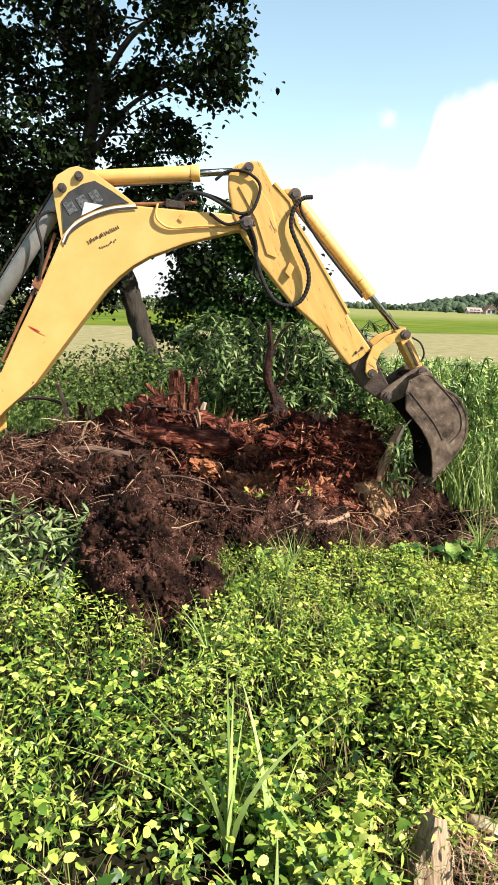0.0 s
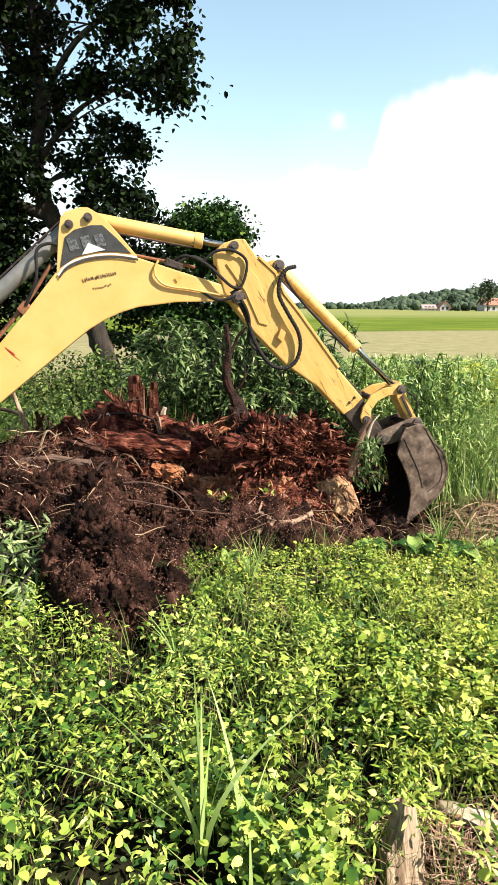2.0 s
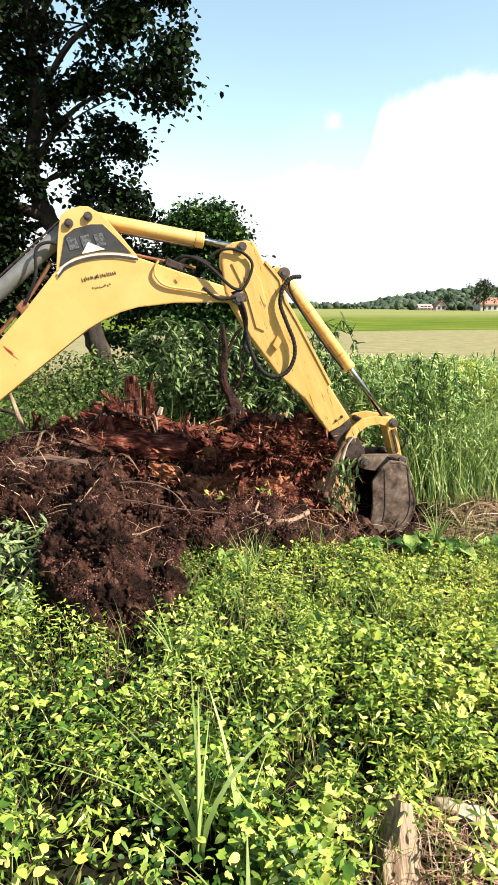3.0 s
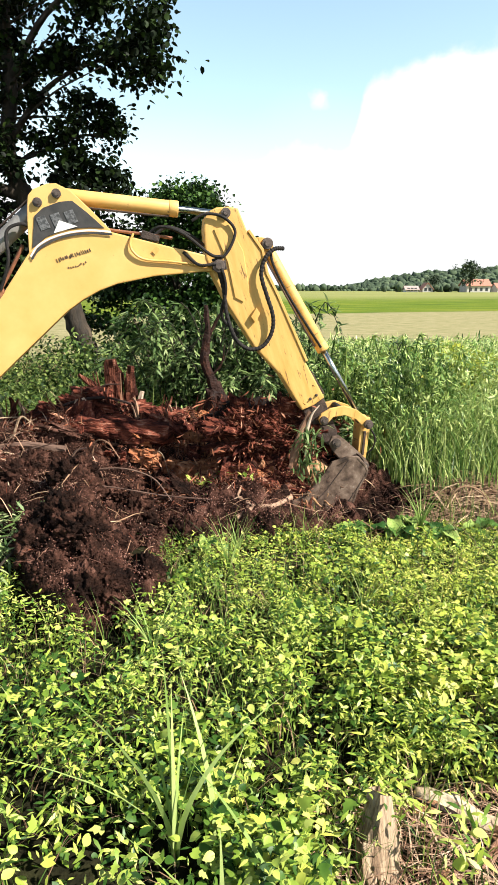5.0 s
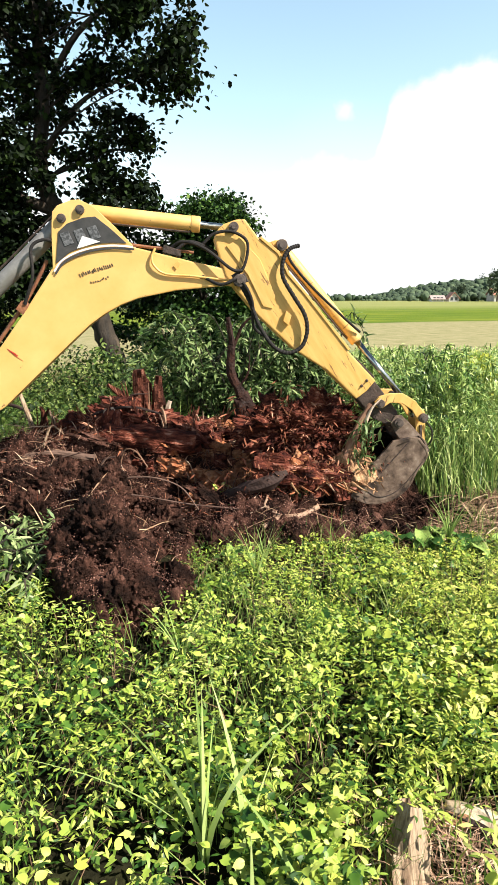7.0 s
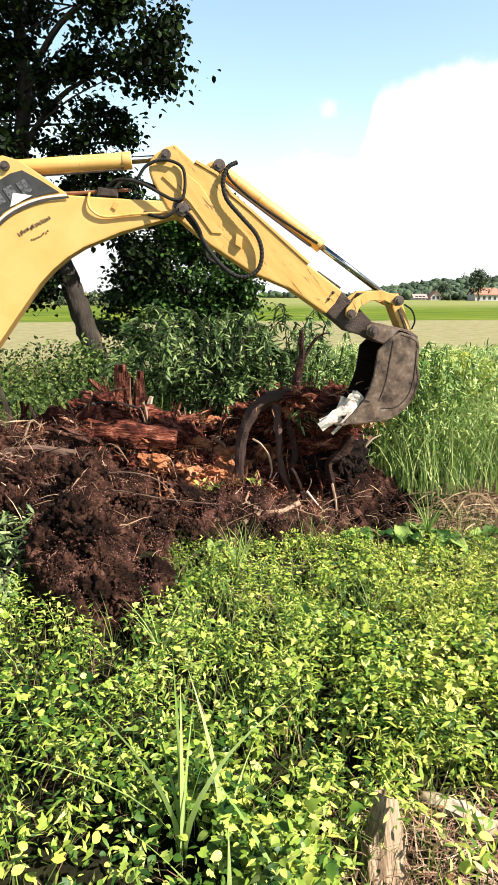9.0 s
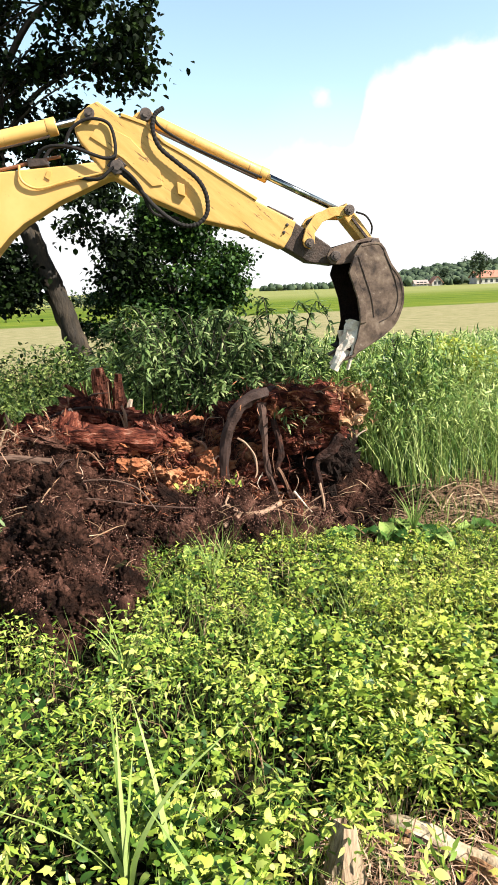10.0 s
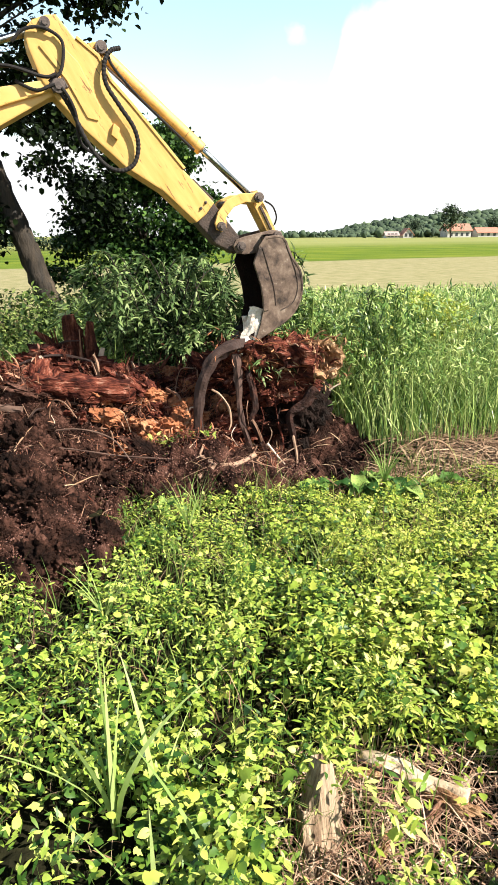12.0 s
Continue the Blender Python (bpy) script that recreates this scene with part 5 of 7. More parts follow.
    stuff(blades("dry_grass", np.stack([x, y, np.zeros(n)], 1), rng.uniform(0, 6.28, n), rng.uniform(0.5, 1.15, n), rng.uniform(0.1, 0.8, n), rng.uniform(0.006, 0.014, n), STRAW), "tall dry brown grass behind the heap", "grass")
    n = 4200
    x, y = rng.uniform(-6, 9, n), rng.uniform(10.2, 14.5, n)
    stuff(blades("field_edge_grass", np.stack([x, y, np.zeros(n)], 1), rng.uniform(0, 6.28, n), rng.uniform(0.25, 0.6, n), rng.uniform(0.2, 1.0, n), rng.uniform(0.01, 0.02, n), GRASS), "rough grass at the field edge", "grass")


def heap_edge_many(x, y):
    return np.array([heap_edge(a, b) for a, b in zip(x, y)])


def willow_spray(n, area, z0, length, rise, label, name, seed, leaf=(0.08, 0.14), per=46, foliage=WILLOW, bark=None):
    """Arching willow shoots with narrow leaves: shoots and leaves are two parts."""
    g = thing(name, (0, 0, 0), label, "willow brush")
    r = np.random.default_rng(seed)
    wood = bmesh.new()
    base, head, pit, size = [], [], [], []
    for k in range(n):
        (x0, x1), (y0, y1) = area
        p = np.array([r.uniform(x0, x1), r.uniform(y0, y1), z0 * r.uniform(0.5, 1.4)])
        a = r.uniform(0, 6.28)
        l = length * r.uniform(0.6, 1.25)
        up = rise * r.uniform(0.5, 1.3)
        d = np.array([math.cos(a), math.sin(a) * 0.7, 0])
        line = [p, p + d * l * 0.25 + np.array([0, 0, up * 0.6]), p + d * l * 0.6 + np.array([0, 0, up]), p + d * l + np.array([0, 0, up * 0.75])]
        tube(line, 0.010, 0.003, segs=5, per=4, bm=wood)
        sm = smooth_line(line, 12)
        for i in range(per):
            q = sm[min(len(sm) - 1, int((0.15 + 0.85 * r.random()) * len(sm)))]
            base.append(np.array(q) + r.normal(0, 0.008, 3))
            head.append(a - math.pi / 2 + r.normal(0, 0.9))
            pit.append(r.normal(-0.25, 0.5))
            size.append(r.uniform(*leaf))
    tagged(part("brushwood", wood, bark or BARK, g), kind="stuff")
    lv = tagged(leaves("foliage", LANCE, np.array(base), np.array(head), np.array(pit), np.array(size), foliage, width=1.25), kind="stuff")
    lv.parent = g
    return g


build_weeds()
build_back_growth()
willow_spray(130, ((-0.55, 1.1), (7.0, 8.2)), 0.25, 0.75, 1.05, "heap of fresh willow shoots with narrow grey-green leaves", "willow_brush", 3, leaf=(0.09, 0.16), per=84)
willow_spray(50, ((-0.2, 0.9), (7.0, 7.6)), 0.2, 0.6, 0.55, "low willow shoots at the back of the heap", "willow_brush", 4, per=60)
willow_spray(105, ((-2.4, -1.10), (3.65, 5.0)), 0.12, 0.40, 0.16, "cut willow shoots lying beside the heap", "willow_cuttings", 5, leaf=(0.06, 0.12), per=26, foliage=CUT_WILLOW)
willow_spray(22, ((1.1, 1.7), (6.3, 7.0)), 0.15, 0.5, 0.45, "willow shoots between heap and reeds", "willow_brush", 6, per=50)
willow_spray(95, ((1.25, 2.6), (6.25, 8.0)), 0.12, 0.22, 0.90, "tall leafy green stalks beside the heap", "leafy_stalks", 12, leaf=(0.05, 0.105), per=80, foliage=REED, bark=GRASS)
willow_spray(4, ((2.0, 2.35), (7.3, 7.6)), 0.5, 0.45, 0.98, "single upright willow twig above the reeds", "willow_twig", 8, per=14)
willow_spray(12, ((-1.2, -0.2), (5.9, 6.6)), 0.45, 0.3, 0.10, "wilted willow leaves on the heap", "willow_cuttings", 9, leaf=(0.06, 0.1), per=24, foliage=REED)
build_grass_clump((0.04, 1.84, 0.02), [(95, 0.64, 0.14, 0.026), (152, 0.66, 0.75, 0.028), (104, 0.72, 0.22, 0.022), (128, 0.60, 0.42, 0.024), (40, 0.62, 0.40, 0.026), (20, 0.66, 0.62, 0.028), (172, 0.56, 1.2, 0.028), (80, 0.52, 0.30, 0.022)], "clump of long arching grass blades among the weeds")
build_grass_clump((0.17, 1.86, 0.02), [(118, 0.62, 0.45, 0.030), (60, 0.40, 0.6, 0.022)], "long arching grass blades among the weeds")
build_grass_clump((0.19, 1.52, 0.02), [(98, 0.44, 0.12, 0.028), (150, 0.40, 0.9, 0.024)], "long upright grass blades among the weeds")
build_grass_clump((0.37, 1.55, 0.02), [(132, 0.50, 0.85, 0.032)], "single broad grass blade bending over the weeds")
build_grass_clump((0.95, 3.35, 0.0), [(a, 0.34, 0.5, 0.010) for a in range(0, 360, 30)], "tuft of green grass among the weeds")
build_grass_clump((-0.55, 2.35, 0.0), [(a, 0.34, 0.6, 0.010) for a in range(0, 360, 36)], "tuft of green grass among the weeds")
build_grass_clump((-0.15, 2.95, 0.0), [(a, 0.42, 0.5, 0.011) for a in range(0, 360, 18)], "dense tuft of green grass among the weeds")
build_grass_clump((0.22, 3.85, 0.0), [(a, 0.46, 0.35, 0.010) for a in range(0, 360, 24)], "tuft of green grass at the heap's foot")
build_grass_clump((1.62, 4.55, 0.0), [(a, 0.42, 0.45, 0.013) for a in range(0, 360, 20)], "tuft of green grass beside the broad leaves")
build_grass_clump((0.28, 4.15, 0.0), [(a, 0.34, 0.4, 0.012) for a in range(0, 360, 30)], "tuft of pale grass at the heap's foot")


def build_dock(place, n, size, seed, label):
    plant = thing("dock_plant", place, label, "plant", "broad-leaved plants")
    r = random.Random(seed)
    for k in range(n):
        a = 2 * math.pi * k / n + r.uniform(-0.4, 0.4)
        l = size * r.uniform(0.7, 1.2)
        bm = bmesh.new()
        rows_ = []
        for i in range(8):
            f = i / 7
            w = l * 0.24 * math.sin(math.pi * min(1, 0.08 + f * 0.92)) ** 0.7
            z = l * (0.75 * f - 0.85 * f * f) + 0.06
            y = l * f * 0.95
            rows_.append([bm.verts.new((s * w, y, z + abs(s) * w * 0.45 + 0.012 * math.sin(i * 2.3 + s))) for s in (-1, -0.5, 0, 0.5, 1)])
        for p, q in zip(rows_, rows_[1:]):
            for i in range(4):
                bm.faces.new((p[i], p[i + 1], q[i + 1], q[i]))
        ob = part("leaf", bm, DOCK, plant, smooth=True)
        ob.rotation_euler = (r.uniform(-0.1, 0.35), 0, a)


build_dock((1.40, 4.46, 0.00), 11, 0.20, 1, "broad-leaved green dock plant at the heap's edge")
build_dock((1.72, 4.40, 0.00), 10, 0.19, 2, "broad-leaved green dock plant at the heap's edge")
build_dock((1.12, 4.52, 0.00), 8, 0.16, 3, "broad-leaved green dock plant at the heap's edge")
build_dock((2.05, 4.52, 0.00), 8, 0.18, 4, "broad-leaved green dock plant at the heap's edge")
build_dock((1.55, 4.64, 0.00), 9, 0.18, 7, "broad-leaved green dock plant at the heap's edge")
build_dock((0.05, 4.15, 0.04), 4, 0.17, 8, "small upright dock plant at the heap's edge")
build_dock((-0.78, 4.02, 0.24), 3, 0.13, 5, "small green leaf lying on the dark earth")


# ---- on the heap ----
def lying(name, n, area, material_, lengths, width, label, lift=0.01, on_heap=True, pitch=0.12, gate=None):
    x, y = rng.uniform(*area[0], n), rng.uniform(*area[1], n)
    e = heap_edge_many(x, y)
    keep = (e > -0.02) if on_heap else (e < 0.10)
    if gate is not None:
        keep &= gate(x, y)
    x, y = x[keep], y[keep]
    z = np.array([max(0.0, heap_top(a, b)) for a, b in zip(x, y)]) if on_heap else np.full(len(x), 0.0)
    m = len(x)
    ob = leaves(name, LANCE, np.stack([x, y, z + lift + rng.uniform(0, 0.03, m)], 1), rng.uniform(0, 6.28, m), rng.normal(0.05, pitch, m), rng.uniform(*lengths, m), material_, width=width)
    return stuff(ob, label, "litter")


lying("heap_fibres", 4200, ((-2.6, 2.0), (3.3, 6.9)), LITTER, (0.03, 0.15), 0.20, "reddish root fibres and bark shreds on the heap", pitch=0.5, lift=0.03)
def chips(name, n, area, template, material_, lengths, width, label, gate=None):
    """Crumbs and shreds tumbled over the heap, at every angle."""
    x, y = rng.uniform(*area[0], n), rng.uniform(*area[1], n)
    keep = heap_edge_many(x, y) > -0.01
    if gate is not None:
        keep &= gate(x, y)
    x, y = x[keep], y[keep]
    m = len(x)
    z = np.array([heap_top(a, b) for a, b in zip(x, y)]) + rng.normal(0.025, 0.03, m)
    return stuff(leaves(name, template, np.stack([x, y, z], 1), rng.uniform(0, 6.28, m), rng.normal(0.1, 0.7, m), rng.uniform(*lengths, m), material_, roll=rng.normal(0, 0.8, m), width=width), label, "litter")


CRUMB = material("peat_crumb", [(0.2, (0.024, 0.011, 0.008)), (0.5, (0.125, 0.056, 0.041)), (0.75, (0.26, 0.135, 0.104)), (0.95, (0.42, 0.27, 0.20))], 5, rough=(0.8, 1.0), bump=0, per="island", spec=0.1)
SHRED = material("wood_shred", [(0.2, (0.025, 0.007, 0.004)), (0.5, (0.13, 0.038, 0.021)), (0.72, (0.32, 0.125, 0.068)), (0.93, (0.64, 0.41, 0.28))], 5, rough=(0.8, 1.0), bump=0, per="island", spec=0.15)
# Pale crumbs stay off the hollows, so colour carries lit tops and shaded pits.
chips("peat_crumbs", 80000, ((-2.7, 1.2), (3.1, 6.9)), GRAIN, CRUMB, (0.004, 0.016), 1.0, "crumbled peat on the ridges, pale for their lit tops", gate=lambda x, y: (x < 1.1) & np.array([heap_rough(Vector((a, b, 0.3))) > (-0.005 if b > 4.3 else -0.03) for a, b in zip(x, y)]))
chips("wood_shreds", 9000, ((-1.7, 1.0), (5.55, 6.7)), LANCE, SHRED, (0.03, 0.13), 0.8, "red-brown shreds of rotten wood on the heap")
chips("wood_shreds", 2600, ((-0.5, 0.9), (4.9, 5.7)), LANCE, SHRED, (0.03, 0.12), 0.6, "red-brown shreds of rotten wood on the heap")
lying("heap_straw", 420, ((-2.4, 1.6), (4.0, 6.7)), STRAW, (0.10, 0.35), 0.22, "pale straw and dead stems on the heap", lift=0.03, pitch=0.25)
lying("orange_crumbs", 2600, ((-0.55, 0.75), (5.1, 6.5)), ORANGE, (0.03, 0.13), 0.8, "orange crumbs of rotten wood on the heap", pitch=0.6)
lying("straw_mat", 5200, ((1.35, 4.4), (4.72, 5.9)), STRAW, (0.15, 0.5), 0.16, "flattened brown straw beside the reeds", lift=0.02, on_heap=False, pitch=0.10, gate=lambda x, y: (x > 2.1) | ((x > 1.7) & (y < 4.95)))
lying("post_litter", 3600, ((0.52, 1.6), (1.25, 2.1)), PALE_LITTER, (0.05, 0.20), 0.16, "dry reddish straw round the wooden stump", lift=0.03, on_heap=False, pitch=0.3)
lying("green_scraps", 260, ((-0.25, 0.45), (5.0, 5.45)), WEED, (0.04, 0.09), 2.2, "torn green weed scraps on the heap", lift=0.03, pitch=0.5)


def place_on(ob, x, y, lift, rx=0, ry=0, rz=0):
    ob.matrix_basis = pose(x, y, heap_top(x, y) + lift, rx, ry, rz)


def build_chunks():
    """Broken blocks of rotten wood and clods, each one a thing of its own."""
    r = random.Random(11)
    kinds = [to_mesh("wood_chunk", lump((0.16, 0.09, 0.07), s, 0.55, 4, 1.4), ROT) for s in range(4)]
    crumbs = [to_mesh("wood_chunk", lump((0.13, 0.10, 0.07), s + 10, 0.6, 4, 1.8), ORANGE) for s in range(3)]
    clods = [to_mesh("earth_clod", lump((0.13, 0.12, 0.10), s + 20, 0.5, 5, 3.4), PEAT, True) for s in range(4)]
    for i in range(62):
        x, y = r.uniform(-1.5, 0.85), r.uniform(5.75, 6.55)
        ob = new("wood_chunk", r.choice(kinds))
        place_on(ob, x, y, 0.015, r.uniform(-40, 40), r.uniform(-40, 40), r.uniform(0, 360))
        ob.scale = [r.uniform(0.5, 1.5)] * 3
        tagged(ob, "broken red-brown block of rotten wood on the heap", "wood", "rotten wood blocks")
    for i in range(44):
        x, y = r.gauss(0.12, 0.32), r.gauss(5.70, 0.3)
        ob = new("wood_chunk", r.choice(crumbs))
        place_on(ob, x, y, 0.01, r.uniform(-30, 30), r.uniform(-30, 30), r.uniform(0, 360))
        ob.scale = [r.uniform(0.5, 1.3)] * 3
        tagged(ob, "crumbling orange block of rotten wood on the heap", "wood", "rotten wood blocks")
    for i in range(130):
        x, y = r.gauss(-0.9, 0.5), r.uniform(3.4, 5.1)
        if heap_edge(x, y) < 0.03:
            continue
        ob = new("earth_clod", r.choice(clods))
        place_on(ob, x, y, 0.0, r.uniform(0, 360), r.uniform(0, 360), r.uniform(0, 360))
        ob.scale = [r.uniform(0.25, 1.1)] * 3
        tagged(ob, "crumbly clod of dark brown peat on the heap", "earth clod", "clods")


def build_root(points, r0, r1, mat, label):
    c = sum((Vector(p) for p in points), Vector()) / len(points)
    bm = tube([Vector(p) - c for p in points], r0, r1, segs=8, per=5, wobble=0.5)
    ob = solo("root", bm, mat, label, "root", "roots on the heap")
    ob.location = c


def build_roots():
    r = random.Random(5)
    build_root([(x, y, max(z, heap_top(x, y) + 0.012)) for x, y, z in ((0.28, 4.64, 0.06), (0.42, 4.71, 0.09), (0.57, 4.77, 0.11), (0.70, 4.88, 0.15))], 0.017, 0.024, PALE, "thick pale bare root lying on the heap's front")
    build_root([(-1.1, 4.75, 0.36), (-0.7, 4.72, 0.36), (-0.3, 4.78, 0.27), (0.1, 4.8, 0.22)], 0.007, 0.005, ROOT, "long thin straight root across the heap")
    build_root([(-0.9, 4.9, 0.42), (-0.6, 4.85, 0.46), (-0.35, 4.8, 0.40), (-0.2, 4.7, 0.25)], 0.007, 0.004, ROOT, "thin looping root on the heap")
    build_root([(0.0, 5.9, 0.50), (0.12, 5.75, 0.45), (0.10, 5.7, 0.28), (0.22, 5.6, 0.15), (0.36, 5.55, 0.10)], 0.012, 0.008, PALE, "thin pale root winding down the heap")
    build_root([(-0.22, 5.85, 0.42), (-0.12, 5.8, 0.33), (-0.10, 5.72, 0.15)], 0.020, 0.012, PALE, "pale torn root sticking out of the orange wood")
    build_root([(-1.75, 6.0, 0.38), (-1.85, 6.0, 0.65), (-1.95, 6.0, 0.98)], 0.030, 0.018, WEATHERED, "pale broken stick leaning out of the heap")
    build_root([(-1.52, 6.0, 0.40), (-1.60, 5.95, 0.62), (-1.66, 5.95, 0.78)], 0.022, 0.012, WEATHERED, "short broken stick in the heap")
    build_root([(-2.6, 6.2, 0.72), (-2.2, 6.2, 0.80), (-1.9, 6.15, 0.74)], 0.022, 0.014, ROOT, "dark stick lying on the heap's back")
    build_root([(-1.5, 5.9, 0.62), (-1.2, 5.95, 0.76), (-0.9, 6.0, 0.80), (-0.6, 6.1, 0.70)], 0.016, 0.010, ROOT, "dark root along the heap's crest")
    build_root([(-1.48, 5.74, 0.50), (-1.05, 5.68, 0.58), (-0.72, 5.66, 0.58), (-0.30, 5.68, 0.54)], 0.14, 0.105, ROT, "thick red rotten root lying across the heap")
    build_root([(-1.9, 5.4, 0.42), (-1.5, 5.35, 0.52), (-1.1, 5.3, 0.50)], 0.035, 0.022, ROOT, "dark root lying on the heap")
    build_root([(-0.86, 5.1, 0.45), (-0.80, 5.05, 0.62), (-0.70, 5.0, 0.62), (-0.62, 5.0, 0.50)], 0.006, 0.004, PALE, "thin pale root loop on the heap")
    for i in range(105):
        x, y = r.uniform(-2.2, 1.1), r.uniform(3.9, 6.5)
        if heap_edge(x, y) < 0.06:
            continue
        a, l = r.uniform(0, 6.28), r.uniform(0.12, 0.45)
        pts = []
        for k in range(4):
            px, py = x + math.cos(a) * l * k / 3 + r.uniform(-0.05, 0.05), y + math.sin(a) * l * k / 3 + r.uniform(-0.05, 0.05)
            pts.append((px, py, max(0, heap_top(px, py)) + 0.012 + 0.035 * math.sin(k) * r.random()))
        rr = r.choice((0.003, 0.003, 0.004, 0.006, 0.010))
        build_root(pts, rr, rr * 0.5, r.choice((ROOT, PALE, PALE, ROT)), "thin crooked root sticking out of the heap")


def build_snag():
    """The torn stump that stands up at the back of the heap."""
    snag = thing("broken_stump", (-0.82, 6.35, 0.35), "torn upright red-brown stump at the back of the heap", "stump")
    for (dx, dy, r0, h, lean), mat in zip(((-0.02, 0.0, 0.10, 0.76, -0.04), (0.09, -0.03, 0.070, 0.70, 0.03), (-0.10, 0.02, 0.06, 0.50, -0.07), (0.15, -0.06, 0.036, 0.46, 0.08)), (ROT_UP, ROT_UP, ROT_UP, PALE)):
        part("splinter", tube([(dx, dy, -0.1), (dx + lean * 0.3, dy, h * 0.4), (dx + lean * 0.7, dy, h * 0.8), (dx + lean, dy, h)], r0, r0 * 0.45, segs=9, per=7, wobble=0.9), mat, snag)
    r = random.Random(2)
    for k in range(16):
        a, d = r.uniform(0, 6.28), r.uniform(0.05, 0.11)
        x, y, h = d * math.cos(a), d * math.sin(a), r.uniform(0.25, 0.68)
        part("shred", tube([(x, y, 0.0), (x * 1.05, y, h * 0.5), (x * r.uniform(0.7, 1.5), y * 1.2, h)], 0.022, 0.004, segs=6, per=4, wobble=0.8), r.choice((ROT_UP, ROT_UP, PALE)), snag)
    for k in range(5):
        a = k * 1.2
        part("root_flare", tube([(0.04 * math.cos(a), 0.04 * math.sin(a), 0.12), (0.17 * math.cos(a), 0.17 * math.sin(a), 0.03), (0.30 * math.cos(a), 0.30 * math.sin(a), -0.06)], 0.05, 0.02, segs=8, per=5, wobble=0.7), ROT_UP, snag)


def build_front_stump():
    """A weathered stub of wood in the weeds, with slabs of bark beside it."""
    bm = bmesh.new()
    prof = [(-0.050, -0.036), (0.0, -0.044), (0.048, -0.032), (0.052, 0.02), (0.02, 0.042), (-0.044, 0.034)]
    r = random.Random(3)
    rings = []
    for k in range(15):
        z = -0.08 + k * 0.0185
        f = max(0, (z - 0.02) / 0.18)
        ring = []
        for i, (x, y) in enumerate(prof):
            for sub in range(3):
                nx, ny = prof[(i + 1) % 6]
                px, py = x + (nx - x) * sub / 3, y + (ny - y) * sub / 3
                w = 1 - 0.14 * f + 0.14 * noise.noise(Vector((px * 40, py * 40, z * 9))) + r.uniform(-0.03, 0.03)
                top = 0.0
                if k >= 12:
                    top = (0.045 if -0.01 < px < 0.035 else -0.045 * (k - 11) / 3) + r.uniform(-0.012, 0.01)
                ring.append(bm.verts.new((px * w + 0.012 * f, py * w, z + top)))
        rings.append(ring)
    m = len(rings[0])
    for p, q in zip(rings, rings[1:]):
        for i in range(m):
            bm.faces.new((p[i], p[(i + 1) % m], q[(i + 1) % m], q[i]))
    bm.faces.new(rings[0][::-1])
    bm.faces.new(rings[-1])
    s = solo("wooden_stump", bm, WEATHERED, "weathered split wooden stub standing in the weeds", "stump")
    s.location, s.rotation_euler, s.scale = (0.660, 1.745, -0.04), (-0.45, 0.06, 0.2), (1.38, 1.15, 1.36)
    for k, (x, y, z, l, w, rz, mat) in enumerate(((1.10, 1.86, 0.06, 0.085, 0.024, -38, TAN), (0.88, 2.00, 0.06, 0.07, 0.022, -12, TAN), (1.15, 1.93, 0.05, 0.06, 0.02, 20, WEATHERED),
                                                      (1.02, 1.82, 0.05, 0.07, 0.014, 35, PALE), (0.84, 1.72, 0.04, 0.05, 0.012, 60, TAN), (1.20, 1.70, 0.04, 0.06, 0.014, -60, WEATHERED))):
        b = solo("bark_slab", lump((l, w, 0.020), 40 + k, 0.6, 4, 2.4), mat, "pale torn slab of bark lying in dry litter", "bark", "bark slabs")
        b.matrix_basis = pose(x, y, z, 8, -6, rz)


def build_fallen_log():
    """A pale barkless log lying in the litter, split along its top."""
    a, c = Vector((0.86, 2.06, 0.065)), Vector((1.16, 1.86, 0.06))
    d = c - a
    log = thing("fallen_log", a, "pale split log lying in dry litter beside the stub", "log")
    part("log", tube([Vector(), d * 0.3 + Vector((0, 0, 0.012)), d * 0.65, d], 0.024, 0.036, segs=12, per=10, wobble=1.0), PALE_LOG, log, smooth=True)
    part("bark", tube([Vector((-0.02, -0.02, 0.0)), d * 0.3 + Vector((-0.01, -0.028, 0.0)), d * 0.55 + Vector((-0.01, -0.03, -0.01))], 0.020, 0.012, segs=8, per=6, wobble=0.9), ROOT, log, "dark peeling bark")


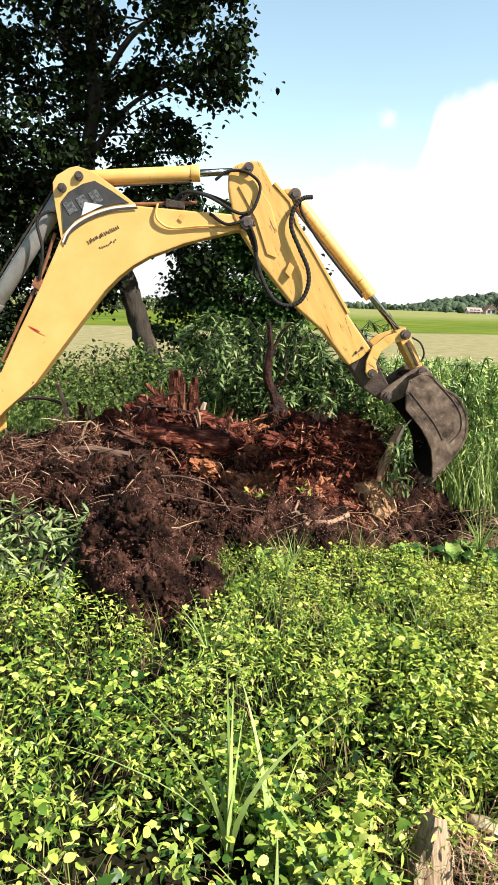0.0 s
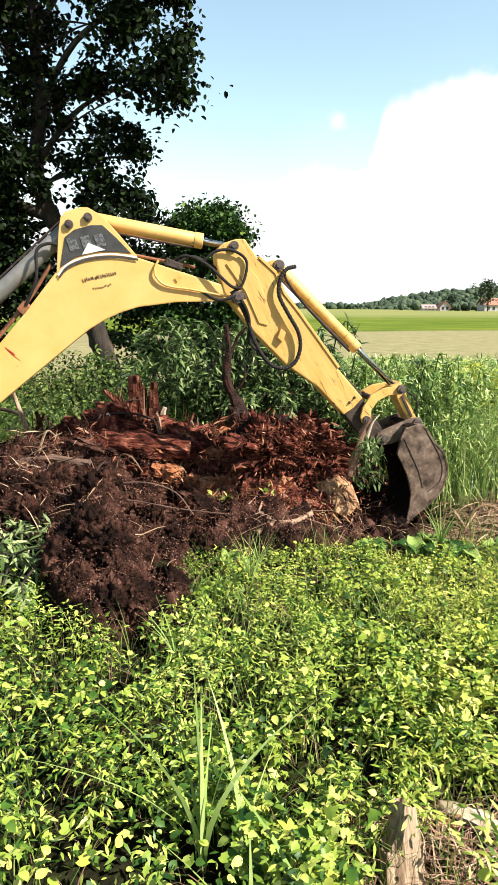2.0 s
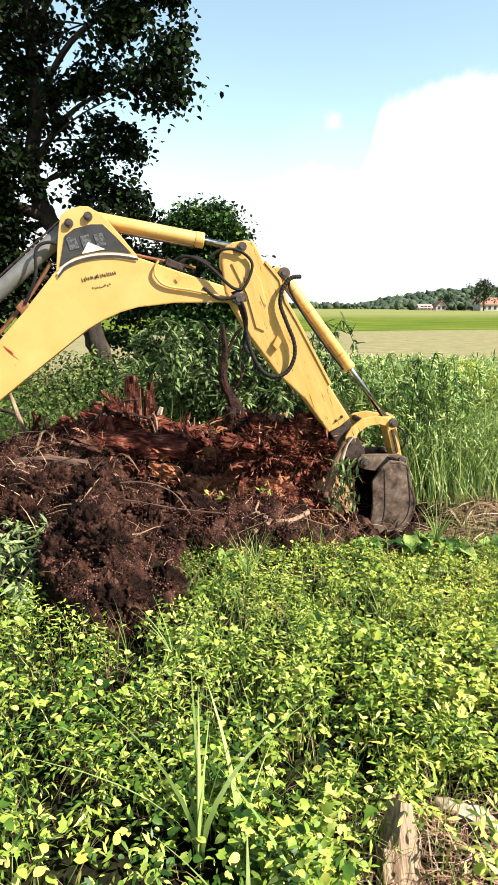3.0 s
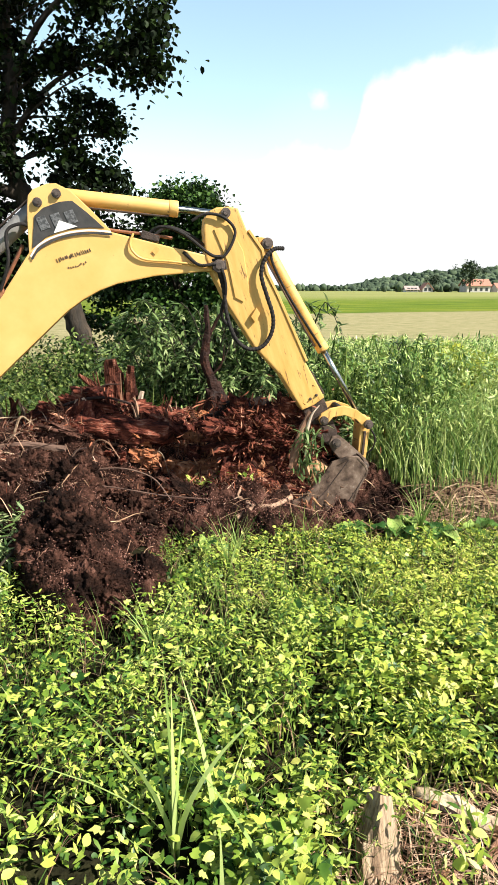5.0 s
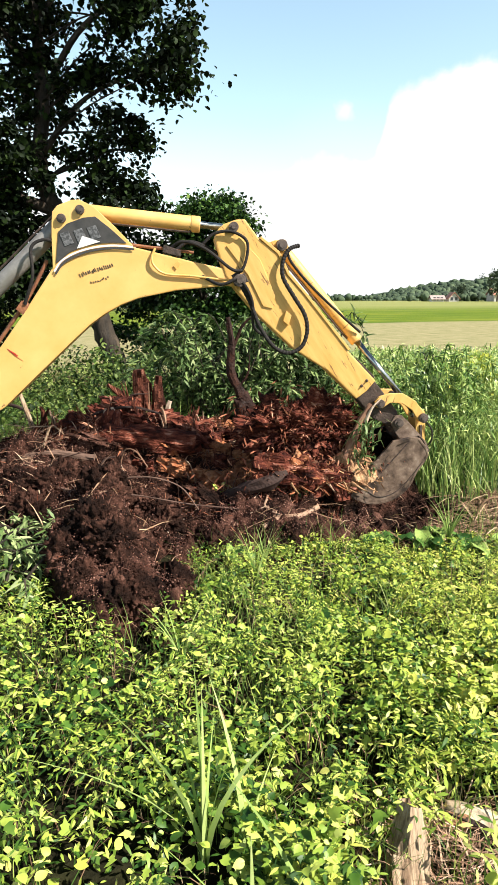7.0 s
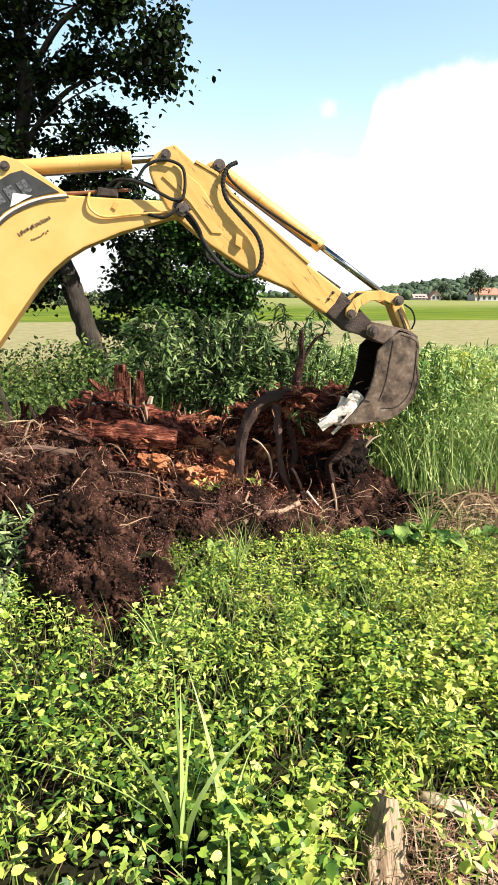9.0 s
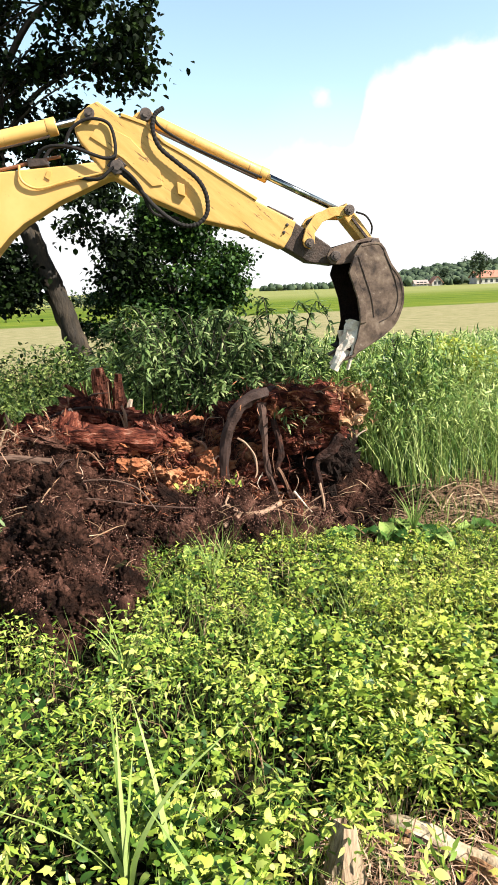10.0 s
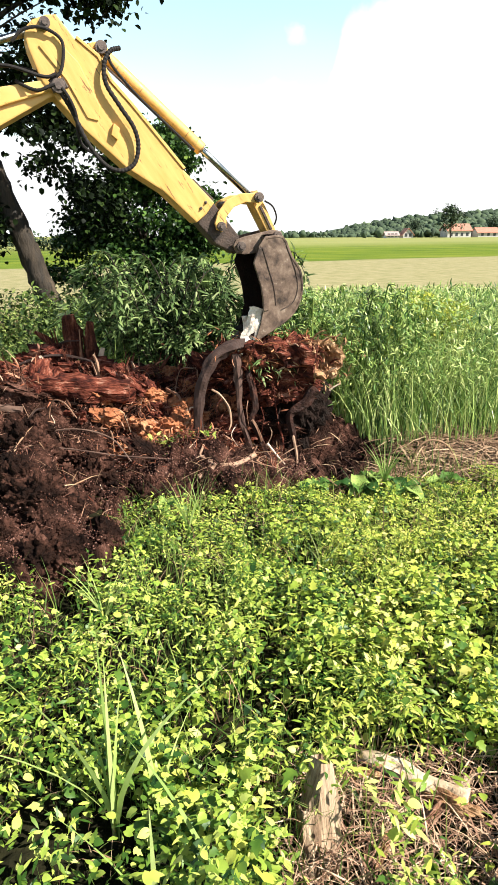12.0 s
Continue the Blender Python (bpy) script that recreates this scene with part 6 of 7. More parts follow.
def build_slabs():
    """Broken plates of rotten wood that bridge the hollows of the heap."""
    r = random.Random(17)
    plates = [to_mesh("wood_plate", lump((0.22, 0.085, 0.028), s + 60, 0.75, 5, 2.0), m) for s, m in ((0, ROT), (1, PEAT), (2, PEAT))]
    for x0, y0, w, n, z0 in ((-0.70, 5.58, 0.42, 2, 0.40), (-0.22, 5.08, 0.30, 2, 0.25), (0.95, 5.52, 0.35, 3, 0.18)):
        for k in range(n):
            x = x0 + r.uniform(-w, w)
            y = y0 + r.uniform(-0.05, 0.09)
            ob = new("wood_plate", r.choice(plates))
            ob.matrix_basis = pose(x, y, max(z0 - 0.04, heap_top(x, y0 + 0.12) - 0.03) + r.uniform(-0.02, 0.05), r.uniform(-34, 20), r.uniform(-26, 26), r.uniform(-50, 50))
            ob.scale = [r.uniform(0.5, 1.15)] * 3
            tagged(ob, "torn plate of dark red rotten wood over a hollow", "wood", "rotten wood plates")
    for k in range(64):
        x, y = r.uniform(-0.55, 0.8), r.uniform(5.2, 6.25)
        a, l = r.uniform(0, 6.28), r.uniform(0.10, 0.34)
        z = max(0, heap_top(x, y)) + 0.05
        dx, dy = math.cos(a) * l, -abs(math.sin(a)) * l * 0.6
        up = r.uniform(0.0, 0.08)
        rr = r.choice((0.003, 0.004, 0.005, 0.007))
        x2, y2 = x + dx, y + dy
        build_root([(x, y, z), (x + dx * 0.35 + r.uniform(-0.04, 0.04), y + dy * 0.35, z + up), (x + dx * 0.7, y + dy * 0.7 + r.uniform(-0.03, 0.03), z + up * 0.3), (x2, y2, max(0, heap_top(x2, y2)) + 0.01)],
                   rr, rr * 0.6, r.choice((PALE, PALE, WEATHERED, ROT)), "pale stringy root fibre hanging over the heap")
    for k in range(13):
        x, y = r.uniform(-2.4, -0.9), r.uniform(5.3, 6.3)
        a, l = r.uniform(0, 6.28), r.uniform(0.25, 0.6)
        z = max(0, heap_top(x, y))
        pts = [(x, y, z), (x + math.cos(a) * l * 0.4, y + math.sin(a) * l * 0.2, z + r.uniform(0.06, 0.22)), (x + math.cos(a) * l, y + math.sin(a) * l * 0.4, z + r.uniform(0.05, 0.30))]
        build_root(pts, r.choice((0.006, 0.009, 0.014)), 0.004, r.choice((ROOT, ROOT, WEATHERED)), "dark bare twig sticking out of the heap")


lying("side_straw", 650, ((-2.6, -1.2), (3.9, 5.9)), PALE_LITTER, (0.08, 0.28), 0.20, "pale straw and cut stems beside the heap", lift=0.05, pitch=0.4)
def build_stubs():
    """Torn ends of wood standing along the crest of the heap."""
    r = random.Random(29)
    for k in range(34):
        x, y = r.uniform(-1.75, 0.35), r.uniform(5.85, 6.5)
        h, w = r.uniform(0.10, 0.30), r.uniform(0.014, 0.042)
        a = r.uniform(-0.10, 0.10)
        bm = tube([(0, 0, -0.08), (a * 0.4, 0, h * 0.35), (a, r.uniform(-0.04, 0.02), h * 0.75), (a * 1.5, 0, h)], w, w * 0.35, segs=8, per=5, wobble=0.9)
        for q in range(3):
            b = r.uniform(0, 6.28)
            tube([(w * math.cos(b), w * math.sin(b), 0), (w * 1.2 * math.cos(b), w * 1.2 * math.sin(b), h * 0.5), (w * 1.6 * math.cos(b), w * 1.6 * math.sin(b), h * r.uniform(0.6, 1.1))], w * 0.4, 0.003, segs=5, per=3, bm=bm)
        ob = solo("torn_stub", bm, r.choice((ROT_UP, ROT_UP, ROT, PALE)), "torn stub of rotten wood standing in the heap", "wood", "torn stubs")
        ob.matrix_basis = pose(x, y, heap_top(x, y), r.uniform(-20, 12), r.uniform(-25, 25), r.uniform(0, 360))


chips("wood_shreds", 1800, ((-1.9, 0.2), (3.6, 5.5)), LANCE, SHRED, (0.02, 0.09), 0.45, "fine reddish root fibres over the dark earth")
chips("pale_chips", 700, ((-1.6, 0.9), (4.9, 6.5)), LANCE, PALE, (0.03, 0.10), 0.9, "pale splinters of fresh wood on the heap")
build_stubs()
build_slabs()
build_chunks()
build_roots()
build_snag()
build_front_stump()
build_fallen_log()
arch = solo("bent_stem", tube([(1.98, 5.05, 0.0), (2.02, 5.05, 0.16), (2.12, 5.05, 0.23), (2.26, 5.05, 0.18), (2.36, 5.05, 0.02)], 0.009, 0.006, segs=6), STRAW, "bleached reed stem bent into an arch", "reed")


# ---- the stump that is pulled out ----
def build_root_ball():
    """Modelled as it lies at the end; origin in its middle."""
    ball = thing("root_ball", (0.95, 5.80, 0.38), "torn-out stump with earth, rotten wood and hanging roots", "root ball")
    o = Vector((0.95, 5.80, 0.38))

    def p(*pts):
        return [Vector(q) - o for q in pts]

    # black core paints the shade under the overhanging trunk
    body = part("core", lump((0.40, 0.20, 0.40), 51, 0.45, 5, 1.8), SHADE_MUD, ball, "root mass coloured black for the shade under the trunk")
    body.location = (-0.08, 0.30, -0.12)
    body = part("core", lump((0.26, 0.20, 0.40), 57, 0.5, 5, 2.0), SHADE_MUD, ball)
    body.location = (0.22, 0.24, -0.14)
    log = part("old_trunk", tube(p((0.50, 5.76, 0.82), (0.70, 5.72, 0.86), (0.92, 5.68, 0.85), (1.12, 5.64, 0.82), (1.27, 5.58, 0.80)), 0.10, 0.135, segs=18, per=9, wobble=0.75), ROT, ball, "red-brown rotten fallen trunk")
    wedge = part("torn_wedge", lump((0.25, 0.15, 0.15), 55, 0.7, 5, 2.0), ROT, ball, "torn red wood under the trunk")
    wedge.location = (0.0, -0.06, 0.22)
    wedge = part("torn_wedge", lump((0.15, 0.12, 0.12), 58, 0.7, 4, 2.0), ORANGE, ball)
    wedge.location = (-0.12, -0.08, 0.42)
    for place, radii, seed in (((-0.18, 0.24, 0.26), (0.28, 0.20, 0.20), 61), ((0.16, 0.26, 0.28), (0.27, 0.20, 0.18), 62)):
        part("rotten_block", lump(radii, seed, 0.9, 6, 3.0), ROT, ball, "crumbling dark red wood").location = place
    # hollow end of the old trunk
    bm = bmesh.new()
    axis = Vector((0.38, -0.90, 0.12)).normalized()
    side = axis.orthogonal().normalized()
    up = axis.cross(side)
    rings = []
    for d, r in ((-0.24, 0.11), (-0.10, 0.155), (0.04, 0.165), (0.075, 0.145), (0.06, 0.115), (-0.04, 0.095), (-0.20, 0.06)):
        rings.append([bm.verts.new(Vector((0.38, -0.16, 0.42)) + axis * (d + 0.06 * noise.noise(Vector((i * 0.9, d * 9, 0)))) + (side * math.cos(i * math.pi / 18) + up * math.sin(i * math.pi / 18)) * r * (1 + 0.30 * noise.noise(Vector((i * 0.5, d * 7, 3))))) for i in range(36)])
    for a, b in zip(rings, rings[1:]):
        for i in range(36):
            bm.faces.new((a[i], a[(i + 1) % 36], b[(i + 1) % 36], b[i]))
    bm.faces.new(rings[-1])
    bm.faces.new(rings[0][::-1])
    part("hollow_trunk", bm, TAN, ball, "hollow rotten trunk end with pale fibres")
    part("main_root", tube(p((0.72, 5.70, 0.93), (0.60, 5.62, 0.93), (0.46, 5.58, 0.875), (0.375, 5.56, 0.77), (0.305, 5.55, 0.59), (0.28, 5.54, 0.40), (0.28, 5.54, 0.17), (0.30, 5.56, 0.0)), 0.055, 0.036, segs=11, per=8, wobble=0.45), ROOT, ball, "thick curved bark-covered root")
    r = random.Random(8)
    for pts, r0, r1, mat in (
        (((0.60, 5.62, 0.86), (0.62, 5.54, 0.58), (0.63, 5.50, 0.36), (0.70, 5.47, 0.12), (0.74, 5.46, -0.12)), 0.034, 0.018, ROOT),
        (((0.70, 5.60, 0.72), (0.75, 5.50, 0.45), (0.72, 5.48, 0.33), (0.80, 5.46, 0.15), (0.87, 5.45, -0.04), (0.92, 5.45, -0.18)), 0.026, 0.016, WETROOT),
        (((0.72, 5.47, 0.34), (0.76, 5.44, 0.28), (0.80, 5.44, 0.16)), 0.012, 0.008, PALE),
        (((1.26, 5.58, 0.56), (1.14, 5.52, 0.44), (1.04, 5.50, 0.365), (1.06, 5.47, 0.21), (1.10, 5.45, -0.04), (1.11, 5.44, -0.21)), 0.050, 0.012, WETROOT),
        (((1.06, 5.45, 0.20), (1.08, 5.43, 0.10), (1.10, 5.43, -0.04)), 0.013, 0.009, PALE),
        (((0.40, 5.56, 0.58), (0.46, 5.50, 0.55), (0.53, 5.48, 0.45), (0.55, 5.47, 0.33), (0.53, 5.46, 0.26)), 0.010, 0.006, PALE),
        (((0.85, 5.50, 0.12), (0.93, 5.47, 0.02), (1.00, 5.46, -0.06)), 0.010, 0.006, PALE),
        (((0.40, 5.58, 0.20), (0.46, 5.48, 0.10), (0.52, 5.46, -0.03)), 0.020, 0.012, WETROOT),
        (((0.94, 5.52, 0.30), (0.98, 5.48, 0.16), (0.99, 5.47, 0.02)), 0.012, 0.006, ROT),
    ):
        part("root", tube(p(*pts), r0, r1, segs=8, per=6, wobble=0.75), mat, ball)
    for k in range(14):
        x, y, z = r.uniform(0.35, 1.2), r.uniform(5.50, 5.62), r.uniform(0.25, 0.75)
        part("rootlet", tube(p((x, y, z), (x + r.uniform(-0.06, 0.06), y - 0.05, z - 0.08), (x + r.uniform(-0.09, 0.09), y - 0.04, z - r.uniform(0.12, 0.28))), 0.005, 0.002, segs=5, per=4), r.choice((WETROOT, ROT, ROT, PALE)), ball)
    for k in range(26):
        x, z = r.uniform(0.62, 1.40), r.uniform(0.70, 0.98)
        a = r.uniform(-0.8, 0.8)
        l = r.uniform(0.05, 0.15)
        part("bark_shred", tube(p((x, 5.60, z), (x + l * 0.5 * math.cos(a), 5.55, z + l * 0.5 * math.sin(a) + 0.02), (x + l * math.cos(a), 5.52, z + l * math.sin(a))), 0.010, 0.003, segs=6, per=3, wobble=0.6), r.choice((PALE, TAN, ORANGE, ROT)), ball)
    m = 50
    base = np.stack([rng.uniform(-0.24, 0.12, m), rng.uniform(-0.26, -0.16, m), rng.uniform(0.30, 0.46, m)], 1)
    lv = leaves("grass_tuft", LANCE, base, rng.uniform(0, 6.28, m), rng.normal(-0.3, 0.6, m), rng.uniform(0.06, 0.14, m), WILLOW, width=1.0)
    lv.parent = ball
    lv["label"], lv["kind"] = "wilted green leaves clinging to the stump", "stuff"
    for mat, name, m, c, d in ((SHRED, "wood_fibre", 700, (0.0, -0.10, 0.50), (0.24, 0.07, 0.06)), (ORANGE, "wood_crumb", 420, (-0.08, -0.12, 0.48), (0.20, 0.06, 0.06)), (SHRED, "wood_fibre", 420, (0.0, -0.16, 0.24), (0.15, 0.06, 0.08)),
                               (TAN, "frayed_fibre", 150, (0.40, -0.20, 0.32), (0.09, 0.05, 0.04)), (TAN, "frayed_fibre", 150, (0.32, -0.16, 0.54), (0.10, 0.05, 0.03)), (SHRED, "wood_fibre", 1500, (0.0, 0.24, 0.40), (0.26, 0.14, 0.07)), (SHRED, "wood_fibre", 700, (0.0, 0.40, 0.20), (0.26, 0.08, 0.12)), (SHRED, "wood_fibre", 260, (-0.40, -0.10, 0.10), (0.14, 0.05, 0.22))):
        base = np.array(c) + rng.normal(size=(m, 3)) * np.array(d)
        lv = leaves(name, LANCE, base, rng.uniform(0, 6.28, m), rng.normal(0.0, 0.8, m), rng.uniform(0.02, 0.085, m), mat, roll=rng.normal(0, 0.9, m), width=1.0)
        lv.parent = ball
        lv["label"], lv["kind"] = "torn fibres of rotten wood", "stuff"
    return ball


def build_torn_branch():
    """A pale torn branch with a hanging sprig of willow at the side of the stump."""
    g = thing("torn_branch", (1.02, 5.56, 0.42), "pale torn branch with a hanging sprig of willow leaves", "branch")
    part("branch", tube([(0.10, 0.02, 0.30), (0.03, 0, 0.16), (-0.02, -0.02, 0.0), (-0.05, -0.03, -0.14)], 0.022, 0.034, segs=9, per=6, wobble=0.8), PALE, g)
    part("splinter", tube([(0.07, 0.0, 0.16), (0.10, -0.02, 0.28), (0.16, -0.02, 0.36)], 0.016, 0.004, segs=7, per=4, wobble=0.6), PALE, g)
    m = 190
    base = np.stack([rng.normal(0.08, 0.06, m), rng.uniform(-0.10, 0.02, m), rng.uniform(-0.20, 0.20, m)], 1)
    lv = leaves("sprig", LANCE, base, rng.uniform(0, 6.28, m), rng.normal(-0.7, 0.5, m), rng.uniform(0.05, 0.11, m), WILLOW, width=1.1)
    lv.parent = g
    lv["label"], lv["kind"] = "hanging sprig of willow leaves", "stuff"
    return g


def build_dead_stem():
    g = thing("dead_stem", (0.05, 6.55, 0.55), "dark forked dead stem standing in the heap", "dead stem")
    part("stem", tube([(0.08, 0, -0.3), (0.10, 0, 0.05), (0.04, 0, 0.30), (-0.05, 0, 0.52), (-0.03, 0, 0.78), (-0.06, 0, 1.05)], 0.062, 0.024, segs=9, per=6, wobble=0.6), WETROOT, g, "wet black bark")
    part("fork", tube([(-0.03, 0, 0.72), (0.06, 0, 0.92), (0.14, -0.02, 1.02), (0.22, -0.02, 1.04)], 0.020, 0.008, segs=7, per=5, wobble=0.5), WETROOT, g)
    part("side_shoot", tube([(0.02, 0, 0.36), (0.12, -0.02, 0.50), (0.14, -0.02, 0.68)], 0.014, 0.006, segs=6, per=5, wobble=0.5), WETROOT, g)
    part("bark_flap", lump((0.10, 0.08, 0.20), 77, 0.5, 3), WETROOT, g).location = (0.08, 0, 0.10)
    return g


def build_splinter():
    g = thing("pale_splinter", (0, 0, 0), "white torn piece of root wedged in the bucket's teeth", "wood piece")
    for k, (pts, r0, r1) in enumerate(((((0.06, 0, 0.14), (-0.03, -0.02, 0.02), (-0.20, -0.03, -0.16)), 0.066, 0.030), (((-0.04, 0.06, 0.10), (-0.08, 0.05, -0.04), (-0.20, 0.03, -0.12)), 0.030, 0.012), (((0.03, -0.05, 0.05), (-0.04, -0.06, -0.08), (-0.10, -0.05, -0.19)), 0.026, 0.010))):
        part("splinter", tube(pts, r0, r1, segs=9, per=5, wobble=0.7), FRESH, g)
    return g


root_ball, dead_stem, splinter, torn_branch = build_root_ball(), build_dead_stem(), build_splinter(), build_torn_branch()


# ---- what moves ----
SWING = [(0, 5.87), (0.5, 5.23), (1, 6.95), (1.5, 9.06), (2, 8.99), (2.5, 8.2), (3, 7.4), (3.5, 7.48), (5.5, 7.8), (6, 7.28), (6.5, 6.96), (7, 6.6), (7.2, 6.17), (8.8, 8.52), (9, 5.77), (9.5, 2.69), (10, 8.4), (10.5, 12.85), (11, 18.97), (11.5, 17.41), (12, 15.71)]
LIFT = [(0, 36.69), (0.5, 36.8), (1, 32.96), (1.5, 27.88), (2, 22.66), (2.5, 20.73), (3, 21.89), (3.5, 22.42), (5.5, 27.1), (6, 25.62), (6.5, 23.65), (7, 26.26), (7.2, 30.64), (8.8, 37.74), (9, 37.38), (9.5, 38.51), (10, 44.49), (10.5, 49.56), (11, 49.28), (11.5, 49.6), (12, 50.05)]
ROCKING = [(0, -0.03, -0.002), (0.5, -0.014, -0.004), (1, -0.014, 0.009), (1.5, -0.034, 0.027), (2, -0.036, 0.045), (2.5, -0.035, 0.065), (3, -0.021, 0.069), (3.5, -0.003, 0.055), (5.5, 0.096, -0.068), (6, 0.051, -0.096), (6.5, 0.05, -0.102), (7, 0.011, -0.052), (7.2, -0.035, 0.004), (8.8, -0.026, -0.002), (9, -0.023, -0.007), (9.5, -0.013, -0.002), (10, 0.025, 0.03), (10.5, 0.014, 0.016), (11, 0.027, 0.031), (11.5, 0.017, 0.018), (12, 0.001, -0.001)]
CROWD = [(0, 26.05), (0.5, 33.68), (1, 35.75), (1.5, 33.89), (2, 30.42), (2.5, 25.75), (3, 22.07), (3.5, 21.15), (5.5, 17.38), (6, 21.9), (6.5, 24.14), (7, 32.25), (7.2, 37.16), (8.8, 43.36), (9, 43.05), (9.5, 44.53), (10, 51), (10.5, 54.41), (11, 51.95), (11.5, 42.85), (12, 33.97)]
CURL = [(0, 38.33), (0.5, 40.71), (1, 41.97), (1.5, 36.89), (2, 24.02), (2.5, 11.05), (3, 0.39), (3.5, -12.9), (5.5, -42.61), (6, -42.19), (6.5, -51.88), (7, -45), (7.2, -45.84), (8.8, -27.15), (9, -10.74), (9.5, 8.46), (10, 15.55), (10.5, 17.18), (11, 31.05), (11.5, 27.69), (12, 14.38)]
ROCKER = [(0, 52.85), (0.5, 56.05), (1, 56.81), (1.5, 54.52), (2, 40.84), (2.5, 25.67), (3, 21.71), (3.5, 4.28), (5.5, -10.35), (6, -14.33), (6.5, -20.42), (7, -19.03), (7.2, -20.6), (8.8, 5.58), (9, 15.37), (9.5, 31.53), (10, 36.6), (10.5, 39.28), (11, 50.36), (11.5, 45.81), (12, 34.69)]


def glide(rows, t, column=1):
    """A smooth value at t between keyed rows, without overshoot."""
    ts = [r[0] for r in rows]
    vs = [r[column] for r in rows]
    if t >= ts[-1]:
        return vs[-1]
    i = max(k for k in range(len(ts) - 1) if ts[k] <= t + 1e-9)

    def tangent(k):
        if k == 0 or k == len(ts) - 1:
            return 0.0
        a, b = (vs[k] - vs[k - 1]) / (ts[k] - ts[k - 1]), (vs[k + 1] - vs[k]) / (ts[k + 1] - ts[k])
        return 0.0 if a * b <= 0 else 2 * a * b / (a + b)

    h = ts[i + 1] - ts[i]
    u = (t - ts[i]) / h
    return (vs[i] * (1 + 2 * u) * (1 - u) ** 2 + tangent(i) * h * u * (1 - u) ** 2 + vs[i + 1] * u * u * (3 - 2 * u) + tangent(i + 1) * h * u * u * (u - 1))


def turn2(degrees, p):
    c, s = math.cos(radians(degrees)), math.sin(radians(degrees))
    return (c * p[0] - s * p[1], s * p[0] + c * p[1])


def plus(a, b):
    return (a[0] + b[0], a[1] + b[1])


def linkage(t):
    """All joints of the arm at t, in the arm's own upright plane (x outwards from the swing post, z up)."""
    be, si, ka, la = glide(LIFT, t), glide(CROWD, t), glide(CURL, t), glide(ROCKER, t)
    foot = (FOOT[0] + glide(ROCKING, t, 1), FOOT[1] + glide(ROCKING, t, 2))
    hinge = plus(foot, turn2(be, (REACH, 0)))
    rock, bp = plus(hinge, turn2(si, ROCK)), plus(hinge, turn2(si, BPIN))
    return dict(be=be, si=si, ka=ka, la=la, foot=foot, hinge=hinge, rock=rock, bpin=bp, knuckle=plus(rock, turn2(la, (0.445, 0))), ear=plus(bp, turn2(ka, (0.373, 0))),
                pin_a=plus(foot, turn2(be, BOOM_PIN_A)), pin_b=plus(foot, turn2(be, BOOM_PIN_B)), top=plus(hinge, turn2(si, STICK_TOP)), cyl=plus(hinge, turn2(si, STICK_CYL)),
                base=LIFT_BASE)


def upright(p, degrees):
    return pose(p[0], 0, p[1], 0, -degrees, 0)


def aim(a, b):
    return upright(a, math.degrees(math.atan2(b[1] - a[1], b[0] - a[0])))


BUCKET_GRIP = pose(-0.06, -0.06, -0.76)


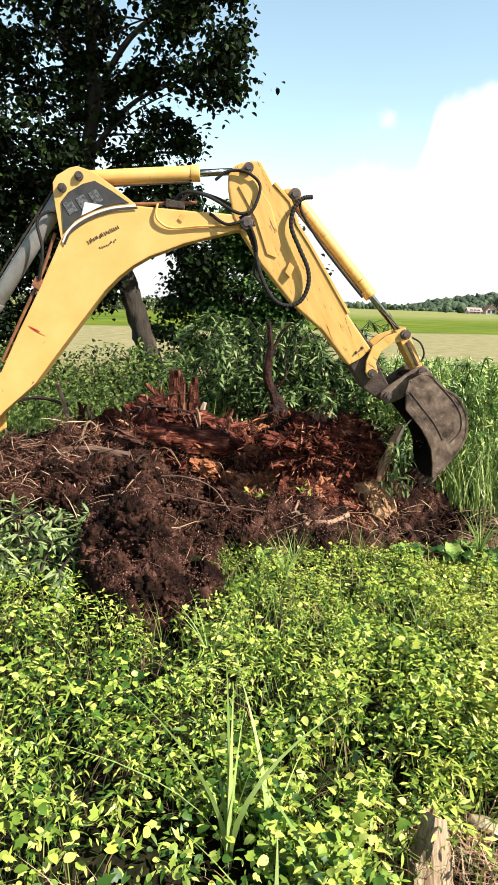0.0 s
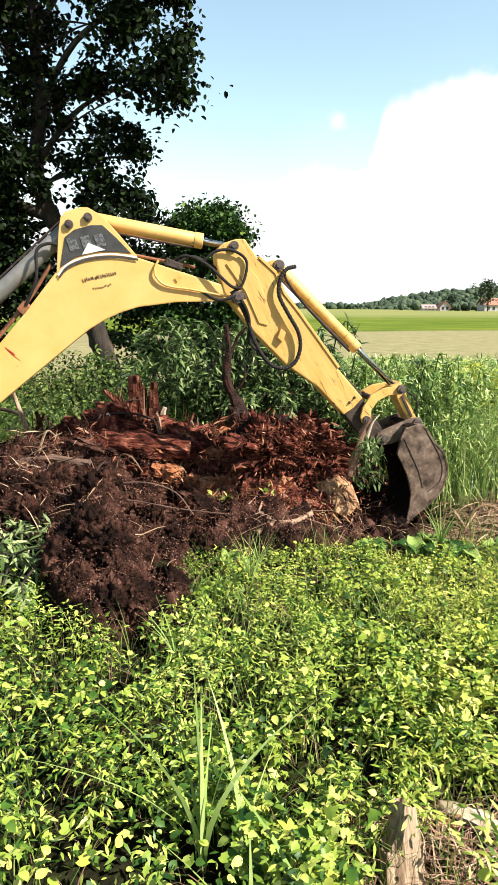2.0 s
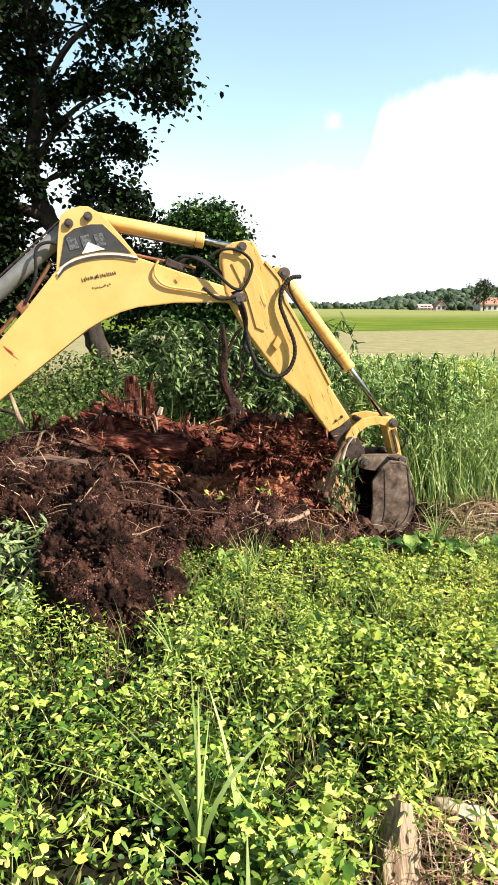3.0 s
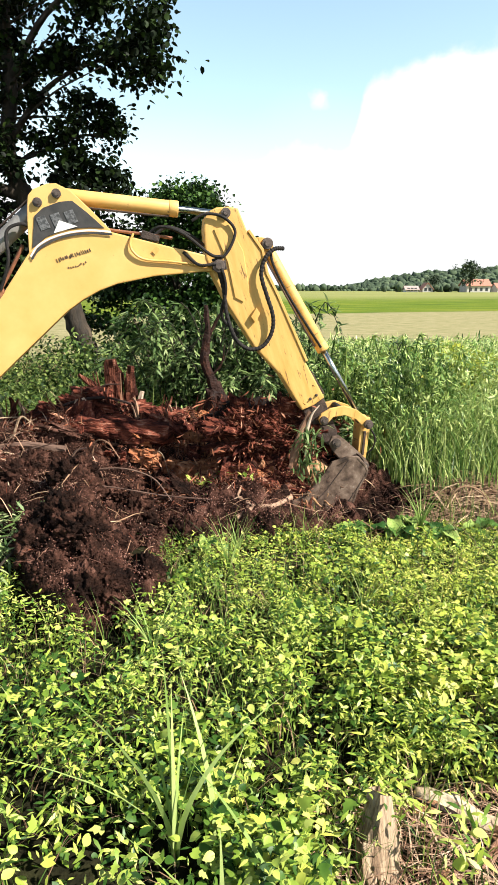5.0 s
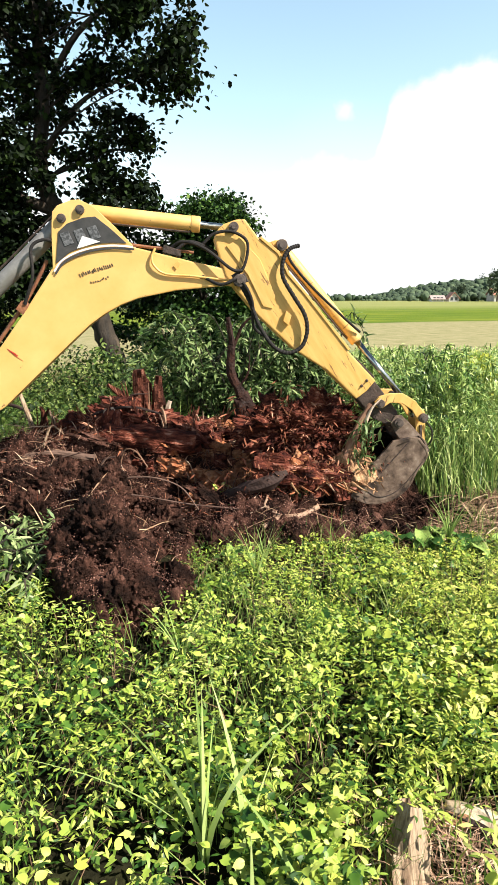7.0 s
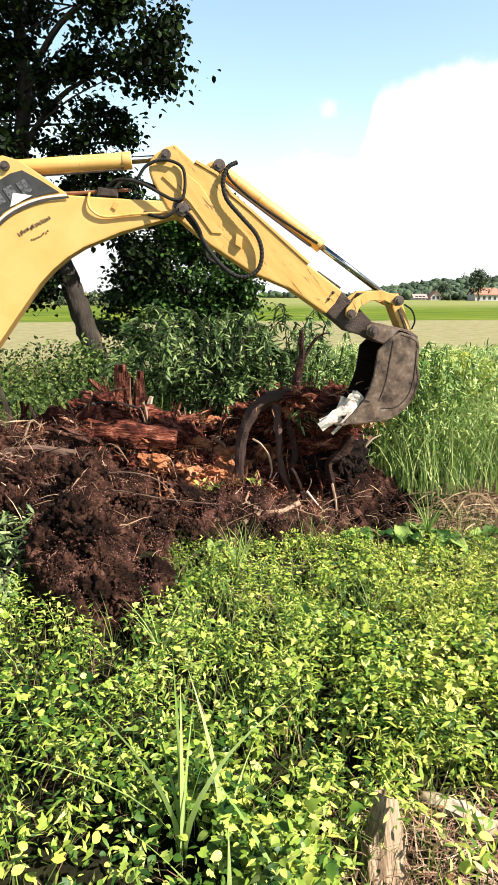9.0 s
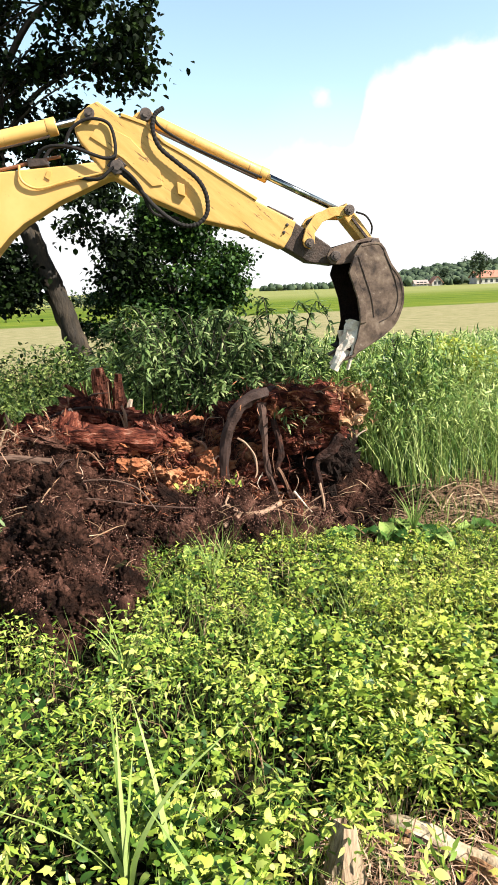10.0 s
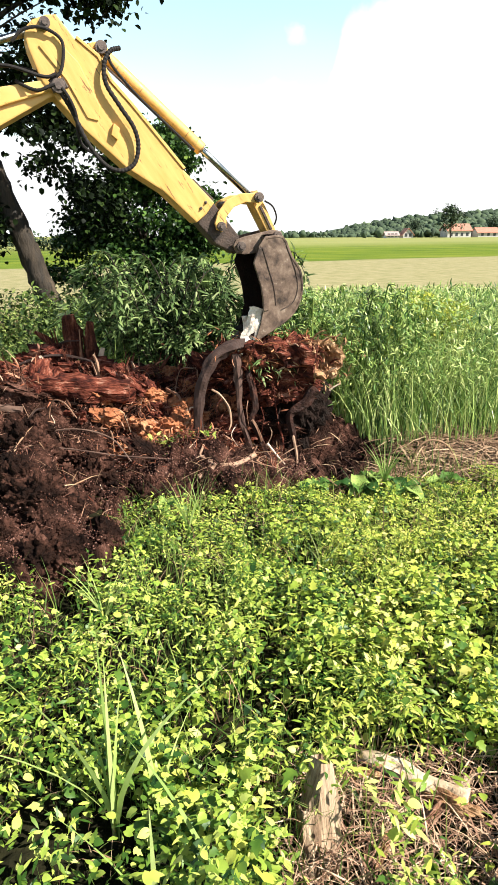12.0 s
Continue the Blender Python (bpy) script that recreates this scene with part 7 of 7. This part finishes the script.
def motions():
    ts = [k / 10 for k in range(121)]
    js = [linkage(t) for t in ts]
    swing = [pose(AXIS[0], AXIS[1], 0, 0, 0, glide(SWING, t)) for t in ts]
    walk(arm, list(zip(ts, swing)))
    walk(boom, [(t, upright(j["foot"], j["be"])) for t, j in zip(ts, js)])
    walk(stick, [(t, upright(j["hinge"], j["si"])) for t, j in zip(ts, js)])
    walk(bucket, [(t, upright(j["bpin"], j["ka"])) for t, j in zip(ts, js)])
    walk(links["rocker"], [(t, upright(j["rock"], j["la"])) for t, j in zip(ts, js)])
    walk(links["tie"], [(t, aim(j["knuckle"], j["ear"])) for t, j in zip(ts, js)])
    for name, a, b in (("crowd", "pin_b", "top"), ("curl", "cyl", "knuckle"), ("lift", "pin_a", "base")):
        walk(links[name], [(t, aim(j[a], j[b])) for t, j in zip(ts, js)])
        walk(links[name + "_rod"], [(t, aim(j[b], j[a])) for t, j in zip(ts, js)])
    rest = pose(0.54, 5.66, 0.29, 84, 4, 8)
    walk(root_ball, [(0, rest), (5.4, rest), (6.0, pose(0.54, 5.66, 0.29, 83, 4, 8)), (6.5, pose(0.55, 5.64, 0.30, 81, 3, 8)), (7.0, pose(0.62, 5.52, 0.36, 68, 1, 6)),
                     (7.2, pose(0.69, 5.50, 0.40, 58, 0, 5)), (8.0, pose(0.84, 5.62, 0.45, 26, -6, 3)), (8.8, pose(0.91, 5.72, 0.41, 4, -3, 1)), (9.0, pose(0.92, 5.73, 0.40, 1, -2, 0)),
                     (9.4, pose(0.95, 5.72, 0.38)), (10.0, pose(0.95, 5.72, 0.38)), (12.0, pose(0.95, 5.72, 0.38))])
    walk(torn_branch, [(0, pose(1.00, 5.10, 0.58)), (1.5, pose(1.08, 5.10, 0.60)), (2.0, pose(1.08, 5.10, 0.60)), (3.0, pose(0.92, 5.10, 0.42)), (3.7, pose(0.88, 5.10, 0.44)), (5.3, pose(0.76, 5.08, 0.54)), (6.0, pose(0.84, 5.08, 0.54)),
                       (6.5, pose(1.00, 5.08, 0.54)), (7.0, pose(1.00, 5.10, 0.68, 0, 6, 0)), (7.2, pose(0.96, 5.14, 0.74, 0, 8, 0)), (8.0, pose(1.20, 5.75, 0.45, 0, 16, 0)), (8.6, pose(1.30, 6.05, 0.25, 0, 24, 0)), (12, pose(1.30, 6.05, 0.22, 0, 24, 0))])
    walk(dead_stem, [(0, pose(0.05, 6.55, 0.55)), (3.7, pose(0.05, 6.55, 0.55)), (5.3, pose(0.02, 6.55, 0.56, 0, 3, 0)), (6.5, pose(0.04, 6.55, 0.55, 0, -4, 0)), (7.0, pose(0.06, 6.55, 0.55, 0, -2, 0)), (7.2, pose(0.12, 6.55, 0.52)),
                     (8.8, pose(0.80, 6.40, 0.42, 0, 2, 0)), (9.0, pose(0.83, 6.40, 0.40, 0, 4, 0)), (9.2, pose(0.80, 6.50, 0.20, -20, 4, 0)), (9.45, pose(0.74, 6.70, -0.10, -78, 4, 0)), (12, pose(0.74, 6.70, -0.10, -80, 4, 0))])
    grip = [s @ Matrix.Diagonal((SIZE, SIZE, SIZE, 1)) @ upright(j["bpin"], j["ka"]) @ BUCKET_GRIP for s, j in zip(swing, js)]
    buried = pose(0.75, 5.60, -0.70)
    walk(splinter, [(0, buried), (7.2, buried), (7.8, pose(0.92, 5.80, 0.30))] + [(t, g) for t, g in zip(ts, grip) if t >= 8.3])


motions()
